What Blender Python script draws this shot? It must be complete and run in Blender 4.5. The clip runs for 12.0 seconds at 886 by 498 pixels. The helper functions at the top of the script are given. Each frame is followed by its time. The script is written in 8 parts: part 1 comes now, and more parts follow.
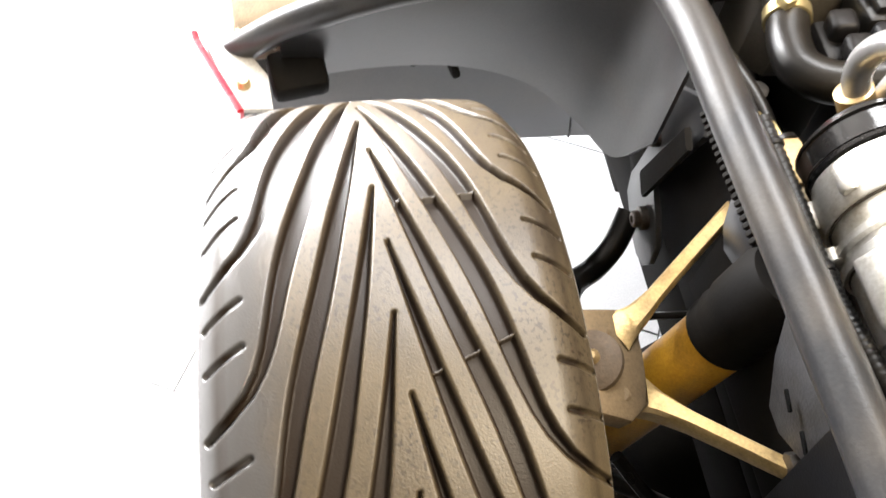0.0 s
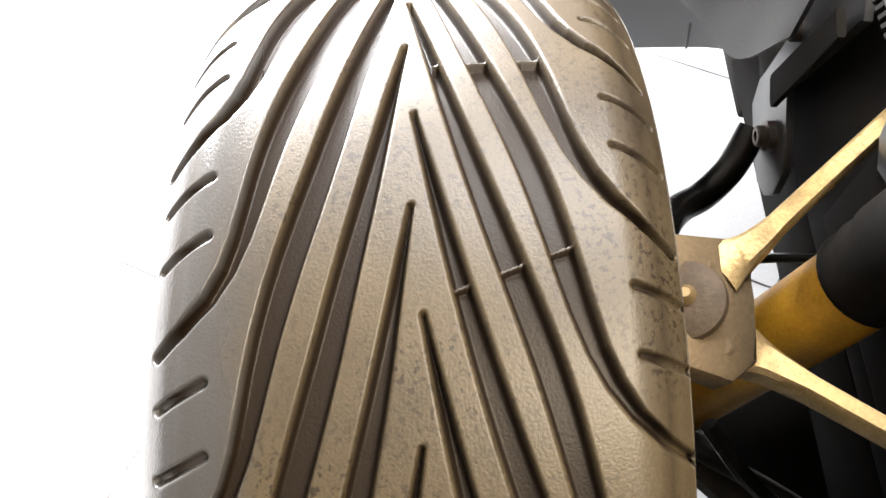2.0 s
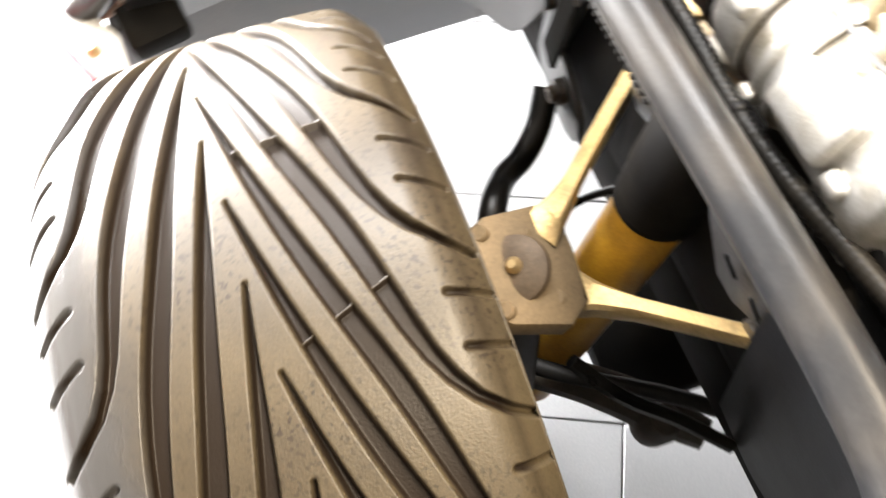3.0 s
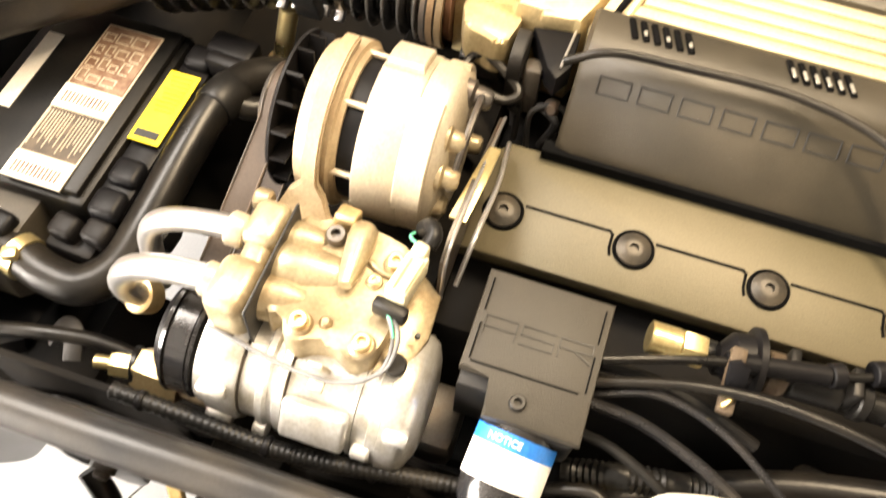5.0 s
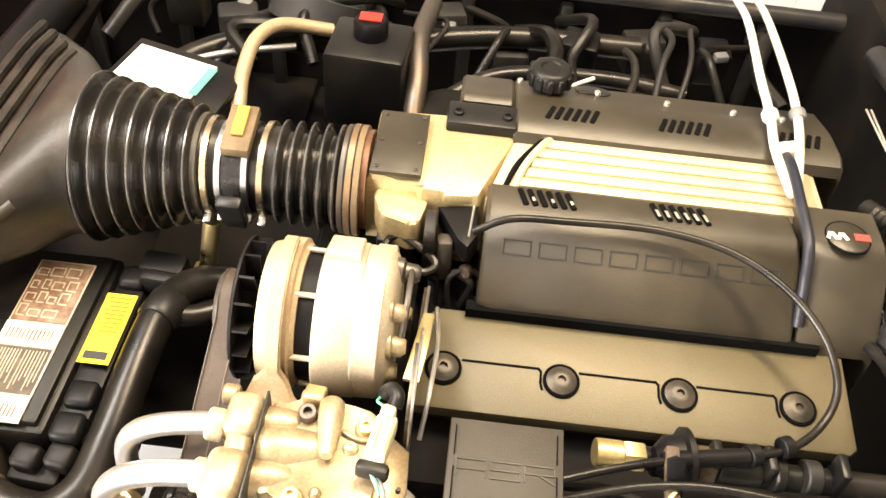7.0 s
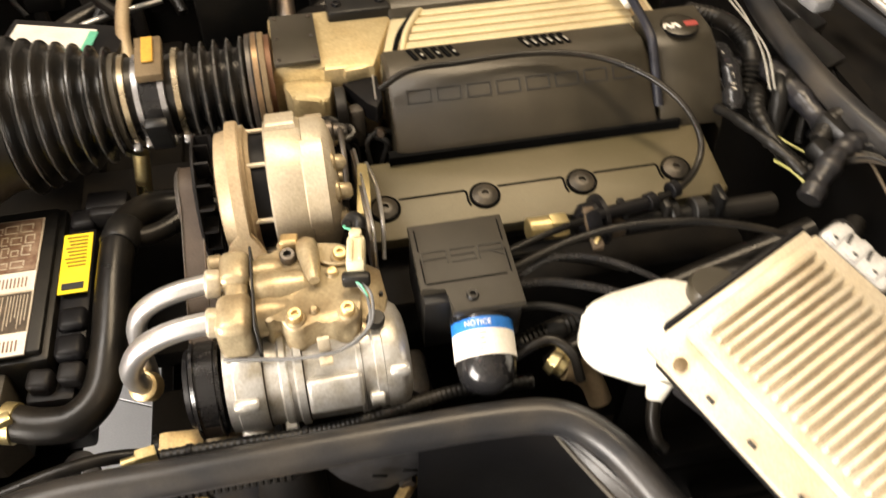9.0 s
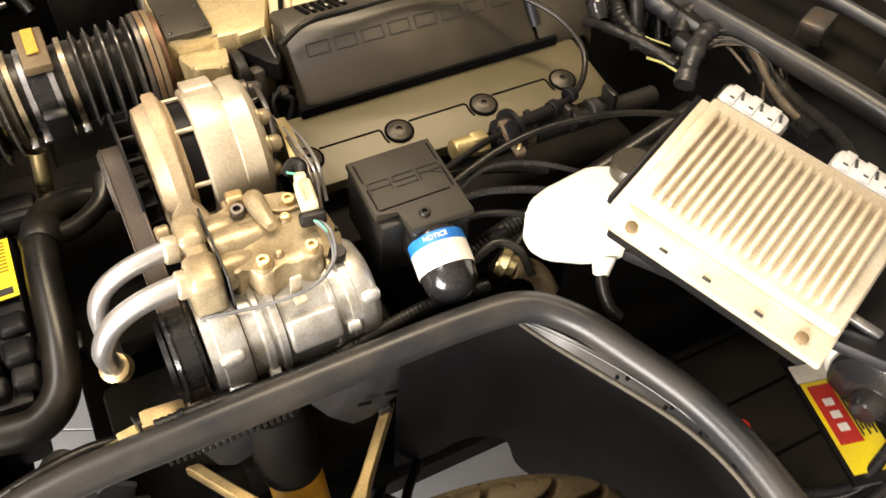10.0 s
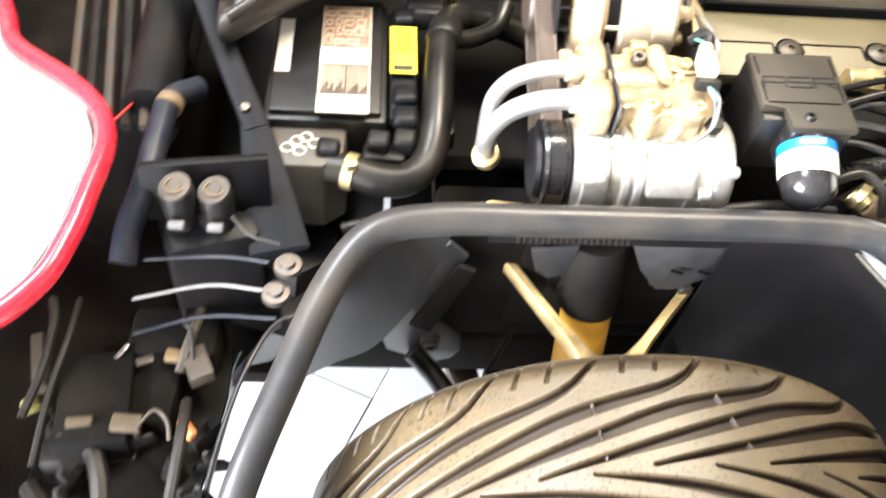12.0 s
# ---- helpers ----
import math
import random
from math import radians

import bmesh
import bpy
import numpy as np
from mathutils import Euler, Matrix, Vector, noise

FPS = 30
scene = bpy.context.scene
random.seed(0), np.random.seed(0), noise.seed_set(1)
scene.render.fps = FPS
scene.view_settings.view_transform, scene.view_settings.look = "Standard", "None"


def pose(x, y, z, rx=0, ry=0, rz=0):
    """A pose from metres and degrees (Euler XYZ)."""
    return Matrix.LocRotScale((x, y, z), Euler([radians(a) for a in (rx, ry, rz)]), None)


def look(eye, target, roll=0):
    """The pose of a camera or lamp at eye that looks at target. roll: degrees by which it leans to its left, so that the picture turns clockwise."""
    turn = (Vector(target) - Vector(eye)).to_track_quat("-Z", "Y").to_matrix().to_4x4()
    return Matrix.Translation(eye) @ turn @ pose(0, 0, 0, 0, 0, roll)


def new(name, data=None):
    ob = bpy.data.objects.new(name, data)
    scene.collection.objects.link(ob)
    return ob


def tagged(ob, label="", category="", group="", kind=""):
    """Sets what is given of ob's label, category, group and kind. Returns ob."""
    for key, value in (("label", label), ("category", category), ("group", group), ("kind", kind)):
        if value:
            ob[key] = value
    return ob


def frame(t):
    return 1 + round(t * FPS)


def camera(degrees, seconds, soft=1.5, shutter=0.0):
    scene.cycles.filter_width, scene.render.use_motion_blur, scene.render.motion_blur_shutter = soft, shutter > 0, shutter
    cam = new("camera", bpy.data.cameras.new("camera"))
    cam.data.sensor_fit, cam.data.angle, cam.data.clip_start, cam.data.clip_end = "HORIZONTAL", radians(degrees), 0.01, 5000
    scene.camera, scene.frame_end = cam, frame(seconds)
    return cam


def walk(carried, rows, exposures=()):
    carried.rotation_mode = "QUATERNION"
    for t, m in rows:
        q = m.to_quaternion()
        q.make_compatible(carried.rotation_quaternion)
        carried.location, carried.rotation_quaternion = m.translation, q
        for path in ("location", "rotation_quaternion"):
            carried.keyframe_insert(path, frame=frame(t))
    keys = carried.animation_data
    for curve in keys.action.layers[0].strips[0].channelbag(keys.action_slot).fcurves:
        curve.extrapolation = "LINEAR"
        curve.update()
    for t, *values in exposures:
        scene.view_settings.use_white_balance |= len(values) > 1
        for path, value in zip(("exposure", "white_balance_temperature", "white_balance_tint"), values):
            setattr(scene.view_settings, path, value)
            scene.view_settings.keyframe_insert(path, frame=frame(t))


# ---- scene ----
cam = camera(54.52, 12.0, shutter=0.5)
EXPOSURES = [(0.0, 0.05, 6300, 10), (2.5, 0.0, 6300, 10), (3.0, 0.32, 6400, 10), (3.5, 0.37, 6600, 10), (5.5, -0.05, 7400, 12), (6.7, 0.10, 7200, 12), (8.5, -0.33, 7200, 12), (9.0, -1.06, 7250, 12), (10.0, -0.85, 7100, 12), (10.5, -0.3, 6800, 11), (11.0, 0.96, 6600, 10), (11.5, 0.92, 6500, 10), (12.0, 0.58, 6000, 10)]
PATH = [
    (0.0, (0.2528, -0.0272, 1.0940), (-0.1175, 0.0568, 0.5060), 6.09),
    (0.5, (0.2460, 0.0011, 1.0339), (-0.1147, 0.0588, 0.4367), 7.01),
    (1.0, (0.2321, 0.0152, 0.9878), (-0.1183, 0.0446, 0.3826), 3.82),
    (1.5, (0.2228, 0.0196, 0.9685), (-0.1205, 0.0250, 0.3585), 0.04),
    (2.0, (0.2121, 0.0198, 0.9661), (-0.1287, 0.0114, 0.3547), -2.33),
    (2.5, (0.2110, 0.0330, 0.9791), (-0.1281, 0.0290, 0.3667), -5.39),
    (3.0, (0.2201, 0.0646, 1.0373), (-0.0854, 0.1241, 0.4103), -9.12),
    (3.5, (0.1969, 0.0593, 1.0907), (-0.0566, 0.2178, 0.4578), -15.13),
    (3.7, (0.2022, 0.0645, 1.1238), (-0.0164, 0.2580, 0.4876), -13.61),
    (5.3, (0.1468, 0.1231, 1.2756), (0.0756, 0.5000, 0.6900), 7.39),
    (5.5, (0.1449, 0.1206, 1.2823), (0.0762, 0.5106, 0.7051), 7.45),
    (6.0, (0.1431, 0.1003, 1.3009), (0.0873, 0.5232, 0.7459), 6.85),
    (6.5, (0.1199, 0.0729, 1.3180), (0.0975, 0.5332, 0.7910), 7.04),
    (6.7, (0.1041, 0.0616, 1.3244), (0.0910, 0.5382, 0.8119), 6.98),
    (8.3, (0.1107, -0.0394, 1.3343), (0.1505, 0.4472, 0.8326), 1.16),
    (8.5, (0.0926, -0.0662, 1.3280), (0.1485, 0.4146, 0.8223), 0.92),
    (9.0, (0.0428, -0.1412, 1.3262), (0.1360, 0.3232, 0.8108), -0.03),
    (9.5, (-0.0191, -0.1735, 1.3208), (0.1473, 0.2619, 0.7985), 0.85),
    (10.0, (-0.0873, -0.1836, 1.3154), (0.1308, 0.2322, 0.7962), 1.09),
    (10.5, (-0.1267, -0.2159, 1.3062), (0.1120, 0.1994, 0.7957), 2.31),
    (11.0, (-0.1913, -0.2399, 1.2819), (0.0133, 0.1916, 0.7701), 4.26),
    (11.5, (-0.2428, -0.2441, 1.2799), (-0.1269, 0.2076, 0.7578), 5.89),
    (12.0, (-0.2666, -0.2892, 1.2760), (-0.2089, 0.1503, 0.7342), 7.26),
]
walk(cam, [(t, look(eye, target, roll)) for t, eye, target, roll in PATH], EXPOSURES)

# ---- light ----
world = bpy.data.worlds.new("world")
world.use_nodes = True
scene.world = world
world.node_tree.nodes["Background"].inputs[0].default_value = (0.9, 0.95, 1.0, 1)
world.node_tree.nodes["Background"].inputs[1].default_value = 0.042


def area_lamp(eye, target, sx, sy, watts, colour):
    data = bpy.data.lights.new("area_lamp", "AREA")
    data.shape, data.size, data.size_y, data.energy, data.color = "RECTANGLE", sx, sy, watts, colour
    ob = new("area_lamp", data)
    ob.matrix_world = look(eye, target)
    return ob


WARM = (1.0, 0.84, 0.62)
DAY = (1.0, 0.98, 0.96)
# lamps on the ceiling beside and over the car, an area lamp for daylight in the open garage door
area_lamp((-1.15, 0.55, 2.75), (-0.2, 0.1, 0.5), 1.2, 0.60, 95, DAY)
area_lamp((0.50, 1.05, 2.75), (0.2, 0.6, 0.6), 1.2, 0.20, 100, WARM)
area_lamp((-3.95, -1.5, 1.25), (0.0, -0.9, 0.9), 4.2, 2.3, 2600, DAY)

# ---- materials ----


def material(name, colour, rough=0.5, metal=0.0, dirt=None, dirt_amount=0.5, scale=30.0, bump=0.15, grain=400.0, spec=0.5, coat=0.0):
    """A surface with stains and grain; dirt is the colour of the stains."""
    m = bpy.data.materials.new(name)
    m.use_nodes = True
    nt = m.node_tree
    b = nt.nodes["Principled BSDF"]
    co = nt.nodes.new("ShaderNodeTexCoord")
    n1 = nt.nodes.new("ShaderNodeTexNoise")
    n1.inputs["Scale"].default_value, n1.inputs["Detail"].default_value = scale, 6
    n2 = nt.nodes.new("ShaderNodeTexNoise")
    n2.inputs["Scale"].default_value, n2.inputs["Detail"].default_value = grain, 3
    for n in (n1, n2):
        nt.links.new(co.outputs["Object"], n.inputs["Vector"])
    ramp = nt.nodes.new("ShaderNodeValToRGB")
    ramp.color_ramp.elements[0].position, ramp.color_ramp.elements[1].position = 0.42, 0.72
    d = dirt or tuple(c * 0.6 for c in colour)
    ramp.color_ramp.elements[0].color = (*colour, 1)
    ramp.color_ramp.elements[1].color = (*[c + (e - c) * dirt_amount for c, e in zip(colour, d)], 1)
    nt.links.new(n1.outputs["Fac"], ramp.inputs["Fac"])
    fine = nt.nodes.new("ShaderNodeMix")
    fine.data_type, fine.blend_type = "RGBA", "OVERLAY"
    fine.inputs["Factor"].default_value = 0.35
    nt.links.new(ramp.outputs["Color"], fine.inputs[6])
    nt.links.new(n2.outputs["Fac"], fine.inputs[7])
    nt.links.new(fine.outputs[2], b.inputs["Base Color"])
    rr = nt.nodes.new("ShaderNodeMapRange")
    rr.inputs["To Min"].default_value, rr.inputs["To Max"].default_value = max(0.05, rough - 0.12), min(1.0, rough + 0.15)
    nt.links.new(n1.outputs["Fac"], rr.inputs["Value"])
    nt.links.new(rr.outputs["Result"], b.inputs["Roughness"])
    b.inputs["Metallic"].default_value = metal
    b.inputs["Specular IOR Level"].default_value = spec
    b.inputs["Coat Weight"].default_value = coat
    bp = nt.nodes.new("ShaderNodeBump")
    bp.inputs["Strength"].default_value, bp.inputs["Distance"].default_value = bump, 0.001
    nt.links.new(n2.outputs["Fac"], bp.inputs["Height"])
    nt.links.new(bp.outputs["Normal"], b.inputs["Normal"])
    return m


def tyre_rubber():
    """Dark rubber under brown road dust with small dark specks; greyer at the outer shoulder, groove shade painted in.
    """
    m = material("tyre_rubber", (0.069, 0.051, 0.027), 0.33, dirt=(0.034, 0.025, 0.015), dirt_amount=0.9, scale=11, bump=0.2, grain=700, spec=1.0)
    nt = m.node_tree
    b = nt.nodes["Principled BSDF"]
    base = b.inputs["Base Color"].links[0].from_socket
    co = nt.nodes.new("ShaderNodeTexCoord")
    speck = nt.nodes.new("ShaderNodeTexNoise")
    speck.inputs["Scale"].default_value, speck.inputs["Detail"].default_value = 330, 2
    patch = nt.nodes.new("ShaderNodeTexNoise")
    patch.inputs["Scale"].default_value, patch.inputs["Detail"].default_value = 14, 3
    for n in (speck, patch):
        nt.links.new(co.outputs["Object"], n.inputs["Vector"])
    cut = nt.nodes.new("ShaderNodeMapRange")
    cut.inputs["From Min"].default_value, cut.inputs["From Max"].default_value = 0.56, 0.63
    nt.links.new(speck.outputs["Fac"], cut.inputs["Value"])
    far = nt.nodes.new("ShaderNodeMapRange")
    far.inputs["From Min"].default_value, far.inputs["From Max"].default_value = 0.34, 0.56
    nt.links.new(patch.outputs["Fac"], far.inputs["Value"])
    both = nt.nodes.new("ShaderNodeMath")
    both.operation = "MULTIPLY"
    nt.links.new(cut.outputs["Result"], both.inputs[0])
    nt.links.new(far.outputs["Result"], both.inputs[1])
    mix = nt.nodes.new("ShaderNodeMix")
    mix.data_type = "RGBA"
    mix.inputs[7].default_value = (0.022, 0.014, 0.007, 1)
    nt.links.new(both.outputs[0], mix.inputs["Factor"])
    nt.links.new(base, mix.inputs[6])
    # greyer, glossier rubber towards the outer shoulder
    sep = nt.nodes.new("ShaderNodeSeparateXYZ")
    nt.links.new(co.outputs["Object"], sep.inputs[0])
    wob = nt.nodes.new("ShaderNodeMath")
    wob.operation = "MULTIPLY_ADD"
    wob.inputs[1].default_value = 0.05
    nt.links.new(patch.outputs["Fac"], wob.inputs[0])
    nt.links.new(sep.outputs["Y"], wob.inputs[2])
    edge = nt.nodes.new("ShaderNodeMapRange")
    edge.inputs["From Min"].default_value, edge.inputs["From Max"].default_value = -0.060, -0.035
    nt.links.new(wob.outputs[0], edge.inputs["Value"])
    shoulder_mix = nt.nodes.new("ShaderNodeMix")
    shoulder_mix.data_type = "RGBA"
    shoulder_mix.inputs[6].default_value = (0.055, 0.053, 0.052, 1)
    nt.links.new(edge.outputs["Result"], shoulder_mix.inputs["Factor"])
    nt.links.new(mix.outputs[2], shoulder_mix.inputs[7])
    gl = nt.nodes.new("ShaderNodeMapRange")
    gl.inputs["To Min"].default_value, gl.inputs["To Max"].default_value = 0.22, 0.42
    nt.links.new(edge.outputs["Result"], gl.inputs["Value"])
    nt.links.new(gl.outputs["Result"], b.inputs["Roughness"])
    # dust colour stays on the lands; groove shade is painted as darker rubber below
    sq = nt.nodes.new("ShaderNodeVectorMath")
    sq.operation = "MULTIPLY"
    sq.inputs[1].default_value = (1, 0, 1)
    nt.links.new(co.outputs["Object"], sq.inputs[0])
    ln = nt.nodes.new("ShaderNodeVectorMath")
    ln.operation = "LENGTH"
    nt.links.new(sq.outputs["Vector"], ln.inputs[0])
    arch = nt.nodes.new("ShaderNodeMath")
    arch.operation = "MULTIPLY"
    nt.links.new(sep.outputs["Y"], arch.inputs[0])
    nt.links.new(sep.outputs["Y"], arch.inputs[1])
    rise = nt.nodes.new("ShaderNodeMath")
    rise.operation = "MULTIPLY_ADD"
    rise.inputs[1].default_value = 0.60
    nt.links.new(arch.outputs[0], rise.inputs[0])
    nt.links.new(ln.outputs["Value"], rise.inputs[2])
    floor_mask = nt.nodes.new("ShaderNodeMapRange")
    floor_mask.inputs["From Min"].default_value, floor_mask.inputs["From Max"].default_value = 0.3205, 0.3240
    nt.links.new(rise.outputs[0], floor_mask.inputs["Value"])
    tread_shade = nt.nodes.new("ShaderNodeMix")
    tread_shade.data_type = "RGBA"
    tread_shade.inputs[6].default_value = (0.016, 0.0105, 0.0066, 1)
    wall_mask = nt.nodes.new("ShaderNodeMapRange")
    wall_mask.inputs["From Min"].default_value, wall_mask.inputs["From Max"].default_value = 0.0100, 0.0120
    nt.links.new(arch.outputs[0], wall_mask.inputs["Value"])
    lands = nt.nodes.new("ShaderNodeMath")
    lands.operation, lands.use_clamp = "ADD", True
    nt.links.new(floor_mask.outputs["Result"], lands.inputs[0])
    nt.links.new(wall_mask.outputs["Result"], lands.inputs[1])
    nt.links.new(lands.outputs[0], tread_shade.inputs["Factor"])
    nt.links.new(shoulder_mix.outputs[2], tread_shade.inputs[7])
    nt.links.new(tread_shade.outputs[2], b.inputs["Base Color"])
    shine = nt.nodes.new("ShaderNodeMapRange")
    shine.inputs["To Min"].default_value, shine.inputs["To Max"].default_value = 0.22, 0.55
    nt.links.new(lands.outputs[0], shine.inputs["Value"])
    nt.links.new(shine.outputs["Result"], b.inputs["Specular IOR Level"])
    return m


DUST = (0.20, 0.155, 0.10)
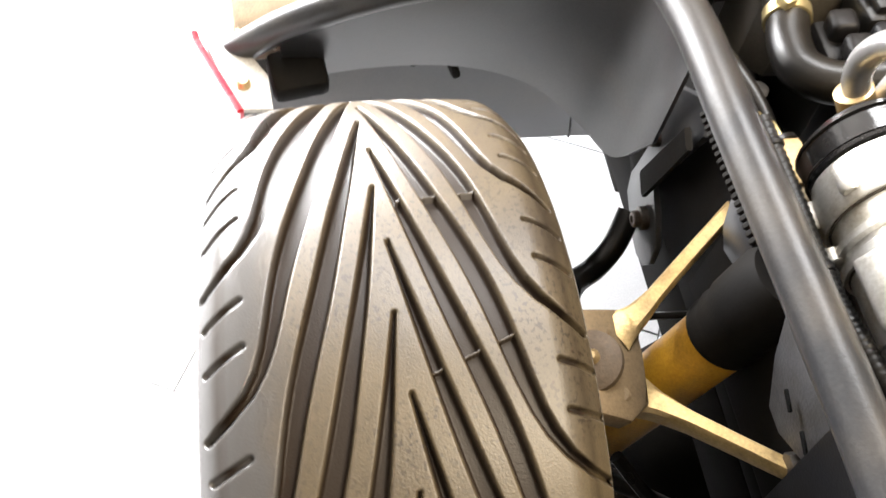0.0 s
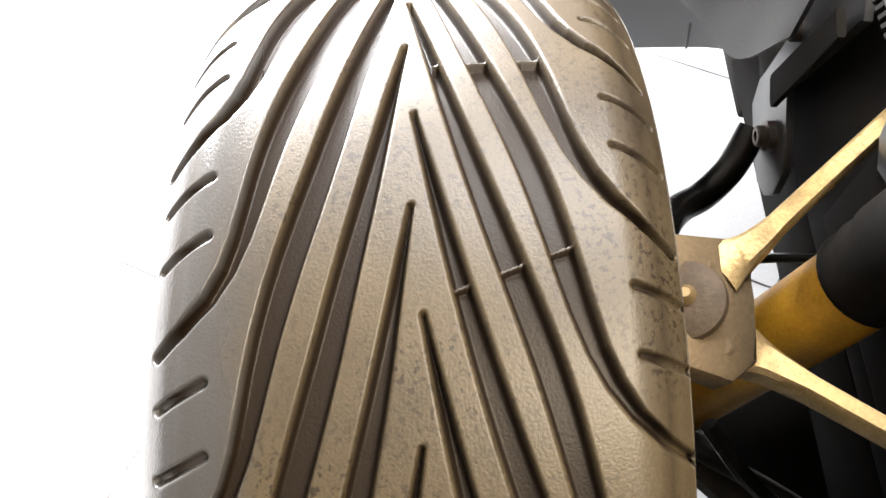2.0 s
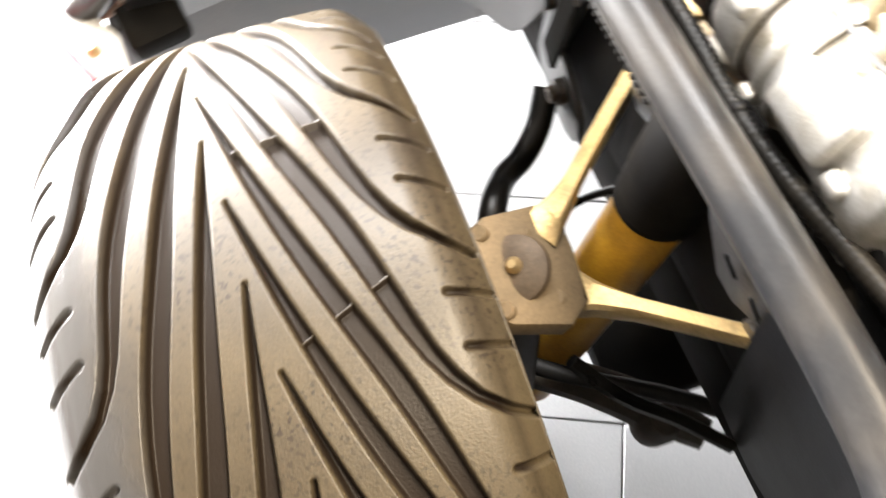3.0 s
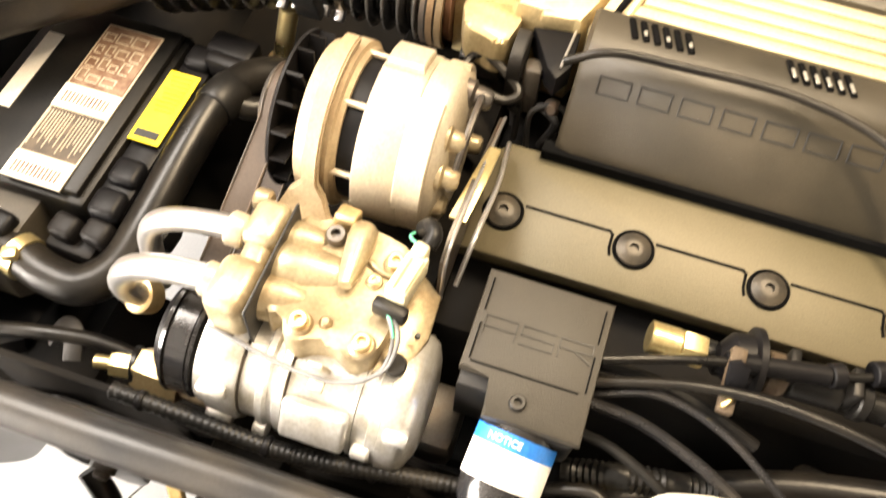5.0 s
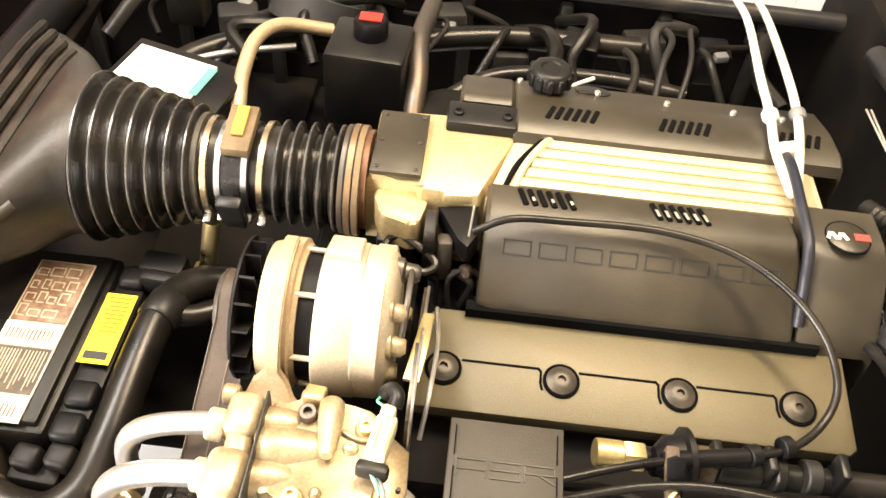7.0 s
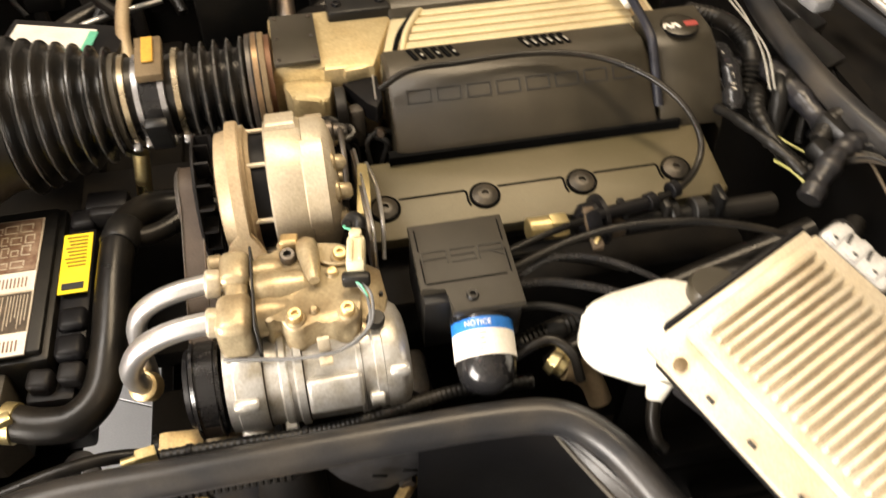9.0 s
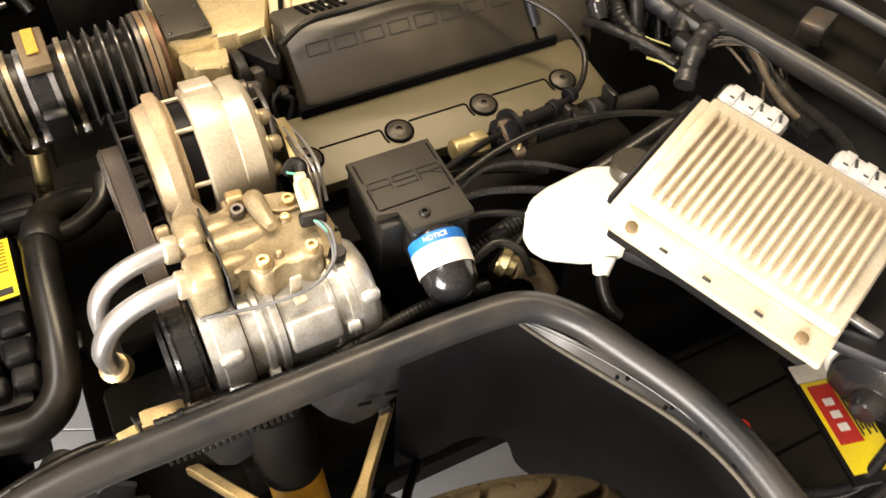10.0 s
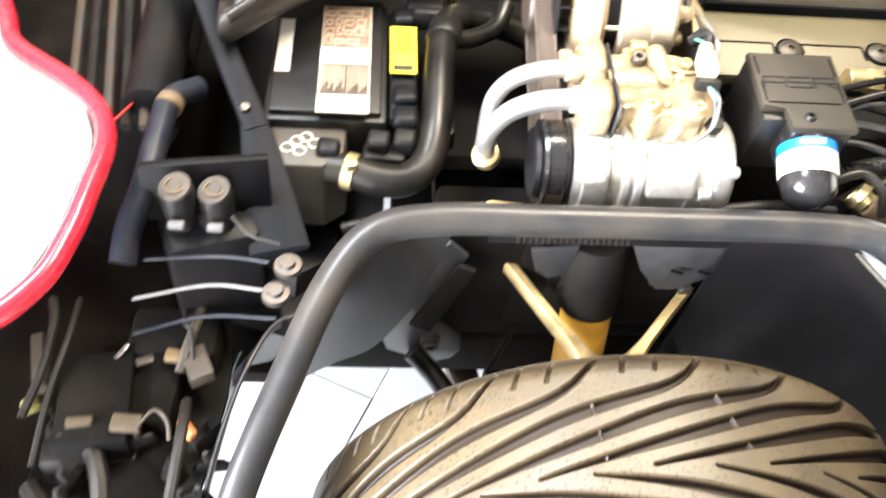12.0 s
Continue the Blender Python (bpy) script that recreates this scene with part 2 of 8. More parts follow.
M = dict(
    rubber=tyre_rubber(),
    plastic=material("black_plastic", (0.0065, 0.0065, 0.0065), 0.38, dirt=DUST, dirt_amount=0.05, scale=14, spec=0.28),
    satin=material("satin_black_paint", (0.0050, 0.0050, 0.0060), 0.42, dirt=DUST, dirt_amount=0.03, scale=10, spec=0.18),
    joint=material("worn_brown_iron", (0.085, 0.058, 0.034), 0.65, 0.1, dirt=(0.045, 0.032, 0.02), dirt_amount=0.7, scale=60, bump=0.5),
    hanger=material("worn_grey_steel", (0.045, 0.045, 0.048), 0.45, 0.2, dirt=(0.02, 0.018, 0.016), dirt_amount=0.7, scale=40, bump=0.4),
    loom_tape=material("black_cloth_tape", (0.014, 0.014, 0.016), 0.32, dirt=(0.05, 0.045, 0.04), dirt_amount=0.5, scale=90, bump=0.5),
    tan_wire=material("brown_cloth_sleeve", (0.070, 0.052, 0.032), 0.55, dirt=(0.04, 0.03, 0.02), dirt_amount=0.7, scale=90),
    # near-black that stands for the shade in slots, grooves and gaps
    void=material("opening_and_shade_black", (0.003, 0.003, 0.003), 0.9, spec=0.08),
    duct=material("dusty_moulded_plastic", (0.009, 0.008, 0.007), 0.42, dirt=DUST, dirt_amount=0.16, scale=14, bump=0.3, grain=300),
    cover=material("charcoal_cover", (0.027, 0.0225, 0.0145), 0.36, dirt=DUST, dirt_amount=0.10, scale=12, bump=0.25, grain=900),
    cam=material("bronze_cover_paint", (0.088, 0.073, 0.038), 0.42, 0.15, dirt=DUST, dirt_amount=0.15, scale=10, bump=0.25, grain=900),
    bellows=material("bellows_rubber", (0.010, 0.010, 0.010), 0.19, dirt=DUST, dirt_amount=0.10, scale=16, spec=0.75),
    box_lid=material("box_lid_plastic", (0.020, 0.017, 0.012), 0.48, dirt=DUST, dirt_amount=0.08, scale=14, bump=0.3, grain=900, spec=0.35),
    pale_wire=material("pale_wire", (0.30, 0.29, 0.26), 0.45),
    strut_paint=material("dark_blue_grey_paint", (0.005, 0.006, 0.009), 0.5, dirt=DUST, dirt_amount=0.03, spec=0.10),
    battery_grey=material("battery_cover_grey", (0.052, 0.044, 0.032), 0.5, dirt=(0.03, 0.025, 0.02), dirt_amount=0.5, scale=30),
    liner=material("liner_plastic", (0.022, 0.023, 0.026), 0.34, dirt=DUST, dirt_amount=0.12, scale=9, bump=0.1),
    seal=material("rubber_seal", (0.017, 0.0175, 0.019), 0.33, dirt=DUST, dirt_amount=0.13, scale=14, spec=0.35),
    hose=material("rubber_hose", (0.006, 0.0056, 0.0052), 0.30, dirt=DUST, dirt_amount=0.06, scale=16, spec=0.30),
    cast=material("cast_aluminium", (0.44, 0.36, 0.23), 0.36, 0.5, dirt=(0.20, 0.13, 0.06), dirt_amount=0.8, scale=34, bump=0.25, grain=350),
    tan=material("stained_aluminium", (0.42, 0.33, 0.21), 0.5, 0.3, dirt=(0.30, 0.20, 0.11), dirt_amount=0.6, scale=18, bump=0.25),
    plenum=material("gold_tinted_aluminium", (0.80, 0.69, 0.44), 0.36, 0.5, dirt=(0.55, 0.42, 0.22), dirt_amount=0.4, scale=14, bump=0.1),
    gold_cast=material("gold_cast_aluminium", (0.56, 0.45, 0.25), 0.40, 0.5, dirt=(0.36, 0.25, 0.12), dirt_amount=0.6, scale=22, bump=0.25, grain=300),
    ridge=material("ridge_wear_and_glint", (0.036, 0.035, 0.034), 0.24, dirt=(0.11, 0.095, 0.075), dirt_amount=0.5, scale=30, spec=0.8),
    bright=material("bright_aluminium", (0.62, 0.61, 0.58), 0.36, 0.6, dirt=(0.24, 0.19, 0.10), dirt_amount=0.75, scale=36, bump=0.3),
    pipe=material("aluminium_pipe", (0.78, 0.77, 0.76), 0.30, 0.9, dirt=(0.4, 0.36, 0.3), dirt_amount=0.4, scale=25),
    gold=material("gold_zinc_arm", (0.62, 0.45, 0.20), 0.45, 0.55, dirt=(0.20, 0.13, 0.06), dirt_amount=0.85, scale=30, bump=0.5),
    grey_paint=material("grey_frame_paint", (0.034, 0.036, 0.040), 0.34, dirt=DUST, dirt_amount=0.10, scale=14, spec=0.5),
    gold_dull=material("dull_gold_plating", (0.165, 0.115, 0.06), 0.65, 0.2, dirt=(0.09, 0.065, 0.035), dirt_amount=0.7, scale=28, bump=0.5),
    gloss=material("gloss_black", (0.012, 0.012, 0.013), 0.16, dirt=DUST, dirt_amount=0.06),
    gilt=material("pale_gold_plating", (0.80, 0.66, 0.34), 0.30, 0.85, dirt=(0.45, 0.32, 0.12), dirt_amount=0.5),
    copper=material("copper_sleeve", (0.16, 0.08, 0.045), 0.45, 0.5),
    cover_bolt=material("dark_cover_bolt", (0.034, 0.029, 0.022), 0.42, 0.3, dirt=DUST, dirt_amount=0.3),
    slot=material("bright_slot", (0.5, 0.48, 0.42), 0.35, 0.6),
    copper_band=material("copper_band", (0.30, 0.20, 0.115), 0.35, 0.7),
    amber=material("amber_label", (0.55, 0.30, 0.04), 0.4),
    yellow_line=material("yellow_print", (0.30, 0.20, 0.01), 0.5),
    paper=material("aged_paper", (0.50, 0.44, 0.34), 0.55, dirt=(0.42, 0.30, 0.2), dirt_amount=0.5, scale=60),
    rust_label=material("rust_print", (0.15, 0.080, 0.048), 0.5, dirt=(0.44, 0.33, 0.23), dirt_amount=0.5, scale=80),
    cast_pale=material("pale_cast_aluminium", (0.58, 0.51, 0.39), 0.42, 0.45, dirt=(0.40, 0.31, 0.19), dirt_amount=0.6, scale=25, bump=0.3),
    yellow_wire=material("yellow_wire", (0.42, 0.40, 0.13), 0.4),
    green_label=material("green_print", (0.10, 0.45, 0.30), 0.5),
    blue_hose=material("blue_black_rubber", (0.010, 0.012, 0.020), 0.4, dirt=DUST, dirt_amount=0.06, spec=0.3),
    dusty=material("dusty_black", (0.006, 0.0055, 0.005), 0.6, dirt=(0.045, 0.032, 0.022), dirt_amount=0.30, scale=25),
    orange=material("orange_plastic", (0.75, 0.22, 0.06), 0.4),
    grey_pale=material("pale_grey_plastic", (0.40, 0.39, 0.37), 0.5),
    brass=material("yellow_zinc_nut", (0.66, 0.50, 0.26), 0.35, 0.8, dirt=(0.3, 0.2, 0.1)),
    yellow=material("yellow_paint", (0.62, 0.33, 0.03), 0.42, dirt=(0.25, 0.13, 0.03), dirt_amount=0.5, scale=20),
    yellow_label=material("yellow_label", (0.85, 0.66, 0.02), 0.5, dirt=(0.7, 0.5, 0.05)),
    white_label=material("white_label", (0.75, 0.72, 0.66), 0.5, dirt=(0.6, 0.52, 0.4), dirt_amount=0.4),
    brown_label=material("faded_brown_label", (0.36, 0.20, 0.13), 0.5, dirt=(0.6, 0.5, 0.4), dirt_amount=0.7, scale=60),
    blue_label=material("blue_label", (0.01, 0.16, 0.55), 0.4),
    red_label=material("red_label", (0.5, 0.03, 0.02), 0.45),
    white_plastic=material("white_plastic", (0.72, 0.70, 0.62), 0.4, dirt=(0.5, 0.42, 0.3), dirt_amount=0.4, scale=12),
    cream=material("cream_plastic", (0.68, 0.62, 0.42), 0.45, dirt=(0.4, 0.3, 0.15)),
    belt=material("brown_belt", (0.050, 0.033, 0.022), 0.6, dirt=(0.03, 0.022, 0.016), bump=0.3),
    arm_cast=material("dusty_cast_iron", (0.045, 0.037, 0.028), 0.6, dirt=(0.11, 0.085, 0.06), dirt_amount=0.6, scale=40, bump=0.5),
    steel=material("dark_steel", (0.12, 0.11, 0.10), 0.42, 0.8, dirt=(0.15, 0.09, 0.05), dirt_amount=0.6),
    chrome=material("clamp_steel", (0.50, 0.50, 0.52), 0.28, 1.0, dirt=(0.4, 0.36, 0.3), dirt_amount=0.4),
    red=material("red_paint", (0.55, 0.012, 0.03), 0.25, dirt=(0.4, 0.01, 0.02), coat=0.5),
    hood_in=material("hood_underside", (0.62, 0.60, 0.56), 0.6, dirt=(0.5, 0.45, 0.38), dirt_amount=0.4),
    tile=material("white_floor_tile", (0.72, 0.73, 0.75), 0.35, dirt=(0.6, 0.6, 0.6), dirt_amount=0.4, scale=5, bump=0.05),
    dusty_edge=material("dusty_rubber_edge", (0.050, 0.042, 0.028), 0.6, dirt=(0.035, 0.03, 0.025), dirt_amount=0.8, scale=120, bump=0.4),
    badge_red=material("dull_red_print", (0.32, 0.05, 0.04), 0.5),
    brass_band=material("yellowed_band_steel", (0.62, 0.52, 0.36), 0.26, 0.95, dirt=(0.40, 0.28, 0.15), dirt_amount=0.6),
    crinkled=material("crinkled_gloss_tape", (0.012, 0.012, 0.015), 0.32, dirt=(0.06, 0.055, 0.05), dirt_amount=0.4, scale=60, bump=0.5, grain=180),
    dark_print=material("dark_brown_print", (0.055, 0.040, 0.026), 0.5, dirt=(0.16, 0.12, 0.08), dirt_amount=0.6, scale=90),
    grout=material("grey_grout", (0.42, 0.42, 0.42), 0.9),
    wall=material("beige_wall_paint", (0.17, 0.155, 0.135), 0.8, dirt=(0.13, 0.12, 0.105), scale=3),
    ink=material("black_ink", (0.02, 0.02, 0.02), 0.5),
    bottom=material("undercoat", (0.0052, 0.0048, 0.0046), 0.75, dirt=DUST, dirt_amount=0.04, scale=12, spec=0.10),
    grey_rubber=material("grey_rubber", (0.16, 0.16, 0.16), 0.6),
)

# ---- building helpers ----
BASE = {}


def thing(name, at, label, category, group="", kind=""):
    """An Empty at a thing's base; its parts are given in world places."""
    ob = new(name)
    ob.location = at
    ob.empty_display_size = 0.02
    BASE[ob.name] = Vector(at)
    return tagged(ob, label, category, group, kind)


def finish(bm, name, mat, smooth=40):
    bmesh.ops.recalc_face_normals(bm, faces=bm.faces)
    me = bpy.data.meshes.new(name)
    for fc in bm.faces:
        fc.smooth = True
    for e in bm.edges:
        if len(e.link_faces) == 2 and e.calc_face_angle(0) > radians(smooth):
            e.smooth = False
    bm.to_mesh(me)
    bm.free()
    me.materials.append(M[mat])
    return me


def part(name, bm, mat, parent, label="", smooth=40):
    base = BASE[parent.name]
    bmesh.ops.translate(bm, verts=bm.verts, vec=-base)
    ob = new(name, finish(bm, name, mat, smooth))
    ob.parent = parent
    BASE[ob.name] = base
    if label:
        ob["label"] = label
    return ob


def single(name, bm, mat, label, category, group="", kind="", smooth=40):
    """A thing of one mesh, its origin at its lowest middle."""
    lo = Vector([min(v.co[i] for v in bm.verts) for i in range(3)])
    hi = Vector([max(v.co[i] for v in bm.verts) for i in range(3)])
    at = Vector(((lo.x + hi.x) / 2, (lo.y + hi.y) / 2, lo.z))
    bmesh.ops.translate(bm, verts=bm.verts, vec=-at)
    ob = new(name, finish(bm, name, mat, smooth))
    ob.location = at
    BASE[ob.name] = at
    return tagged(ob, label, category, group, kind)


def xform(bm, verts, m):
    bmesh.ops.transform(bm, matrix=m, verts=verts)


def box(bm, at, size, turn=(0, 0, 0), bevel=0.0, seg=2, taper=1.0):
    """A bevelled box; taper narrows its top."""
    got = bmesh.ops.create_cube(bm, size=1.0)["verts"]
    for v in got:
        k = taper if v.co.z > 0 else 1.0
        v.co = Vector((v.co.x * size[0] * k, v.co.y * size[1] * k, v.co.z * size[2]))
    if bevel > 0:
        es = list({e for v in got for e in v.link_edges})
        r = bmesh.ops.bevel(bm, geom=es, offset=bevel, segments=seg, affect="EDGES", profile=0.5)
        got = list({v for fc in r["faces"] for v in fc.verts} | {v for v in got if v.is_valid})
    xform(bm, got, pose(*at, *turn))
    return bm


def frame_of(d):
    d = Vector(d).normalized()
    a = Vector((0, 0, 1)) if abs(d.z) < 0.9 else Vector((1, 0, 0))
    u = d.cross(a).normalized()
    return d, u, d.cross(u)


def lathe(bm, a, b, profile, seg=32, cap=True):
    """A turned shape on the axis from a to b: profile of (share of the way, radius)."""
    a, b = Vector(a), Vector(b)
    d, u, w = frame_of(b - a)
    rings = []
    for s, r in profile:
        c = a + (b - a) * s
        rings.append([bm.verts.new(c + (u * math.cos(k * math.tau / seg) + w * math.sin(k * math.tau / seg)) * r) for k in range(seg)])
    for p, q in zip(rings, rings[1:]):
        for k in range(seg):
            bm.faces.new((p[k], p[(k + 1) % seg], q[(k + 1) % seg], q[k]))
    if cap:
        bm.faces.new(rings[0][::-1])
        bm.faces.new(rings[-1])
    return bm


def rod(bm, a, b, r, r2=None, seg=20, edge=0.0):
    r2 = r if r2 is None else r2
    n = (Vector(b) - Vector(a)).length
    e = min(edge / n, 0.3) if n else 0
    prof = [(0, r), (1, r2)] if not e else [(0, r - edge), (e, r), (1 - e, r2), (1, r2 - edge)]
    return lathe(bm, a, b, prof, seg)


def curve_points(pts, per=8):
    """A smooth line through points."""
    p = [Vector(q) for q in pts]
    p = [p[0] * 2 - p[1]] + p + [p[-1] * 2 - p[-2]]
    out = []
    for i in range(1, len(p) - 2):
        for k in range(per):
            t = k / per
            out.append(0.5 * ((2 * p[i]) + (p[i + 1] - p[i - 1]) * t + (2 * p[i - 1] - 5 * p[i] + 4 * p[i + 1] - p[i + 2]) * t * t + (3 * p[i] - p[i - 1] - 3 * p[i + 1] + p[i + 2]) * t ** 3))
    return out + [p[-2]]


def tube(bm, pts, r, seg=14, per=8, radii=None, smooth=True, flat=1.0):
    """A hose along points; radii: radius as a function of the share of its length."""
    q = curve_points(pts, per) if smooth else [Vector(v) for v in pts]
    n = len(q)
    up = None
    rings = []
    for i, c in enumerate(q):
        d = (q[min(i + 1, n - 1)] - q[max(i - 1, 0)]).normalized()
        if up is None:
            _, up, _ = frame_of(d)
        up = (up - d * up.dot(d)).normalized()
        w = d.cross(up)
        rr = radii(i / (n - 1)) if radii else r
        rings.append([bm.verts.new(c + (up * math.cos(k * math.tau / seg) + w * math.sin(k * math.tau / seg) * flat) * rr) for k in range(seg)])
    for a, b in zip(rings, rings[1:]):
        for k in range(seg):
            bm.faces.new((a[k], a[(k + 1) % seg], b[(k + 1) % seg], b[k]))
    bm.faces.new(rings[0][::-1])
    bm.faces.new(rings[-1])
    return bm


def slab(bm, outline, depth, m, bevel=0.0):
    """A plate of the given outline (x, y), depth thick downwards, laid by m."""
    top = [bm.verts.new(m @ Vector((x, y, 0))) for x, y in outline]
    low = [bm.verts.new(m @ Vector((x, y, -depth))) for x, y in outline]
    n = len(outline)
    faces = [bm.faces.new(top), bm.faces.new(low[::-1])]
    for k in range(n):
        faces.append(bm.faces.new((top[k], low[k], low[(k + 1) % n], top[(k + 1) % n])))
    if bevel:
        es = [e for e in faces[0].edges]
        bmesh.ops.bevel(bm, geom=es, offset=bevel, segments=2, affect="EDGES", profile=0.5)
    return bm


def beam(bm, pts, widths, heights, per=6):
    """A forged bar of oblong section."""
    q = curve_points(pts, per)
    n = len(q)
    rings = []
    for i, c in enumerate(q):
        t = i / (n - 1)
        w = np.interp(t, np.linspace(0, 1, len(widths)), widths) / 2
        h = np.interp(t, np.linspace(0, 1, len(heights)), heights) / 2
        d = (q[min(i + 1, n - 1)] - q[max(i - 1, 0)]).normalized()
        u = d.cross(Vector((0, 0, 1))).normalized()
        v = u.cross(d)
        k = 0.7
        rings.append([bm.verts.new(c + u * a * w + v * b * h) for a, b in ((-1, -k), (-k, -1), (k, -1), (1, -k), (1, k), (k, 1), (-k, 1), (-1, k))])
    for a, b in zip(rings, rings[1:]):
        for k in range(8):
            bm.faces.new((a[k], a[(k + 1) % 8], b[(k + 1) % 8], b[k]))
    bm.faces.new(rings[0][::-1])
    bm.faces.new(rings[-1])
    return bm


def hexnut(bm, a, b, r):
    return lathe(bm, a, b, [(0, r * 0.93), (0.12, r), (0.88, r), (1, r * 0.93)], 6)


def B():
    return bmesh.new()


# ---- the garage round the car ----
def plain_box(name, lo, hi, mat, kind="structure", label="", category=""):
    bm = B()
    box(bm, [(a + b) / 2 for a, b in zip(lo, hi)], [b - a for a, b in zip(lo, hi)])
    return single(name, bm, mat, label, category, kind=kind)


floor = plain_box("floor", (-4, -4, -0.10), (4, 4, -0.003), "grout", label="white tiled garage floor with grey joints", category="floor")
plain_box("wall_north", (-4, 4, -0.1), (4, 4.15, 2.9), "wall", label="plain beige painted garage wall", category="wall")
plain_box("wall_south", (-4, -4.15, -0.1), (4, -4, 2.9), "wall", label="plain beige painted garage wall", category="wall")
plain_box("wall_east", (4, -4.15, -0.1), (4.15, 4.15, 2.9), "wall", label="plain beige painted garage wall", category="wall")
plain_box("wall_west", (-4.15, 1.2, -0.1), (-4, 4.15, 2.9), "wall", label="plain beige wall beside the garage door opening", category="wall")
plain_box("wall_west_end", (-4.15, -4.15, -0.1), (-4, -3.6, 2.9), "wall", label="plain beige wall beside the garage door opening", category="wall")
plain_box("wall_west_top", (-4.15, -3.6, 2.5), (-4, 1.2, 2.9), "wall", label="plain beige wall over the garage door opening", category="wall")
plain_box("ceiling", (-4.15, -4.15, 2.9), (4.15, 4.15, 3.0), "wall", label="plain beige garage ceiling", category="ceiling")


# ---- front wheel ----
RT = 0.326
GROOVE_IN = [(0, 1), (11, 12), (22, 26), (31, 40), (38, 53), (44, 60), (50, 66.5), (54, 71.5), (57, 77), (59.5, 88), (61.5, 112)]
GROOVE_OUT = [(0, 2), (8, 11), (14, 17.5), (20, 26.5), (27, 36.5), (31, 41.5), (35.5, 50.5), (39.4, 57), (42.5, 62.5), (46, 68), (50, 72), (54, 76), (57, 80.5), (59, 88), (60.6, 99), (61.8, 114)]
TIPS_IN = [-82, -64.5, -47, -29.8, -12.3, 5.3, 21.7, 38.0, 54.9, 72.5, 89.5, 106, 122.5, 139]
TIPS_OUT = [-74.5, -57, -39.4, -21.8, -3.6, 13.9, 30.6, 47.1, 63.8, 80.4, 97, 113.5, 130, 146.5]


def smooth_way(pts, widths, n=23):
    """The same groove with its bends rounded."""
    p, w = np.array(pts, float), np.array(widths, float)
    s = np.concatenate([[0], np.cumsum(np.hypot(*np.diff(p * (5.7, 1), axis=0).T))])
    fine = np.linspace(0, s[-1], 140)
    q = np.stack([np.interp(fine, s, p[:, 0]), np.interp(fine, s, p[:, 1]), np.interp(fine, s, w)], 1)
    for _ in range(160):
        q[1:-1] = q[1:-1] * 0.5 + (q[:-2] + q[2:]) * 0.25
    k = np.round(np.linspace(0, 139, n)).astype(int)
    return [tuple(v) for v in q[k, :2].tolist()], q[k, 2].tolist()


SIDE_R = [(0.1180, 0.300), (0.1270, 0.290), (0.1350, 0.268), (0.1330, 0.245), (0.1220, 0.226), (0.1120, 0.217)]


def crown(y):
    a = np.abs(y)
    drop = 0.005 * (a / 0.095) ** 2
    return RT - drop - np.where(a > 0.088, ((np.clip(a, 0.088, 0.13) - 0.088) / 0.03) ** 2 * 0.019, 0)


def tread_depth(phi, y):
    """Groove depth over the tread: phi in degrees from the top towards the front, y in metres."""
    depth = np.zeros_like(phi)
    mm = RT * 1000 * math.pi / 180

    def cut(pts, widths, shift, side, deep, soft):
        lead = (phi[:, 0] - shift + 180) % 360 - 180
        lo, hi = -max(a for a, b in pts) - 6, -min(a for a, b in pts) + 6
        rows = np.nonzero((lead > lo) & (lead < hi))[0]
        if not len(rows):
            return
        best = np.full((len(rows), phi.shape[1]), 1e9)
        p = ((phi[rows] - shift + 180) % 360 - 180) * mm
        q = skew[rows] * 1000 * side
        for (a, b), (c, d), w0, w1 in zip(pts, pts[1:], widths, widths[1:]):
            ax, ay, bx, by = -a * mm, b, -c * mm, d
            ll = (bx - ax) ** 2 + (by - ay) ** 2
            t = np.clip(((p - ax) * (bx - ax) + (q - ay) * (by - ay)) / ll, 0, 1)
            dist = np.hypot(p - ax - t * (bx - ax), q - ay - t * (by - ay)) - (w0 + (w1 - w0) * t) / 2
            best = np.minimum(best, dist)
        e = np.clip(0.5 - best / soft, 0, 1)
        depth[rows] = np.maximum(depth[rows], deep * e * e * (3 - 2 * e))

    skew = y - 0.0130 * np.sin(np.radians(-phi))
    for side, tips, line, wide in ((1, TIPS_IN, GROOVE_IN, [1.0, 5.6, 9.6, 11.6, 12.4, 12.0, 10.2, 7.4, 5.2, 4.4, 4.0]),
                                   (-1, TIPS_OUT, GROOVE_OUT, [1.0, 5.0, 7.6, 9.8, 11.6, 12.4, 12.8, 12.6, 12.0, 11.0, 9.4, 7.2, 5.6, 4.8, 4.4, 4.0])):
        way, ways = smooth_way(line, wide)
        for s in tips:
            cut(way, ways, s, side, 0.0090, 3.4)
            for off in (66.0, 71.3):
                cut([(off, 113), (off - 1.0 if side > 0 else off - 2.0, 91)], [4.2, 3.7], s, side, 0.0042, 2.2)
    # low wear bars across the grooves
    for a, b in ((12.0, 0.018), (-9.8, 0.026)):
        bar = np.abs(phi - a - (y - b) * (18 if a > 0 else 70)) * mm < 0.9
        depth = np.where(bar & (y > 0.008) & (y < 0.078), np.minimum(depth, 0.0042), depth)
    return depth


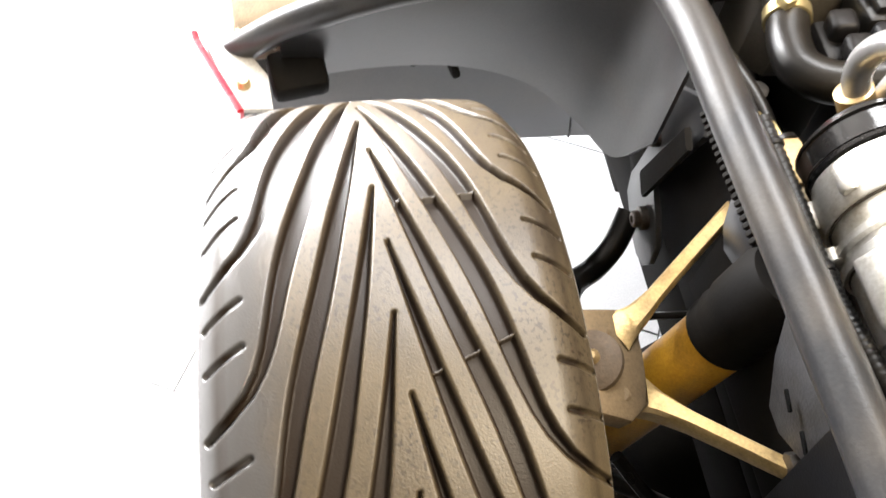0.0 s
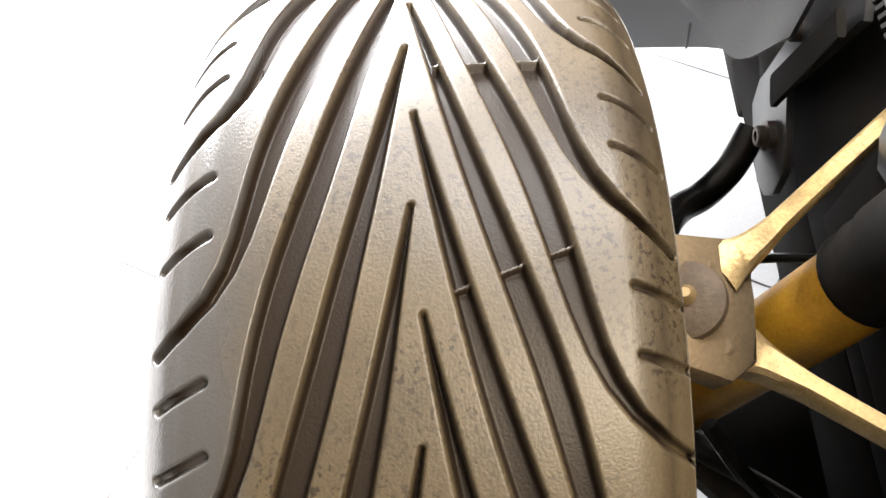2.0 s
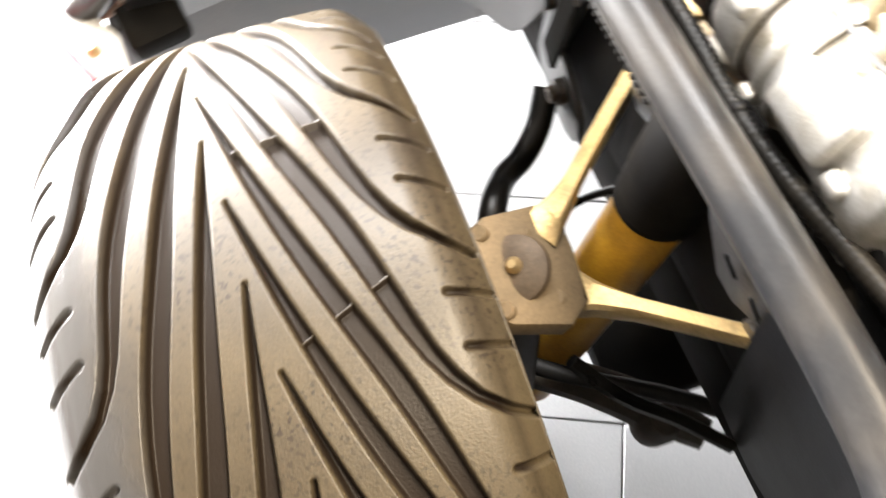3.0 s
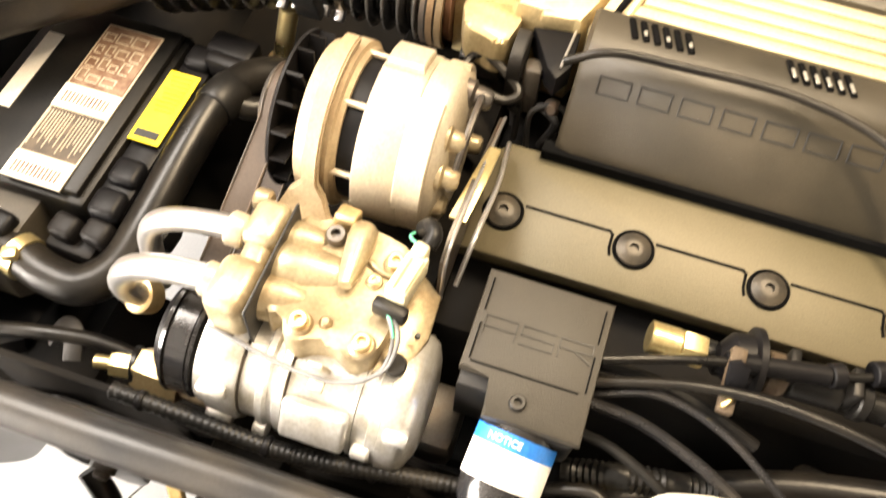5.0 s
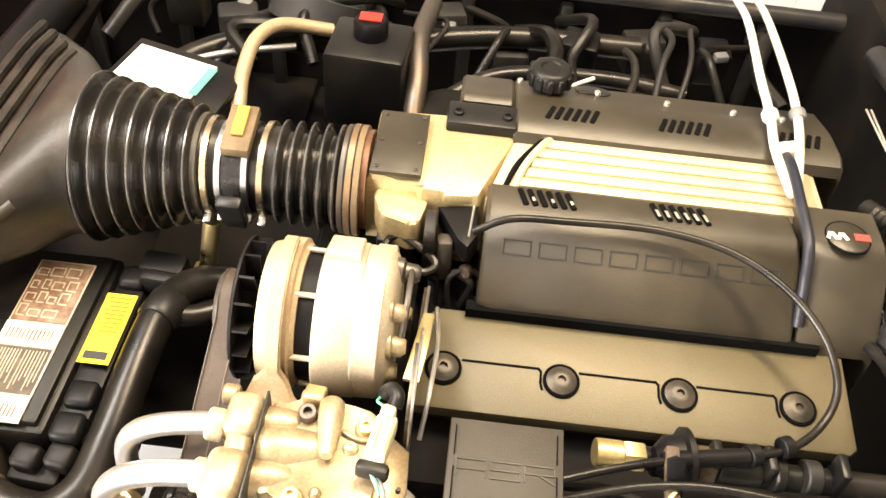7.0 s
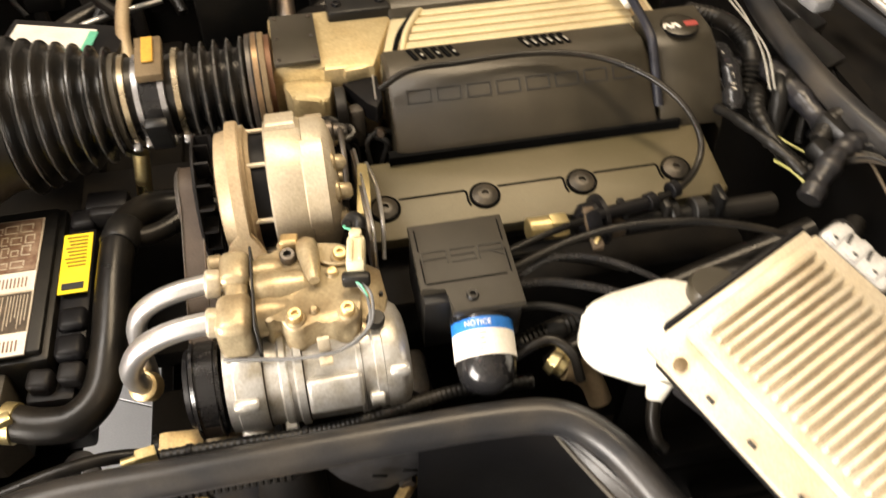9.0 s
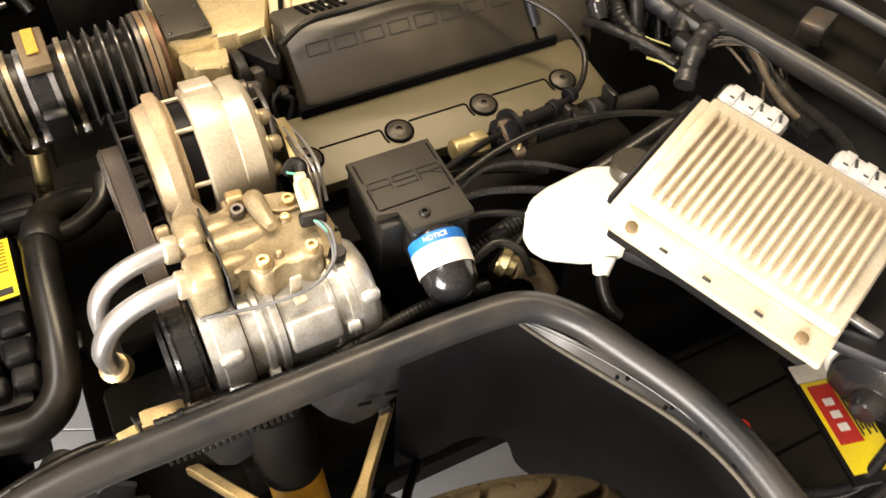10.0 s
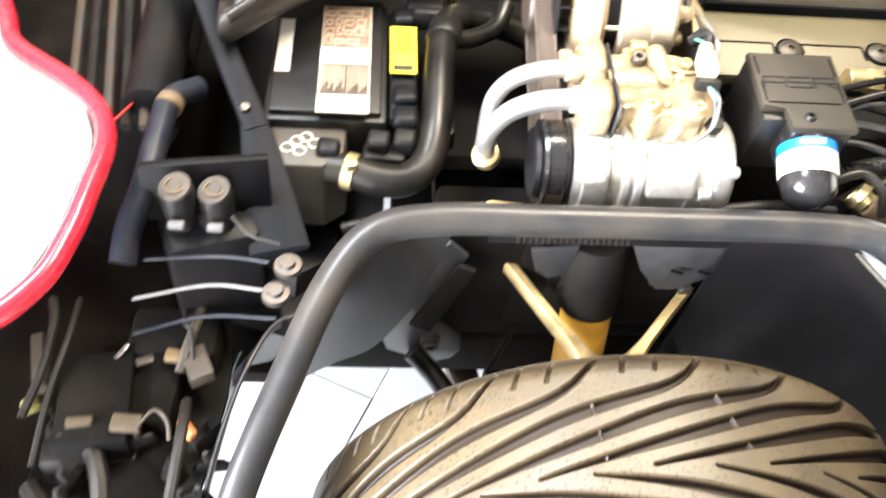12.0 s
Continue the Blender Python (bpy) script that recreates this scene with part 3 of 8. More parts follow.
def tyre_mesh():
    phis = np.concatenate([np.arange(-66, 72, 0.145), np.arange(74, 292, 4.0)])
    ys = np.linspace(-0.118, 0.118, 320)
    g, yy = np.meshgrid(phis, ys, indexing="ij")
    fine = np.abs((g + 180) % 360 - 180) < 73
    r = crown(yy) - np.where(fine, tread_depth(g, yy), 0.0)
    side = np.array(SIDE_R)
    gl = np.repeat(phis[:, None], len(side), 1)
    inner = side[:, 0] - np.array([0.0, 0.0068, 0.0132, 0.0115, 0.0030, 0.0])
    full_y = np.concatenate([-np.repeat(side[None, ::-1, 0], len(phis), 0) * 0.55 - 0.050, yy, np.repeat(inner[None, :], len(phis), 0)], 1)
    full_r = np.concatenate([np.repeat(side[None, ::-1, 1], len(phis), 0), r, np.repeat(side[None, :, 1], len(phis), 0)], 1)
    a = np.radians(phis)[:, None]
    v = np.stack([-np.sin(a) * full_r, full_y, np.cos(a) * full_r], -1).reshape(-1, 3)
    n, m = full_y.shape
    i = np.arange(n)[:, None] * m + np.arange(m - 1)[None]
    j = np.roll(np.arange(n), -1)[:, None] * m + np.arange(m - 1)[None]
    faces = np.stack([i, i + 1, j + 1, j], -1).reshape(-1, 4)
    me = bpy.data.meshes.new("tyre")
    me.from_pydata(v.tolist(), [], faces.tolist())
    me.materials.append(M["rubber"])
    me.polygons.foreach_set("use_smooth", [True] * len(me.polygons))
    me.update()
    return me


wheel = thing("front_wheel", (-0.006, 0.003, 0), "black road wheel with a worn dusty directional tyre on the floor", "wheel")
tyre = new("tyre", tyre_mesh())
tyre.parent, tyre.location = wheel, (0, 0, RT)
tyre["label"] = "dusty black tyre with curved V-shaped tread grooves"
BASE[tyre.name] = Vector((0, 0, 0))
bm = B()
prof = [(0.0, 0.217), (0.04, 0.222), (0.10, 0.205), (0.5, 0.195), (0.9, 0.205), (0.96, 0.222), (1.0, 0.217)]
lathe(bm, (0, -0.112, RT), (0, 0.112, RT), prof, 48, cap=False)
part("rim", bm, "bright", wheel)
bm = B()
lathe(bm, (0, -0.06, RT), (0, 0.0, RT), [(0, 0.05), (0.2, 0.198), (0.4, 0.198), (1, 0.06)], 40)
part("wheel_centre", bm, "bright", wheel)
# ---- wheelhouse, rail seal and suspension ----
RAIL = [(-0.44, -0.14, 0.41), (-0.405, -0.06, 0.49), (-0.375, 0.03, 0.55), (-0.340, 0.11, 0.596), (-0.305, 0.183, 0.636), (-0.265, 0.229, 0.658), (-0.205, 0.243, 0.664),
        (-0.10, 0.244, 0.665), (0.05, 0.245, 0.665), (0.165, 0.245, 0.664), (0.225, 0.236, 0.663), (0.262, 0.205, 0.657), (0.290, 0.150, 0.651), (0.318, 0.080, 0.644), (0.330, 0.0, 0.637), (0.328, -0.10, 0.62), (0.31, -0.2, 0.59)]
bm = B()
tube(bm, RAIL, 0.0160, 20, 8)
wheelhouse = thing("wheelhouse", (0, 0.25, 0.1), "black inner wheelhouse panel with a rubber edge seal", "wheelhouse")
part("edge_seal", bm, "seal", wheelhouse, "satin grey-black rubber seal tube", 60)


def ribbon(bm, top, low, thick, per=6):
    """A curved panel between two lines of points."""
    a, b = curve_points(top, per), curve_points(low, per)
    n = len(a)
    up = [[], []]
    for i in range(n):
        d = (a[min(i + 1, n - 1)] - a[max(i - 1, 0)]).normalized()
        nrm = d.cross(b[i] - a[i]).normalized() * thick
        for s, sh in ((0, Vector()), (1, nrm)):
            up[s].append((bm.verts.new(a[i] + sh), bm.verts.new(a[i].lerp(b[i], 0.5) + sh), bm.verts.new(b[i] + sh)))
    for i in range(n - 1):
        for s in (0, 1):
            for k in (0, 1):
                q = (up[s][i][k], up[s][i + 1][k], up[s][i + 1][k + 1], up[s][i][k + 1])
                bm.faces.new(q)
        for k in (0, 2):
            bm.faces.new((up[0][i][k], up[0][i + 1][k], up[1][i + 1][k], up[1][i][k]))
    for i in (0, n - 1):
        for k in (0, 1):
            bm.faces.new((up[0][i][k], up[0][i][k + 1], up[1][i][k + 1], up[1][i][k]))
    return bm


# rear liner behind the tyre
bm = B()
ribbon(bm, [(0.100, 0.254, 0.652), (0.160, 0.252, 0.652), (0.222, 0.236, 0.650), (0.262, 0.203, 0.644), (0.290, 0.150, 0.638), (0.318, 0.08, 0.631), (0.330, 0.0, 0.624), (0.328, -0.1, 0.607)],
       [(0.098, 0.288, 0.36), (0.150, 0.288, 0.35), (0.205, 0.293, 0.34), (0.258, 0.288, 0.30), (0.300, 0.300, 0.17), (0.365, 0.250, 0.10), (0.43, 0.10, 0.08), (0.45, -0.1, 0.08)], 0.004)
part("rear_liner", bm, "satin", wheelhouse)
# added black block in place of the dim, shaded floor behind the liner
bm = box(B(), (0.34, 0.456, 0.156), (0.52, 0.084, 0.288), bevel=0.010)
part("floor_screen", bm, "bottom", wheelhouse, "added black block that hides the bright floor behind the liner")
# front liner ahead of the tyre, in two tiers
bm = B()
ribbon(bm, [(-0.40, -0.07, 0.476), (-0.372, 0.03, 0.536), (-0.338, 0.11, 0.582), (-0.303, 0.181, 0.622), (-0.264, 0.229, 0.645), (-0.225, 0.246, 0.652), (-0.185, 0.250, 0.652)],
       [(-0.43, -0.07, 0.385), (-0.42, 0.03, 0.408), (-0.398, 0.12, 0.424), (-0.362, 0.188, 0.428), (-0.310, 0.228, 0.424), (-0.262, 0.252, 0.425), (-0.215, 0.262, 0.50)], 0.004, 8)
part("front_liner", bm, "liner", wheelhouse)
bm = B()
ribbon(bm, [(-0.436, -0.13, 0.385), (-0.440, -0.05, 0.388), (-0.434, 0.03, 0.408), (-0.420, 0.12, 0.426), (-0.402, 0.205, 0.436), (-0.372, 0.272, 0.44), (-0.325, 0.285, 0.45)],
       [(-0.47, -0.13, 0.20), (-0.472, -0.05, 0.20), (-0.470, 0.03, 0.205), (-0.468, 0.12, 0.212), (-0.465, 0.24, 0.215), (-0.450, 0.33, 0.225), (-0.40, 0.345, 0.24)], 0.004, 8)
part("lower_front_liner", bm, "liner", wheelhouse)
bm = tube(B(), [(-0.436, 0.03, 0.410), (-0.424, 0.12, 0.428), (-0.404, 0.205, 0.438), (-0.374, 0.271, 0.442), (-0.325, 0.284, 0.452)], 0.0026, 10, 8)
part("tier_edge", bm, "liner", wheelhouse)
for pts in ([(-0.416, 0.255, 0.405), (-0.436, 0.270, 0.325), (-0.448, 0.284, 0.232)], [(-0.438, 0.030, 0.400), (-0.448, 0.026, 0.340), (-0.456, 0.024, 0.280)]):
    bm = tube(B(), pts, 0.0016, 8, 6)
    part("liner_seam", bm, "seal", wheelhouse)
bm = B()
box(bm, (0.0, 0.262, 0.634), (0.30, 0.006, 0.045), bevel=0.002)
part("inner_flange", bm, "satin", wheelhouse)

LIP_LINE = [(0.219, 0.249, 0.634), (0.236, 0.208, 0.633), (0.263, 0.150, 0.633), (0.287, 0.100, 0.632), (0.300, 0.066, 0.631), (0.309, 0.030, 0.629), (0.312, -0.010, 0.626), (0.310, -0.06, 0.616)]
SEAL_FOOT = [(0.220, 0.247, 0.640), (0.246, 0.205, 0.645), (0.276, 0.155, 0.642), (0.299, 0.108, 0.638), (0.313, 0.070, 0.635), (0.322, 0.030, 0.632), (0.324, -0.010, 0.629), (0.322, -0.06, 0.620)]
bm = ribbon(B(), SEAL_FOOT, LIP_LINE, 0.002, 6)
ledge = part("ledge", bm, "seal", wheelhouse, "flat dark grey ledge beside the seal")
bm = tube(B(), LIP_LINE, 0.0026, 10, 8)
part("liner_lip", bm, "dusty_edge", wheelhouse, "dusty tan worn lip")
bm = tube(B(), [(x - 0.006, y - 0.004, z + 0.004) for x, y, z in SEAL_FOOT], 0.0011, 6, 8)
part("seal_bead", bm, "seal", wheelhouse, "thin bright edge bead")
for k in range(5):
    a, b = Vector(LIP_LINE[2 + k]), Vector(SEAL_FOOT[2 + k])
    for f in (0.30, 0.55):
        c = a.lerp(b, f) + (Vector(LIP_LINE[3 + k if k < 5 else 7]) - a) * (f * 0.6)
        bm = lathe(B(), c + Vector((0, 0, -0.001)), c + Vector((0, 0, 0.0032)), [(0, 0.0019), (0.8, 0.0019), (1, 0.0012)], 8)
        part("ledge_hole", bm, "void", ledge)
# ribbed fixing strip under the seal
bm = B()
box(bm, (0, 0, 0), (0.0042, 0.004, 0.009), (-30, 0, 0), 0.0008, 1)
rib_mesh = finish(bm, "clip_rib", "bottom")
for k in range(19):
    ob = new("clip_rib", rib_mesh)
    ob.parent = wheelhouse
    ob.location = (-0.125 + k * 0.0060, 0.2375 - 0.25, 0.6455 - 0.1)
bm = B()
slab(bm, [(0.0, 0.0), (0.055, 0.0), (0.105, 0.0), (0.118, -0.03), (0.10, -0.055), (0.065, -0.078), (0.045, -0.078), (0.02, -0.045)], 0.006, pose(0.005, 0.272, 0.60, 90, 0, 0), 0.001)
part("hanger_plate", bm, "hanger", wheelhouse, "dark grey steel hanger plate with slots")
for x in (0.062, 0.092):
    bm = B()
    box(bm, (x, 0.2655, 0.563), (0.016, 0.0016, 0.005), (0, 20, 0), 0.0007, 1)
    part("plate_slot", bm, "void", wheelhouse)
bm = B()
slab(bm, [(-0.10, 0.585), (-0.05, 0.59), (-0.055, 0.545), (-0.075, 0.538), (-0.09, 0.55)], 0.005, pose(0, 0.272, 0, 90, 0, 0), 0.001)
part("hanger_plate", bm, "liner", wheelhouse)

# inner frame bracket ahead of the suspension
fr = thing("frame_bracket", (-0.22, 0.28, 0.3), "dark grey painted steel frame bracket with bolts", "bracket")
bm = B()
slab(bm, [(-0.250, 0.545), (-0.185, 0.590), (-0.164, 0.568), (-0.208, 0.450), (-0.182, 0.437), (-0.158, 0.412), (-0.156, 0.385), (-0.166, 0.367), (-0.184, 0.360), (-0.204, 0.364), (-0.246, 0.386), (-0.252, 0.41), (-0.234, 0.481)], 0.006, pose(0, 0.274, 0, 90, 0, 0), 0.002)
part("plate", bm, "grey_paint", fr)
bm = B()
slab(bm, [(-0.345, 0.455), (-0.30, 0.505), (-0.235, 0.545), (-0.215, 0.47), (-0.225, 0.39), (-0.262, 0.388), (-0.30, 0.41), (-0.335, 0.43)], 0.004, pose(0, 0.283, 0, 90, 0, 0), 0.001)
part("web_plate", bm, "bottom", fr)
bm = beam(B(), [(-0.209, 0.266, 0.448), (-0.188, 0.264, 0.505), (-0.166, 0.262, 0.566)], [0.006, 0.006], [0.026, 0.024, 0.020])
part("flange", bm, "bottom", fr)
# added black sheet that stands for the dark recess behind the bracket
bm = B()
slab(bm, [(-0.225, 0.40), (-0.05, 0.40), (-0.05, 0.61), (-0.26, 0.61), (-0.24, 0.50)], 0.006, pose(0, 0.290, 0, 90, 0, 0), 0.001)
part("recess_shade_sheet", bm, "bottom", fr)
bm = lathe(B(), (-0.194, 0.276, 0.411), (-0.194, 0.260, 0.411), [(0, 0.012), (0.55, 0.012), (0.6, 0.0085), (0.9, 0.0085), (1, 0.007), (1, 0.004), (0.7, 0.004)], 20)
part("bolt", bm, "steel", fr)
bm = lathe(B(), (-0.228, 0.276, 0.492), (-0.228, 0.265, 0.492), [(0, 0.008), (0.8, 0.008), (1, 0.006)], 16)
part("bolt", bm, "steel", fr)
rail = thing("frame_rail", (0.10, 0.335, 0.29), "black undersealed steel chassis rail with a shock tower", "chassis")
bm = B()
box(bm, (0.10, 0.345, 0.335), (0.95, 0.09, 0.09), bevel=0.012)
part("box_section", bm, "bottom", rail)
bm = B()
box(bm, (0.10, 0.332, 0.405), (0.95, 0.07, 0.046), bevel=0.012)
part("upper_section", bm, "bottom", rail)
bm = B()
box(bm, (-0.03, 0.32, 0.15), (0.13, 0.13, 0.03), bevel=0.006)
part("lower_mount", bm, "bottom", rail)
for x in (-0.085, 0.125):
    bm = B()
    slab(bm, [(0.0, 0.0), (0.05, 0.0), (0.035, 0.16), (0.010, 0.18)], 0.012, pose(x - 0.025, 0.288, 0.425, 90, 0, 0), 0.003)
    part("gusset", bm, "bottom", rail)
bm = B()
box(bm, (0.02, 0.305, 0.50), (0.20, 0.04, 0.16), bevel=0.02)
part("shock_tower", bm, "bottom", rail)
for x in (-0.05, -0.01, 0.05, 0.09):
    bm = B()
    hexnut(bm, (x, 0.286, 0.545 - abs(x - 0.02) * 0.5), (x, 0.277, 0.545 - abs(x - 0.02) * 0.5), 0.009)
    part("bolt", bm, "steel", rail)

# upper control arm
arm = thing("upper_wishbone", (0.0, 0.2, 0.45), "gold forged upper wishbone with worn plating", "wishbone")


bm = beam(B(), [(-0.030, 0.180, 0.497), (-0.045, 0.205, 0.502), (-0.072, 0.238, 0.512), (-0.125, 0.305, 0.537)], [0.036, 0.020, 0.013, 0.012, 0.012], [0.016, 0.020, 0.020, 0.018, 0.016])
part("front_leg", bm, "gold", arm)
bm = beam(B(), [(0.012, 0.188, 0.478), (0.030, 0.212, 0.480), (0.058, 0.245, 0.488), (0.112, 0.305, 0.507)], [0.036, 0.020, 0.013, 0.012, 0.012], [0.016, 0.020, 0.020, 0.018, 0.016])
part("rear_leg", bm, "gold", arm)
bm = B()
slab(bm, [(-0.046, 0.030), (-0.030, 0.046), (-0.010, 0.040), (0.012, 0.040), (0.030, 0.046), (0.046, 0.028), (0.040, -0.015), (0.022, -0.042), (0, -0.050), (-0.022, -0.042), (-0.040, -0.015)], 0.020, pose(-0.006, 0.158, 0.510, -20, 6, -6), 0.004)
part("ball_joint_plate", bm, "gold_dull", arm, "dull brown-gold ball joint plate")
bm = B()
lathe(bm, (-0.006, 0.156, 0.505), (-0.005, 0.152, 0.514), [(0, 0.025), (0.5, 0.024), (0.8, 0.019), (1, 0.012)], 28)
part("ball_joint", bm, "joint", arm, "brown worn ball joint cap")
bm = B()
lathe(bm, (-0.006, 0.156, 0.511), (-0.005, 0.152, 0.521), [(0, 0.006), (0.6, 0.006), (1, 0.003)], 12)
part("grease_nipple", bm, "brass", arm)
for x, y, z in ((-0.030, 0.172, 0.505), (0.020, 0.178, 0.497), (-0.034, 0.142, 0.520), (0.022, 0.140, 0.513)):
    bm = B()
    lathe(bm, (x, y, z - 0.006), (x, y - 0.003, z + 0.002), [(0, 0.0065), (0.8, 0.0065), (1, 0.005)], 16)
    part("rivet", bm, "gold_dull", arm)

# shock absorber
shock = thing("shock_absorber", (-0.02, 0.20, 0.2), "yellow painted shock absorber with a black bump stop", "shock absorber")
bm = B()
lathe(bm, (-0.022, 0.175, 0.20), (-0.022, 0.272, 0.508), [(0, 0.027), (0.02, 0.029), (0.97, 0.029), (1, 0.026)], 36)
part("body", bm, "yellow", shock)
bm = B()
lathe(bm, (-0.022, 0.267, 0.494), (-0.024, 0.292, 0.580), [(0, 0.030), (0.03, 0.032), (0.10, 0.0325), (0.16, 0.0305), (0.24, 0.033), (0.33, 0.031), (0.42, 0.034), (0.9, 0.034), (1, 0.03)], 28)
part("dust_boot", bm, "bottom", shock)

# steering knuckle, hoses and links under the arm
kn = thing("steering_knuckle", (0.0, 0.14, 0.2), "dark cast steering knuckle and brake behind the wheel", "knuckle")
bm = B()
tube(bm, [(0.0, 0.15, 0.20), (0.0, 0.152, 0.32), (-0.003, 0.155, 0.42), (-0.005, 0.156, 0.495)], 0.02, 12, 5)
part("upright", bm, "dusty", kn)
bm = B()
lathe(bm, (0.0, 0.098, RT), (0.0, 0.120, RT), [(0, 0.155), (0.05, 0.16), (0.95, 0.16), (1, 0.155)], 48)
part("brake_disc", bm, "steel", kn)
bm = B()
tube(bm, [(-0.01, 0.16, 0.30), (0.02, 0.20, 0.30), (0.06, 0.27, 0.29), (0.11, 0.34, 0.28)], 0.008, 10, 5)
part("tie_rod", bm, "dusty", kn)
bm = B()
tube(bm, [(-0.215, 0.268, 0.392), (-0.190, 0.25, 0.372), (-0.170, 0.226, 0.362), (-0.150, 0.20, 0.372), (-0.115, 0.178, 0.388), (-0.06, 0.15, 0.36)], 0.0125, 12, 8)
single("brake_hose", bm, "hose", "curved black rubber brake hose", "hose")
for n, pts, r in (("brake_line", [(0.045, 0.18, 0.43), (0.075, 0.21, 0.40), (0.10, 0.25, 0.37), (0.13, 0.285, 0.35)], 0.006), ("sensor_wire", [(-0.09, 0.30, 0.40), (-0.12, 0.25, 0.33), (-0.06, 0.18, 0.30), (0.0, 0.16, 0.28)], 0.004)):
    bm = tube(B(), pts, r, 8, 6)
    single(n, bm, "hose", "thin black " + n.replace("_", " ") + " beside the suspension", n.split("_")[1])
lower = thing("lower_wishbone", (0.02, 0.25, 0.18), "dark dusty lower wishbone beside the wheel", "wishbone")
bm = beam(B(), [(0.0, 0.13, 0.19), (-0.06, 0.2, 0.20), (-0.11, 0.28, 0.21), (-0.14, 0.36, 0.22)], [0.07, 0.04, 0.035, 0.04], [0.03, 0.025])
part("front_leg", bm, "arm_cast", lower)
bm = lathe(B(), (0.068, 0.262, 0.222), (0.078, 0.268, 0.270), [(0, 0.016), (0.2, 0.022), (0.7, 0.021), (1, 0.014)], 18)
part("link_joint", bm, "arm_cast", lower)
bm = beam(B(), [(-0.02, 0.160, 0.262), (0.02, 0.215, 0.262), (0.058, 0.262, 0.250), (0.10, 0.30, 0.25)], [0.030, 0.034, 0.040, 0.026], [0.024, 0.022])
part("steering_arm", bm, "arm_cast", lower)


# ---- engine ----
def bolt(name, a, b, r, parent, mat="brass", hole=True):
    """A socket-head bolt."""
    bm = B()
    prof = [(0, r), (0.85, r), (1, r * 0.85)]
    if hole:
        prof += [(1.0, r * 0.5), (0.5, r * 0.45)]
    lathe(bm, a, b, prof, 16)
    return part(name, bm, mat, parent)


def blob(pts, per=6):
    """A rounded closed outline through points."""
    p = [Vector((x, y, 0)) for x, y in pts]
    n = len(p)
    out = []
    for i in range(n):
        a, b, c, d = p[i - 1], p[i], p[(i + 1) % n], p[(i + 2) % n]
        for k in range(per):
            t = k / per
            v = 0.5 * ((2 * b) + (c - a) * t + (2 * a - 5 * b + 4 * c - d) * t * t + (3 * b - a - 3 * c + d) * t ** 3)
            out.append((v.x, v.y))
    return out


# air-conditioning compressor
ac = thing("compressor", (0.02, 0.335, 0.55), "cast aluminium air-conditioning compressor with stained top", "compressor")


def turned(name, x0, x1, prof, mat="bright", seg=52):
    bm = lathe(B(), (x0, 0.348, 0.640), (x1, 0.348, 0.640), prof, seg)
    return part(name, bm, mat, ac)


turned("front_housing", -0.066, -0.030, [(0, 0.040), (0.03, 0.047), (0.26, 0.0475), (0.30, 0.0505), (0.92, 0.0515), (1, 0.050)])
turned("front_barrel", -0.0295, 0.006, [(0, 0.0462), (0.38, 0.0462), (0.44, 0.0500), (0.58, 0.0500), (0.64, 0.0470), (0.76, 0.0470), (0.82, 0.0505), (1, 0.0505)])
turned("middle_barrel", 0.0065, 0.060, [(0, 0.0470), (0.90, 0.0470), (0.93, 0.0500), (1, 0.0500)])
turned("rear_barrel", 0.0605, 0.080, [(0, 0.0490), (0.55, 0.0490), (0.60, 0.0525), (1, 0.0525)])
turned("rear_cap", 0.0805, 0.106, [(0, 0.0545), (0.50, 0.0545), (0.75, 0.0500), (0.92, 0.0400), (1, 0.0300)])
for x in (-0.0298, 0.0062, 0.0602, 0.0802):
    turned("seam", x - 0.0010, x + 0.0012, [(0, 0.0478), (1, 0.0478)], "arm_cast", 40)
# raised pad on the barrel with an inset plate
bm = box(B(), (0.033, 0.3015, 0.664), (0.050, 0.012, 0.034), (-28, 0, 0), 0.004, 3)
part("casting_pad", bm, "bright", ac)
bm = box(B(), (0.033, 0.2960, 0.6560), (0.044, 0.005, 0.012), (-28, 0, 0), 0.002)
part("rating_plate", bm, "cast_pale", ac)
for x, a, l in ((-0.047, 152, 0.022), (-0.047, 205, 0.022), (-0.012, 200, 0.012), (0.070, 168, 0.014), (0.093, 140, 0.018), (0.093, 200, 0.018)):
    c, sn = math.cos(radians(a)), math.sin(radians(a))
    bm = lathe(B(), (x - l / 2, 0.348 + c * 0.0515, 0.640 + sn * 0.0515), (x + l / 2, 0.348 + c * 0.0515, 0.640 + sn * 0.0515), [(0, 0.005), (0.12, 0.0068), (0.88, 0.0068), (1, 0.005)], 14)
    part("casting_lug", bm, "bright", ac)
# cylinder head: lobed lower half, raised upper half, side plate
HEAD = [(-0.026, 0.432), (-0.024, 0.366), (-0.018, 0.351), (-0.008, 0.356), (-0.003, 0.342), (0.008, 0.337), (0.018, 0.342), (0.034, 0.345), (0.048, 0.338), (0.060, 0.343), (0.066, 0.356), (0.068, 0.384), (0.070, 0.425), (0.050, 0.436), (0.022, 0.440), (0.000, 0.436)]
bm = slab(B(), blob(HEAD, 4), 0.034, pose(0, 0, 0.717), 0.0045)
part("head", bm, "cast", ac)
bm = slab(B(), blob([(0.03 + (x - 0.03) * 1.03, 0.39 + (y - 0.39) * 1.03) for x, y in HEAD], 4), 0.0025, pose(0, 0, 0.6825))
part("gasket", bm, "arm_cast", ac)
bm = slab(B(), blob([(0.03 + (x - 0.03) * 0.98, 0.39 + (y - 0.39) * 0.97) for x, y in HEAD], 4), 0.030, pose(0, 0, 0.6795))
part("head_base", bm, "bright", ac)
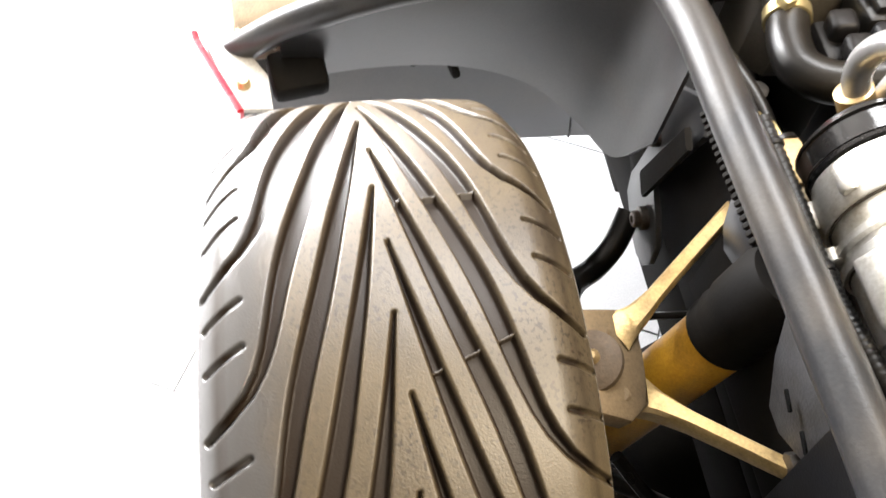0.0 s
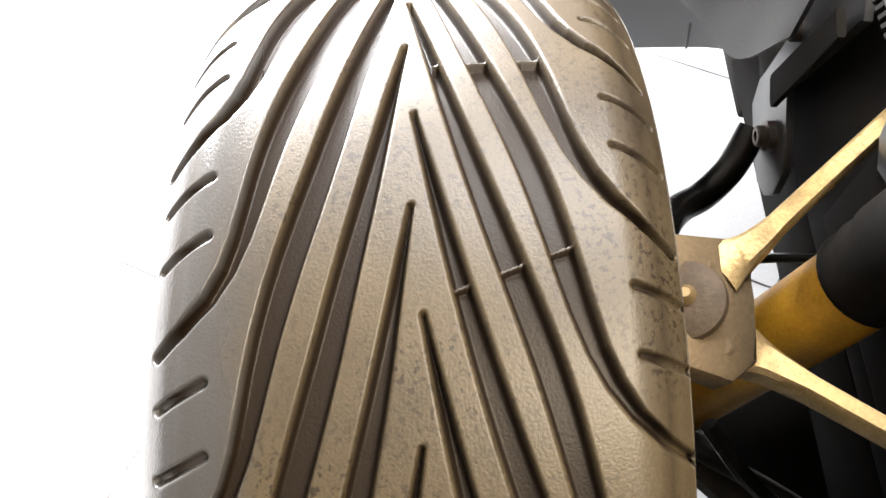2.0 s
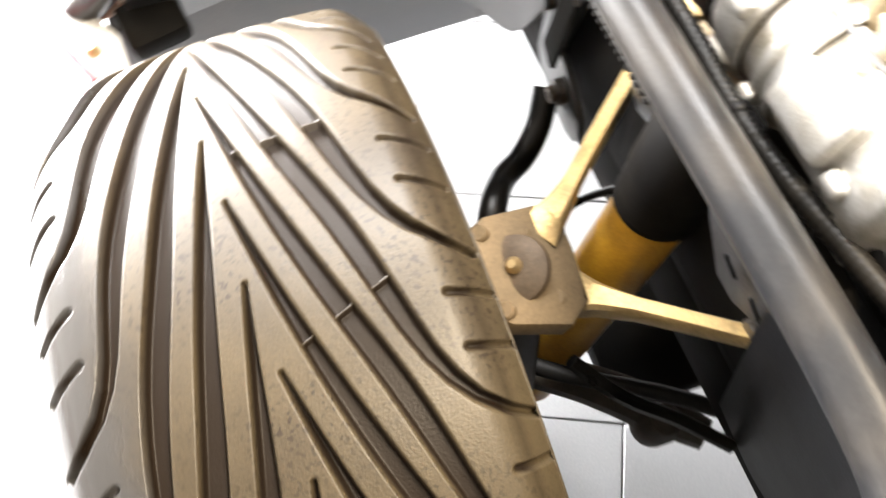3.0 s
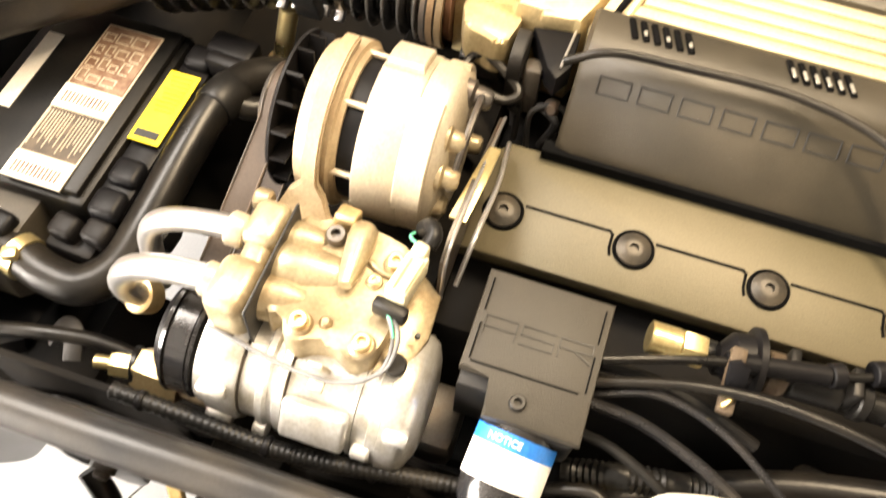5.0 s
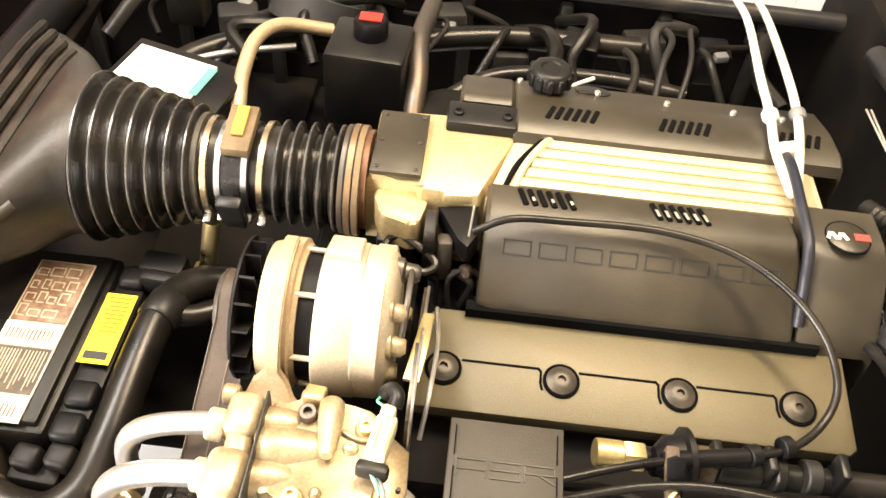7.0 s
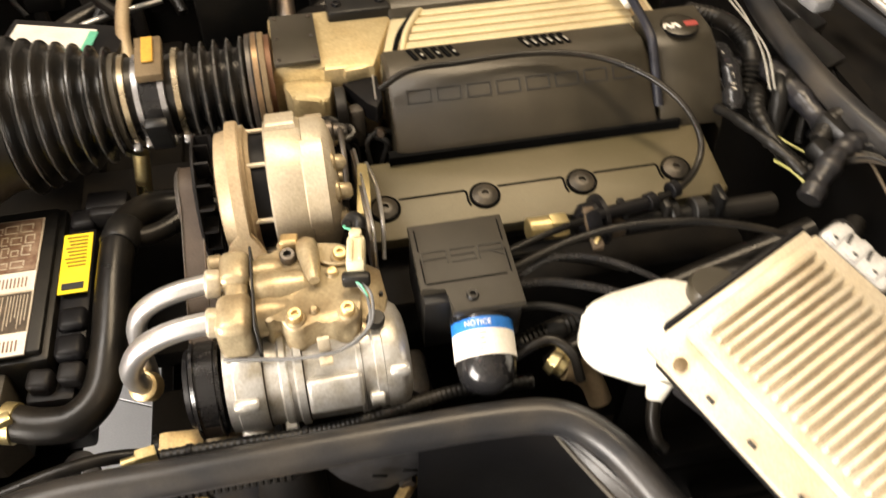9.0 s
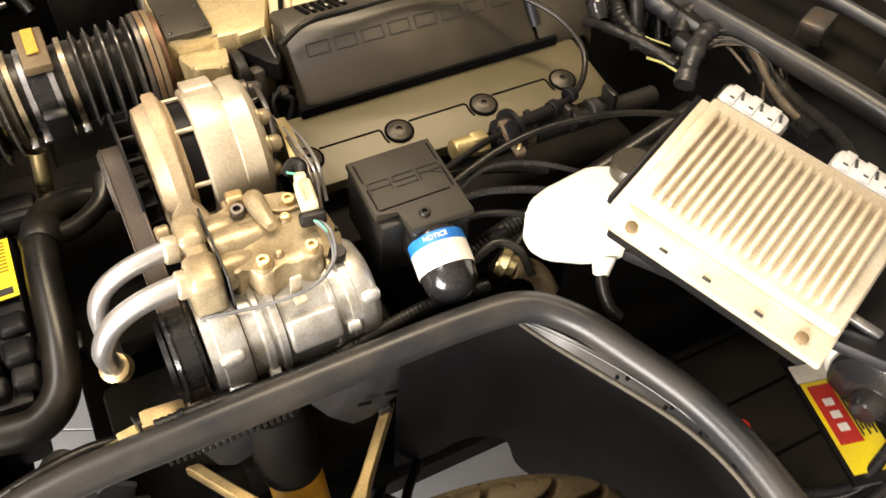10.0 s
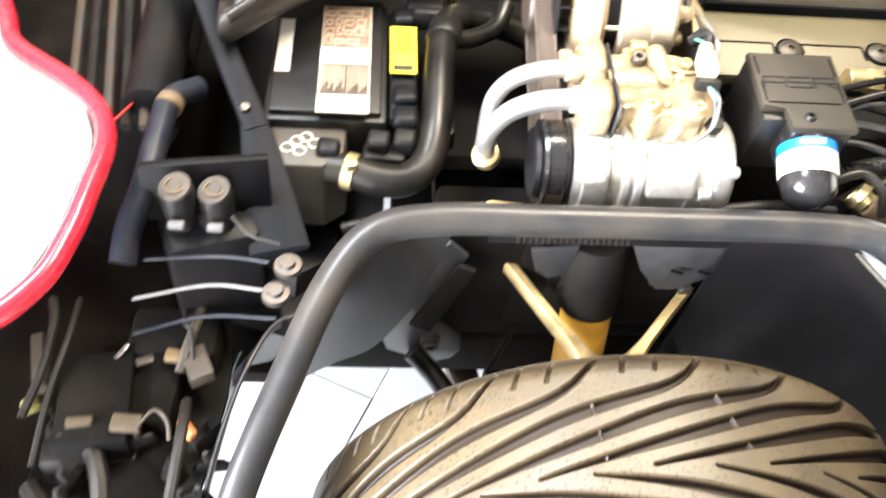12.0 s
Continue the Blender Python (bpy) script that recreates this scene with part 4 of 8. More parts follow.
bm = lathe(B(), (-0.030, 0.393, 0.704), (0.040, 0.399, 0.706), [(0, 0.0215), (0.10, 0.0225), (0.35, 0.0215), (0.65, 0.0175), (0.85, 0.0135), (1, 0.008)], 36)
part("port_swell", bm, "cast", ac)
bm = lathe(B(), (-0.030, 0.416, 0.706), (0.004, 0.420, 0.708), [(0, 0.0165), (0.4, 0.0160), (0.8, 0.0125), (1, 0.008)], 28)
part("port_swell", bm, "cast", ac)
bm = lathe(B(), (-0.030, 0.368, 0.704), (0.010, 0.372, 0.705), [(0, 0.0185), (0.4, 0.0175), (0.8, 0.0130), (1, 0.007)], 28)
part("port_swell", bm, "cast", ac)
bm = slab(B(), [(0.066, 0.342), (0.088, 0.350), (0.096, 0.380), (0.094, 0.416), (0.076, 0.428), (0.068, 0.424)], 0.045, pose(0, 0, 0.712, 0, 12, 0), 0.003)
part("side_plate", bm, "cast", ac)
bm = lathe(B(), (0.0865, 0.372, 0.706), (0.087, 0.372, 0.7105), [(0, 0.0022), (1, 0.0018)], 10)
part("plate_hole", bm, "ink", ac)
bm = lathe(B(), (0.024, 0.437, 0.722), (0.028, 0.384, 0.7265), [(0, 0.008), (0.06, 0.0105), (0.25, 0.0110), (0.7, 0.0085), (1, 0.005)], 20)
part("gas_neck", bm, "cast", ac)
bm = tube(B(), [(0.036, 0.412, 0.7195), (0.050, 0.406, 0.7195), (0.064, 0.407, 0.7195)], 0.0022, 8, 5)
part("casting_rib", bm, "cast", ac)
for x, y in ((0.007, 0.350), (0.054, 0.3485), (0.055, 0.4165), (0.045, 0.398)):
    r = 0.0068 if x != 0.045 else 0.0045
    bm = lathe(B(), (x, y, 0.714), (x, y, 0.7195), [(0, r * 1.5), (0.7, r * 1.45), (1, r * 1.2)], 20)
    part("bolt_seat", bm, "cast", ac)
    bolt("bolt", (x, y, 0.7195), (x, y - 0.0006, 0.7265 if r > 0.005 else 0.7225), r, ac)
bm = lathe(B(), (0.024, 0.3565, 0.7165), (0.024, 0.356, 0.7215), [(0, 0.0052), (0.6, 0.0046), (1, 0.0025)], 14)
part("casting_boss", bm, "cast", ac)
bolt("bolt", (0.006, 0.424, 0.716), (0.006, 0.4225, 0.7265), 0.0078, ac, "steel")
bolt("plug", (0.077, 0.352, 0.690), (0.0785, 0.348, 0.7055), 0.0085, ac, "plastic", False)
# pipe flange of two lobes
bm = box(B(), (-0.0440, 0.4135, 0.7110), (0.0290, 0.0400, 0.0440), (0, 0, -4), 0.009, 4)
part("manifold_flange", bm, "cast", ac)
bm = box(B(), (-0.0465, 0.3600, 0.7080), (0.0330, 0.0460, 0.0480), (0, 0, -4), 0.010, 4)
part("manifold_flange", bm, "cast", ac)
bm = box(B(), (-0.0435, 0.3880, 0.7060), (0.0200, 0.0300, 0.0400), (0, 0, 0), 0.006, 3)
part("flange_waist", bm, "cast", ac)
bm = slab(B(), [(-0.060, 0.338), (-0.034, 0.338), (-0.034, 0.376), (-0.060, 0.376)], 0.028, pose(0, 0, 0.6885), 0.004)
part("flange_foot", bm, "cast", ac)
bm = lathe(B(), (-0.046, 0.3400, 0.682), (-0.046, 0.3345, 0.683), [(0, 0.0095), (0.6, 0.0095), (1, 0.0080), (0.9, 0.0045), (0.4, 0.004)], 20)
part("flange_bolt", bm, "steel", ac)
bm = box(B(), (-0.0280, 0.386, 0.700), (0.0022, 0.097, 0.064), (0, 0, 0), 0.0008, 1)
part("gasket", bm, "ink", ac)
# clutch pulley
bm = lathe(B(), (-0.096, 0.348, 0.640), (-0.068, 0.348, 0.640), [(0, 0.034), (0.03, 0.0455), (0.16, 0.0470), (0.18, 0.0440), (0.22, 0.0440), (0.24, 0.0455), (0.80, 0.0455), (0.82, 0.0440), (0.86, 0.0440), (0.88, 0.0470), (0.97, 0.0465), (1, 0.040)], 56)
part("pulley", bm, "gloss", ac, "black grooved clutch pulley")
bm = lathe(B(), (-0.103, 0.348, 0.640), (-0.097, 0.348, 0.640), [(0, 0.022), (0.1, 0.036), (0.9, 0.038), (1, 0.034)], 40)
part("clutch_plate", bm, "satin", ac)
# plug on the head with its grey wire
bm = box(B(), (0.0690, 0.398, 0.736), (0.017, 0.040, 0.018), (-8, 0, -8), 0.003)
plug = part("plug", bm, "cream", ac, "cream plastic wire plug")
for dx in (-0.0045, 0.0045):
    bm = box(B(), (0.069 + dx, 0.397, 0.7462), (0.004, 0.030, 0.003), (-8, 0, -8), 0.001)
    part("plug_rib", bm, "cream", plug)
bm = box(B(), (0.0715, 0.4195, 0.7385), (0.012, 0.012, 0.016), (-8, 0, -8), 0.003)
part("plug_nose", bm, "cream", plug)
bm = box(B(), (0.0655, 0.3735, 0.7315), (0.026, 0.010, 0.014), (-8, 0, -8), 0.003)
part("plug_clip", bm, "plastic", plug)
for k, (a, b) in enumerate(((0.0, 0.0), (0.004, 0.002))):
    bm = tube(B(), [(0.066 + a, 0.369, 0.731), (0.073 + a, 0.358, 0.722 + b), (0.072 + a * 0.5, 0.343, 0.7065), (0.060, 0.3315, 0.697 + b), (0.042, 0.3265, 0.693), (0.026, 0.3255, 0.692 - b), (0.004, 0.3270, 0.690), (-0.020, 0.3310, 0.690 - b), (-0.042, 0.3345, 0.6905), (-0.062, 0.338, 0.690)], 0.0016, 8, 6)
    part("wire", bm, "grey_rubber", ac)
bm = tube(B(), [(0.063, 0.371, 0.733), (0.069, 0.3655, 0.7315), (0.0735, 0.358, 0.724)], 0.0010, 6, 5)
part("green_wire", bm, "green_label", ac)
bm = box(B(), (0.0285, 0.3300, 0.7000), (0.011, 0.004, 0.034), (18, 0, 0), 0.0012)
part("wire_clip", bm, "cast_pale", ac)
bm = box(B(), (0.0285, 0.3215, 0.6880), (0.012, 0.010, 0.004), (8, 0, 0), 0.001)
part("clip_foot", bm, "cast_pale", ac)
bm = tube(B(), [(0.066, 0.446, 0.730), (0.072, 0.442, 0.742), (0.077, 0.434, 0.744), (0.0755, 0.4265, 0.741)], 0.0064, 14, 6)
boot = single("wire_boot", bm, "plastic", "black rubber boot over the cream plug", "connector")
bm = tube(B(), [(0.0630, 0.4330, 0.7420), (0.0620, 0.4260, 0.7470), (0.0680, 0.4220, 0.7470)], 0.0011, 6, 5)
single("wire", bm, "green_label", "thin green wire at the cream plug", "wiring")
pipes = thing("refrigerant_pipes", (-0.1, 0.4, 0.6), "two bent bright aluminium refrigerant pipes", "pipes")
bm = tube(B(), [(-0.045, 0.405, 0.718), (-0.070, 0.405, 0.720), (-0.105, 0.402, 0.716), (-0.130, 0.400, 0.703), (-0.143, 0.399, 0.680), (-0.146, 0.396, 0.650), (-0.147, 0.393, 0.61)], 0.0095, 16, 8)
part("pipe", bm, "pipe", pipes)
bm = tube(B(), [(-0.045, 0.362, 0.714), (-0.070, 0.362, 0.716), (-0.105, 0.361, 0.711), (-0.133, 0.360, 0.696), (-0.149, 0.360, 0.670), (-0.150, 0.362, 0.648), (-0.146, 0.370, 0.626)], 0.0105, 16, 8)
part("pipe", bm, "pipe", pipes)
for y, z in ((0.405, 0.718), (0.362, 0.714)):
    bm = lathe(B(), (-0.072, y, z + 0.002), (-0.058, y, z), [(0, 0.0115), (0.15, 0.0135), (0.85, 0.0135), (1, 0.012)], 20)
    part("collar", bm, "cast_pale", pipes)
bm = lathe(B(), (-0.149, 0.365, 0.634), (-0.144, 0.375, 0.617), [(0, 0.011), (0.1, 0.0145), (0.9, 0.0145), (1, 0.012)], 20)
part("end_ring", bm, "brass", pipes)

# alternator
alt = thing("alternator", (0.02, 0.53, 0.6), "cast aluminium alternator with a tan stained front bracket", "alternator")
AY, AZ = 0.541, 0.702
bm = lathe(B(), (-0.004, AY, AZ), (0.034, AY, AZ), [(0, 0.066), (0.02, 0.0700), (0.06, 0.0715), (0.94, 0.0715), (1, 0.0700)], 56)
part("rear_housing", bm, "cast_pale", alt)
bm = lathe(B(), (0.0345, AY, AZ), (0.066, AY, AZ), [(0, 0.0705), (0.55, 0.0700), (0.80, 0.0655), (0.93, 0.056), (1, 0.046)], 56)
part("end_cover", bm, "cast_pale", alt)


def shell(x0, x1, a0, a1, r0, r1, n=14):
    """A curved raised patch on the housing between two angles."""
    bm = B()
    rings = []
    for k in range(n + 1):
        a = radians(a0 + (a1 - a0) * k / n)
        c, sn = math.cos(a), math.sin(a)
        e = 0.0012 if k in (0, n) else 0.0
        rings.append([bm.verts.new((x, AY + c * r, AZ + sn * r)) for x, r in ((x0, r0), (x0, r1 - 0.0012 - e), (x0 + 0.0012, r1 - e), (x1 - 0.0012, r1 - e), (x1, r1 - 0.0012 - e), (x1, r0))])
    for p, q in zip(rings, rings[1:]):
        for k in range(6):
            bm.faces.new((p[k], p[(k + 1) % 6], q[(k + 1) % 6], q[k]))
    bm.faces.new(rings[0][::-1])
    bm.faces.new(rings[-1])
    return bm


part("mounting_lug", shell(0.000, 0.030, 58, 84, 0.066, 0.0785), "cast_pale", alt)
part("raised_step", shell(0.031, 0.0545, 100, 176, 0.062, 0.0730), "cast_pale", alt)
part("raised_step", shell(0.040, 0.0580, 20, 52, 0.060, 0.0722), "cast_pale", alt)
for a, l, m2 in ((62, 0.030, "steel"), (118, 0.018, "cast"), (150, 0.022, "cast"), (182, 0.012, "cast"), (-40, 0.02, "cast"), (20, 0.014, "cast")):
    c, sn = math.cos(radians(a)), math.sin(radians(a))
    bm = lathe(B(), (0.046, AY + c * 0.053, AZ + sn * 0.053), (0.064 + l * 0.6, AY + c * 0.051, AZ + sn * 0.051), [(0, 0.0135), (0.55, 0.0125), (0.62, 0.0090), (0.9, 0.0085), (1, 0.006)], 14)
    part("stud_boss", bm, m2, alt)
bm = tube(B(), [(0.0712, AY + 0.052, AZ + 0.020), (0.074, AY + 0.020, AZ + 0.052), (0.074, AY - 0.022, AZ + 0.050), (0.071, AY - 0.050, AZ + 0.018)], 0.0030, 8, 6)
part("cover_rim", bm, "steel", alt)
bm = B()
lathe(bm, (-0.026, AY, AZ), (0.002, AY, AZ), [(0, 0.060), (1, 0.060)], 48)
part("stator", bm, "satin", alt, "dark laminated stator core")
for k in range(7):
    a = radians(k * 52 + 10)
    bm = B()
    rod(bm, (-0.03, AY + math.cos(a) * 0.063, AZ + math.sin(a) * 0.063), (0.004, AY + math.cos(a) * 0.063, AZ + math.sin(a) * 0.063), 0.0026, seg=8)
    part("through_bolt", bm, "cast_pale", alt)
bm = B()
lathe(bm, (-0.056, AY, AZ), (-0.019, AY, AZ), [(0, 0.050), (0.08, 0.064), (0.50, 0.0685), (0.55, 0.0700), (0.86, 0.0700), (0.90, 0.066), (1, 0.064)], 48)
part("front_housing", bm, "tan", alt)
# strap over the front housing that flares out to the pivot
way = [(AY + 0.0725 * math.cos(radians(a)), AZ + 0.0725 * math.sin(radians(a)), math.cos(radians(a)), math.sin(radians(a)), -0.040, -0.027) for a in range(70, 171, 10)]
way += [(0.466, 0.704, -0.98, 0.2, -0.050, -0.020), (0.458, 0.692, -0.9, 0.42, -0.056, -0.014), (0.447, 0.682, -0.8, 0.6, -0.058, 0.002), (0.437, 0.672, -0.8, 0.6, -0.058, 0.012), (0.431, 0.658, -0.9, 0.4, -0.058, 0.014)]
bm = B()
rows = []
for y, z, ny, nz, xa, xb in way:
    rows.append([bm.verts.new(p) for p in ((xa, y, z), (xb, y, z), (xb, y + ny * 0.007, z + nz * 0.007), (xa, y + ny * 0.007, z + nz * 0.007))])
for p, q in zip(rows, rows[1:]):
    for k in range(4):
        bm.faces.new((p[k], p[(k + 1) % 4], q[(k + 1) % 4], q[k]))
bm.faces.new(rows[0][::-1])
bm.faces.new(rows[-1])
bmesh.ops.recalc_face_normals(bm, faces=bm.faces)
bmesh.ops.bevel(bm, geom=[e for e in bm.edges if e.calc_face_angle(0) > 1.0], offset=0.0015, segments=2, affect="EDGES")
part("mounting_strap", bm, "tan", alt, "flared tan cast mounting strap")
bm = rod(B(), (-0.004, 0.444, 0.705), (0.004, 0.444, 0.705), 0.0115, seg=24, edge=0.002)
part("pivot_boss", bm, "tan", alt)
bm = box(B(), (0.0085, 0.439, 0.7160), (0.018, 0.016, 0.026), (-12, 0, -6), 0.003, 3)
part("pivot_block", bm, "brass", alt, "gold plated pivot block")
bm = rod(B(), (-0.072, 0.447, 0.700), (-0.058, 0.447, 0.700), 0.009, seg=20, edge=0.002)
part("pivot_boss", bm, "cast", alt)
bm = B()
lathe(bm, (-0.0755, AY, AZ), (-0.0725, AY, AZ), [(0, 0.0655), (0.3, 0.0665), (1, 0.0665)], 52)
fan_disc = part("cooling_fan", bm, "satin", alt, "black bladed cooling fan")
for k in range(17):
    a = k / 17 * 360
    bm = B()
    box(bm, (-0.0655, AY + math.cos(radians(a)) * 0.052, AZ + math.sin(radians(a)) * 0.052), (0.0135, 0.0022, 0.027), (a + 90, 0, 0))
    part("fan_blade", bm, "satin", fan_disc)
bm = lathe(B(), (-0.0985, AY, AZ), (-0.0765, AY, AZ), [(0, 0.030), (0.15, 0.033), (0.85, 0.033), (1, 0.03)], 32)
part("pulley", bm, "steel", alt)
# serpentine belt
bm = B()
loop = []
for a in range(-30, 151, 15):
    loop.append((AY + 0.034 * math.cos(radians(a)), AZ + 0.034 * math.sin(radians(a))))
for a in range(150, 331, 15):
    loop.append((0.350 + 0.0478 * math.cos(radians(a)), 0.636 + 0.0478 * math.sin(radians(a))))
outer = [[], []]
for y, z in loop:
    for s, x in ((0, -0.0945), (1, -0.0735)):
        outer[s].append((bm.verts.new((x, y, z)), bm.verts.new((x, y + (0.45 - y) * 0.04, z + (0.64 - z) * 0.04))))
n = len(loop)
for k in range(n):
    j = (k + 1) % n
    for q in ((outer[0][k][0], outer[0][j][0], outer[1][j][0], outer[1][k][0]), (outer[0][k][1], outer[0][j][1], outer[1][j][1], outer[1][k][1]), (outer[0][k][0], outer[0][j][0], outer[0][j][1], outer[0][k][1]), (outer[1][k][0], outer[1][j][0], outer[1][j][1], outer[1][k][1])):
        bm.faces.new(q)
belt = thing("drive_belt", (-0.10, 0.45, 0.62), "brown worn ribbed drive belt round the pulleys", "belt")
part("band", bm, "belt", belt)
for x in (-0.0940, -0.0740):
    bm = tube(B(), [(x, y, z) for y, z in loop + loop[:1]], 0.0011, 6, 1)
    part("edge_cord", bm, "steel", belt, "frayed belt edge")
# bracket plate behind the alternator
bm = B()
slab(bm, [(0.60, 0.665), (0.60, 0.690), (0.53, 0.715), (0.445, 0.735), (0.425, 0.725), (0.42, 0.66)], 0.003, Matrix(((0, 0, 1, 0.088), (1, 0, 0, 0), (0, 1, 0, 0), (0, 0, 0, 1))))
abr = thing("alternator_bracket", (0.088, 0.5, 0.64), "thin dark sheet-metal bracket with a bright worn edge", "bracket")
part("plate", bm, "steel", abr)
bm = tube(B(), [(0.0895, 0.60, 0.691), (0.0895, 0.53, 0.716), (0.0895, 0.446, 0.736), (0.0895, 0.425, 0.726), (0.0895, 0.42, 0.68)], 0.0016, 8, 6)
part("edge", bm, "pipe", abr)
bm = tube(B(), [(0.100, 0.575, 0.690), (0.104, 0.52, 0.705), (0.102, 0.46, 0.715), (0.098, 0.430, 0.69)], 0.0022, 8, 8)
part("stay_wire", bm, "pipe", abr)
rng = random.Random(3)
for k in range(5):
    x, y = 0.085 + rng.random() * 0.05, 0.600 + rng.random() * 0.04
    pts = [(x, y, 0.64), (x + rng.uniform(-0.01, 0.01), y + rng.uniform(0, 0.02), 0.668 + rng.random() * 0.012), (x + rng.uniform(-0.01, 0.02), y + rng.uniform(0.0, 0.03), 0.672 + rng.random() * 0.01), (x + rng.uniform(0, 0.03), y + 0.03, 0.64)]
    bm = tube(B(), pts, rng.choice((0.003, 0.004)), 8, 6)
    single("wiring_loom", bm, rng.choice(("bottom", "dusty")), "dark wires tangled behind the alternator", "wiring", "wires behind the alternator")
bm = beam(B(), [(0.093, 0.548, 0.712), (0.090, 0.510, 0.718), (0.085, 0.470, 0.716)], [0.010, 0.013, 0.014], [0.004, 0.004])
part("stay", bm, "gilt", abr, "pale gold stamped stay")


def lettering(text, m, size, depth, mat, parent, name="lettering", label=""):
    cu = bpy.data.curves.new(name, "FONT")
    cu.body, cu.size, cu.extrude, cu.align_x, cu.align_y = text, size, depth, "CENTER", "CENTER"
    cu.resolution_u = 3
    tmp = bpy.data.objects.new(name, cu)
    scene.collection.objects.link(tmp)
    me = bpy.data.meshes.new_from_object(tmp)
    bpy.data.objects.remove(tmp)
    bpy.data.curves.remove(cu)
    me.materials.clear()
    me.materials.append(M[mat])
    ob = new(name, me)
    ob.parent = parent
    ob.matrix_basis = Matrix.Translation(-BASE[parent.name]) @ m
    if label:
        ob["label"] = label
    return ob


# throttle control box
asr = thing("throttle_control_box", (0.17, 0.35, 0.6), "black plastic control box with raised lettering and a labelled round motor", "control box")
TOP = pose(0.168, 0.380, 0.727, 6, 0, 0)
bm = B()
slab(bm, [(-0.046, -0.026), (-0.022, -0.026), (-0.022, -0.054), (0.046, -0.054), (0.046, 0.050), (-0.046, 0.050)], 0.008, TOP, 0.0022)
part("lid", bm, "box_lid", asr, "charcoal lid with raised letters")
bm = B()
slab(bm, [(-0.0445, -0.036), (0.0445, -0.036), (0.0445, 0.0485), (-0.0445, 0.0485)], 0.075, TOP @ pose(0, 0, -0.009), 0.003)
part("box_body", bm, "plastic", asr)
for x0, y0, x1, y1 in ((-0.0400, -0.021, 0.036, -0.0200), (-0.0415, -0.019, -0.0405, 0.008), (-0.0415, 0.018, -0.0405, 0.043), (0.0400, -0.019, 0.0410, 0.008), (0.0400, 0.018, 0.0410, 0.043)):
    bm = B()
    box(bm, (0, 0, 0), (x1 - x0, y1 - y0, 0.0012))
    xform(bm, bm.verts, TOP @ pose((x0 + x1) / 2, (y0 + y1) / 2, 0.0005))
    part("lid_ridge", bm, "void", asr)
STROKES = {"letter_a": ((0, 0, 0, 1), (0, 1, 1, 1), (1, 1, 1, 0), (0, 0.42, 1, 0.42)), "letter_s": ((0, 1, 1, 1), (0, 1, 0, 0.5), (0, 0.5, 1, 0.5), (1, 0.5, 1, 0), (0, 0, 1, 0)), "letter_r": ((0, 0, 0, 1), (0, 1, 1, 1), (1, 1, 1, 0.5), (0, 0.5, 1, 0.5), (0.45, 0.5, 1, 0))}
for n, x0 in (("letter_a", -0.0385), ("letter_s", -0.0115), ("letter_r", 0.0155)):
    bm = B()
    for ax, ay, bx, by in STROKES[n]:
        ax, bx, ay, by = x0 + ax * 0.023, x0 + bx * 0.023, 0.001 + ay * 0.014, 0.001 + by * 0.014
        q = B()
        box(q, (0, 0, 0), (math.hypot(bx - ax, by - ay) + 0.0010, 0.0010, 0.0008))
        xform(q, q.verts, TOP @ pose((ax + bx) / 2, (ay + by) / 2, 0.0006, 0, 0, math.degrees(math.atan2(by - ay, bx - ax))))
        tmp = bpy.data.meshes.new("tmp")
        q.to_mesh(tmp)
        q.free()
        bm.from_mesh(tmp)
        bpy.data.meshes.remove(tmp)
    part("letter", bm, "plastic", asr, "raised thin-lined black letter")
bm = B()
box(bm, (0.180, 0.343, 0.690), (0.064, 0.030, 0.052), (6, 0, 0), 0.006, 3)
part("motor_bracket", bm, "plastic", asr)
bolt("bolt", (0.167, 0.3410, 0.718), (0.167, 0.3405, 0.7265), 0.0058, asr, "plastic")
MA, MB = Vector((0.1755, 0.3440, 0.6935)), Vector((0.1690, 0.2700, 0.6640))
bm = B()
lathe(bm, MA, MB, [(0, 0.0275), (0.62, 0.028), (0.78, 0.0265), (0.90, 0.021), (0.97, 0.012), (1, 0.004)], 36)
part("motor", bm, "gloss", asr, "glossy black round motor")
for n, a, b, mat in (("label_band", 0.16, 0.30, "blue_label"), ("label", 0.30, 0.60, "white_label")):
    bm = B()
    d, u, w = frame_of(MB - MA)
    rings = []
    for s in (a, b):
        c = MA + (MB - MA) * s
        rings.append([bm.verts.new(c + (u * math.cos(k) + w * math.sin(k)) * 0.0286) for k in np.linspace(-1.9, 5.0, 40)])
    out = [[bm.verts.new(v.co + (v.co - (MA + (MB - MA) * s)).normalized() * 0.0004) for v in r] for r, s in zip(rings, (a, b))]
    for k in range(39):
        bm.faces.new((out[0][k], out[0][k + 1], out[1][k + 1], out[1][k]))
    for v in rings[0] + rings[1]:
        bm.verts.remove(v)
    part(n, bm, mat, asr, "white paper label" if n == "label" else "blue label band")
d = (MA - MB).normalized()
face = Vector((-0.25, -0.40, 0.80))
face = (face - d * face.dot(d)).normalized()
right = d.cross(face).normalized()


def on_motor(s, turn, off):
    """A place on the motor's skin; s: share along it, turn: degrees round it."""
    f2 = face * math.cos(radians(turn)) + right * math.sin(radians(turn))
    r2 = d.cross(f2)
    c = MA + (MB - MA) * s + f2 * off
    return Matrix(((r2.x, d.x, f2.x, c.x), (r2.y, d.y, f2.y, c.y), (r2.z, d.z, f2.z, c.z), (0, 0, 0, 1)))


lettering("NOTICE", on_motor(0.23, 0, 0.0292), 0.0068, 0.0003, "white_label", asr, "label_text", "white letters on the blue band")
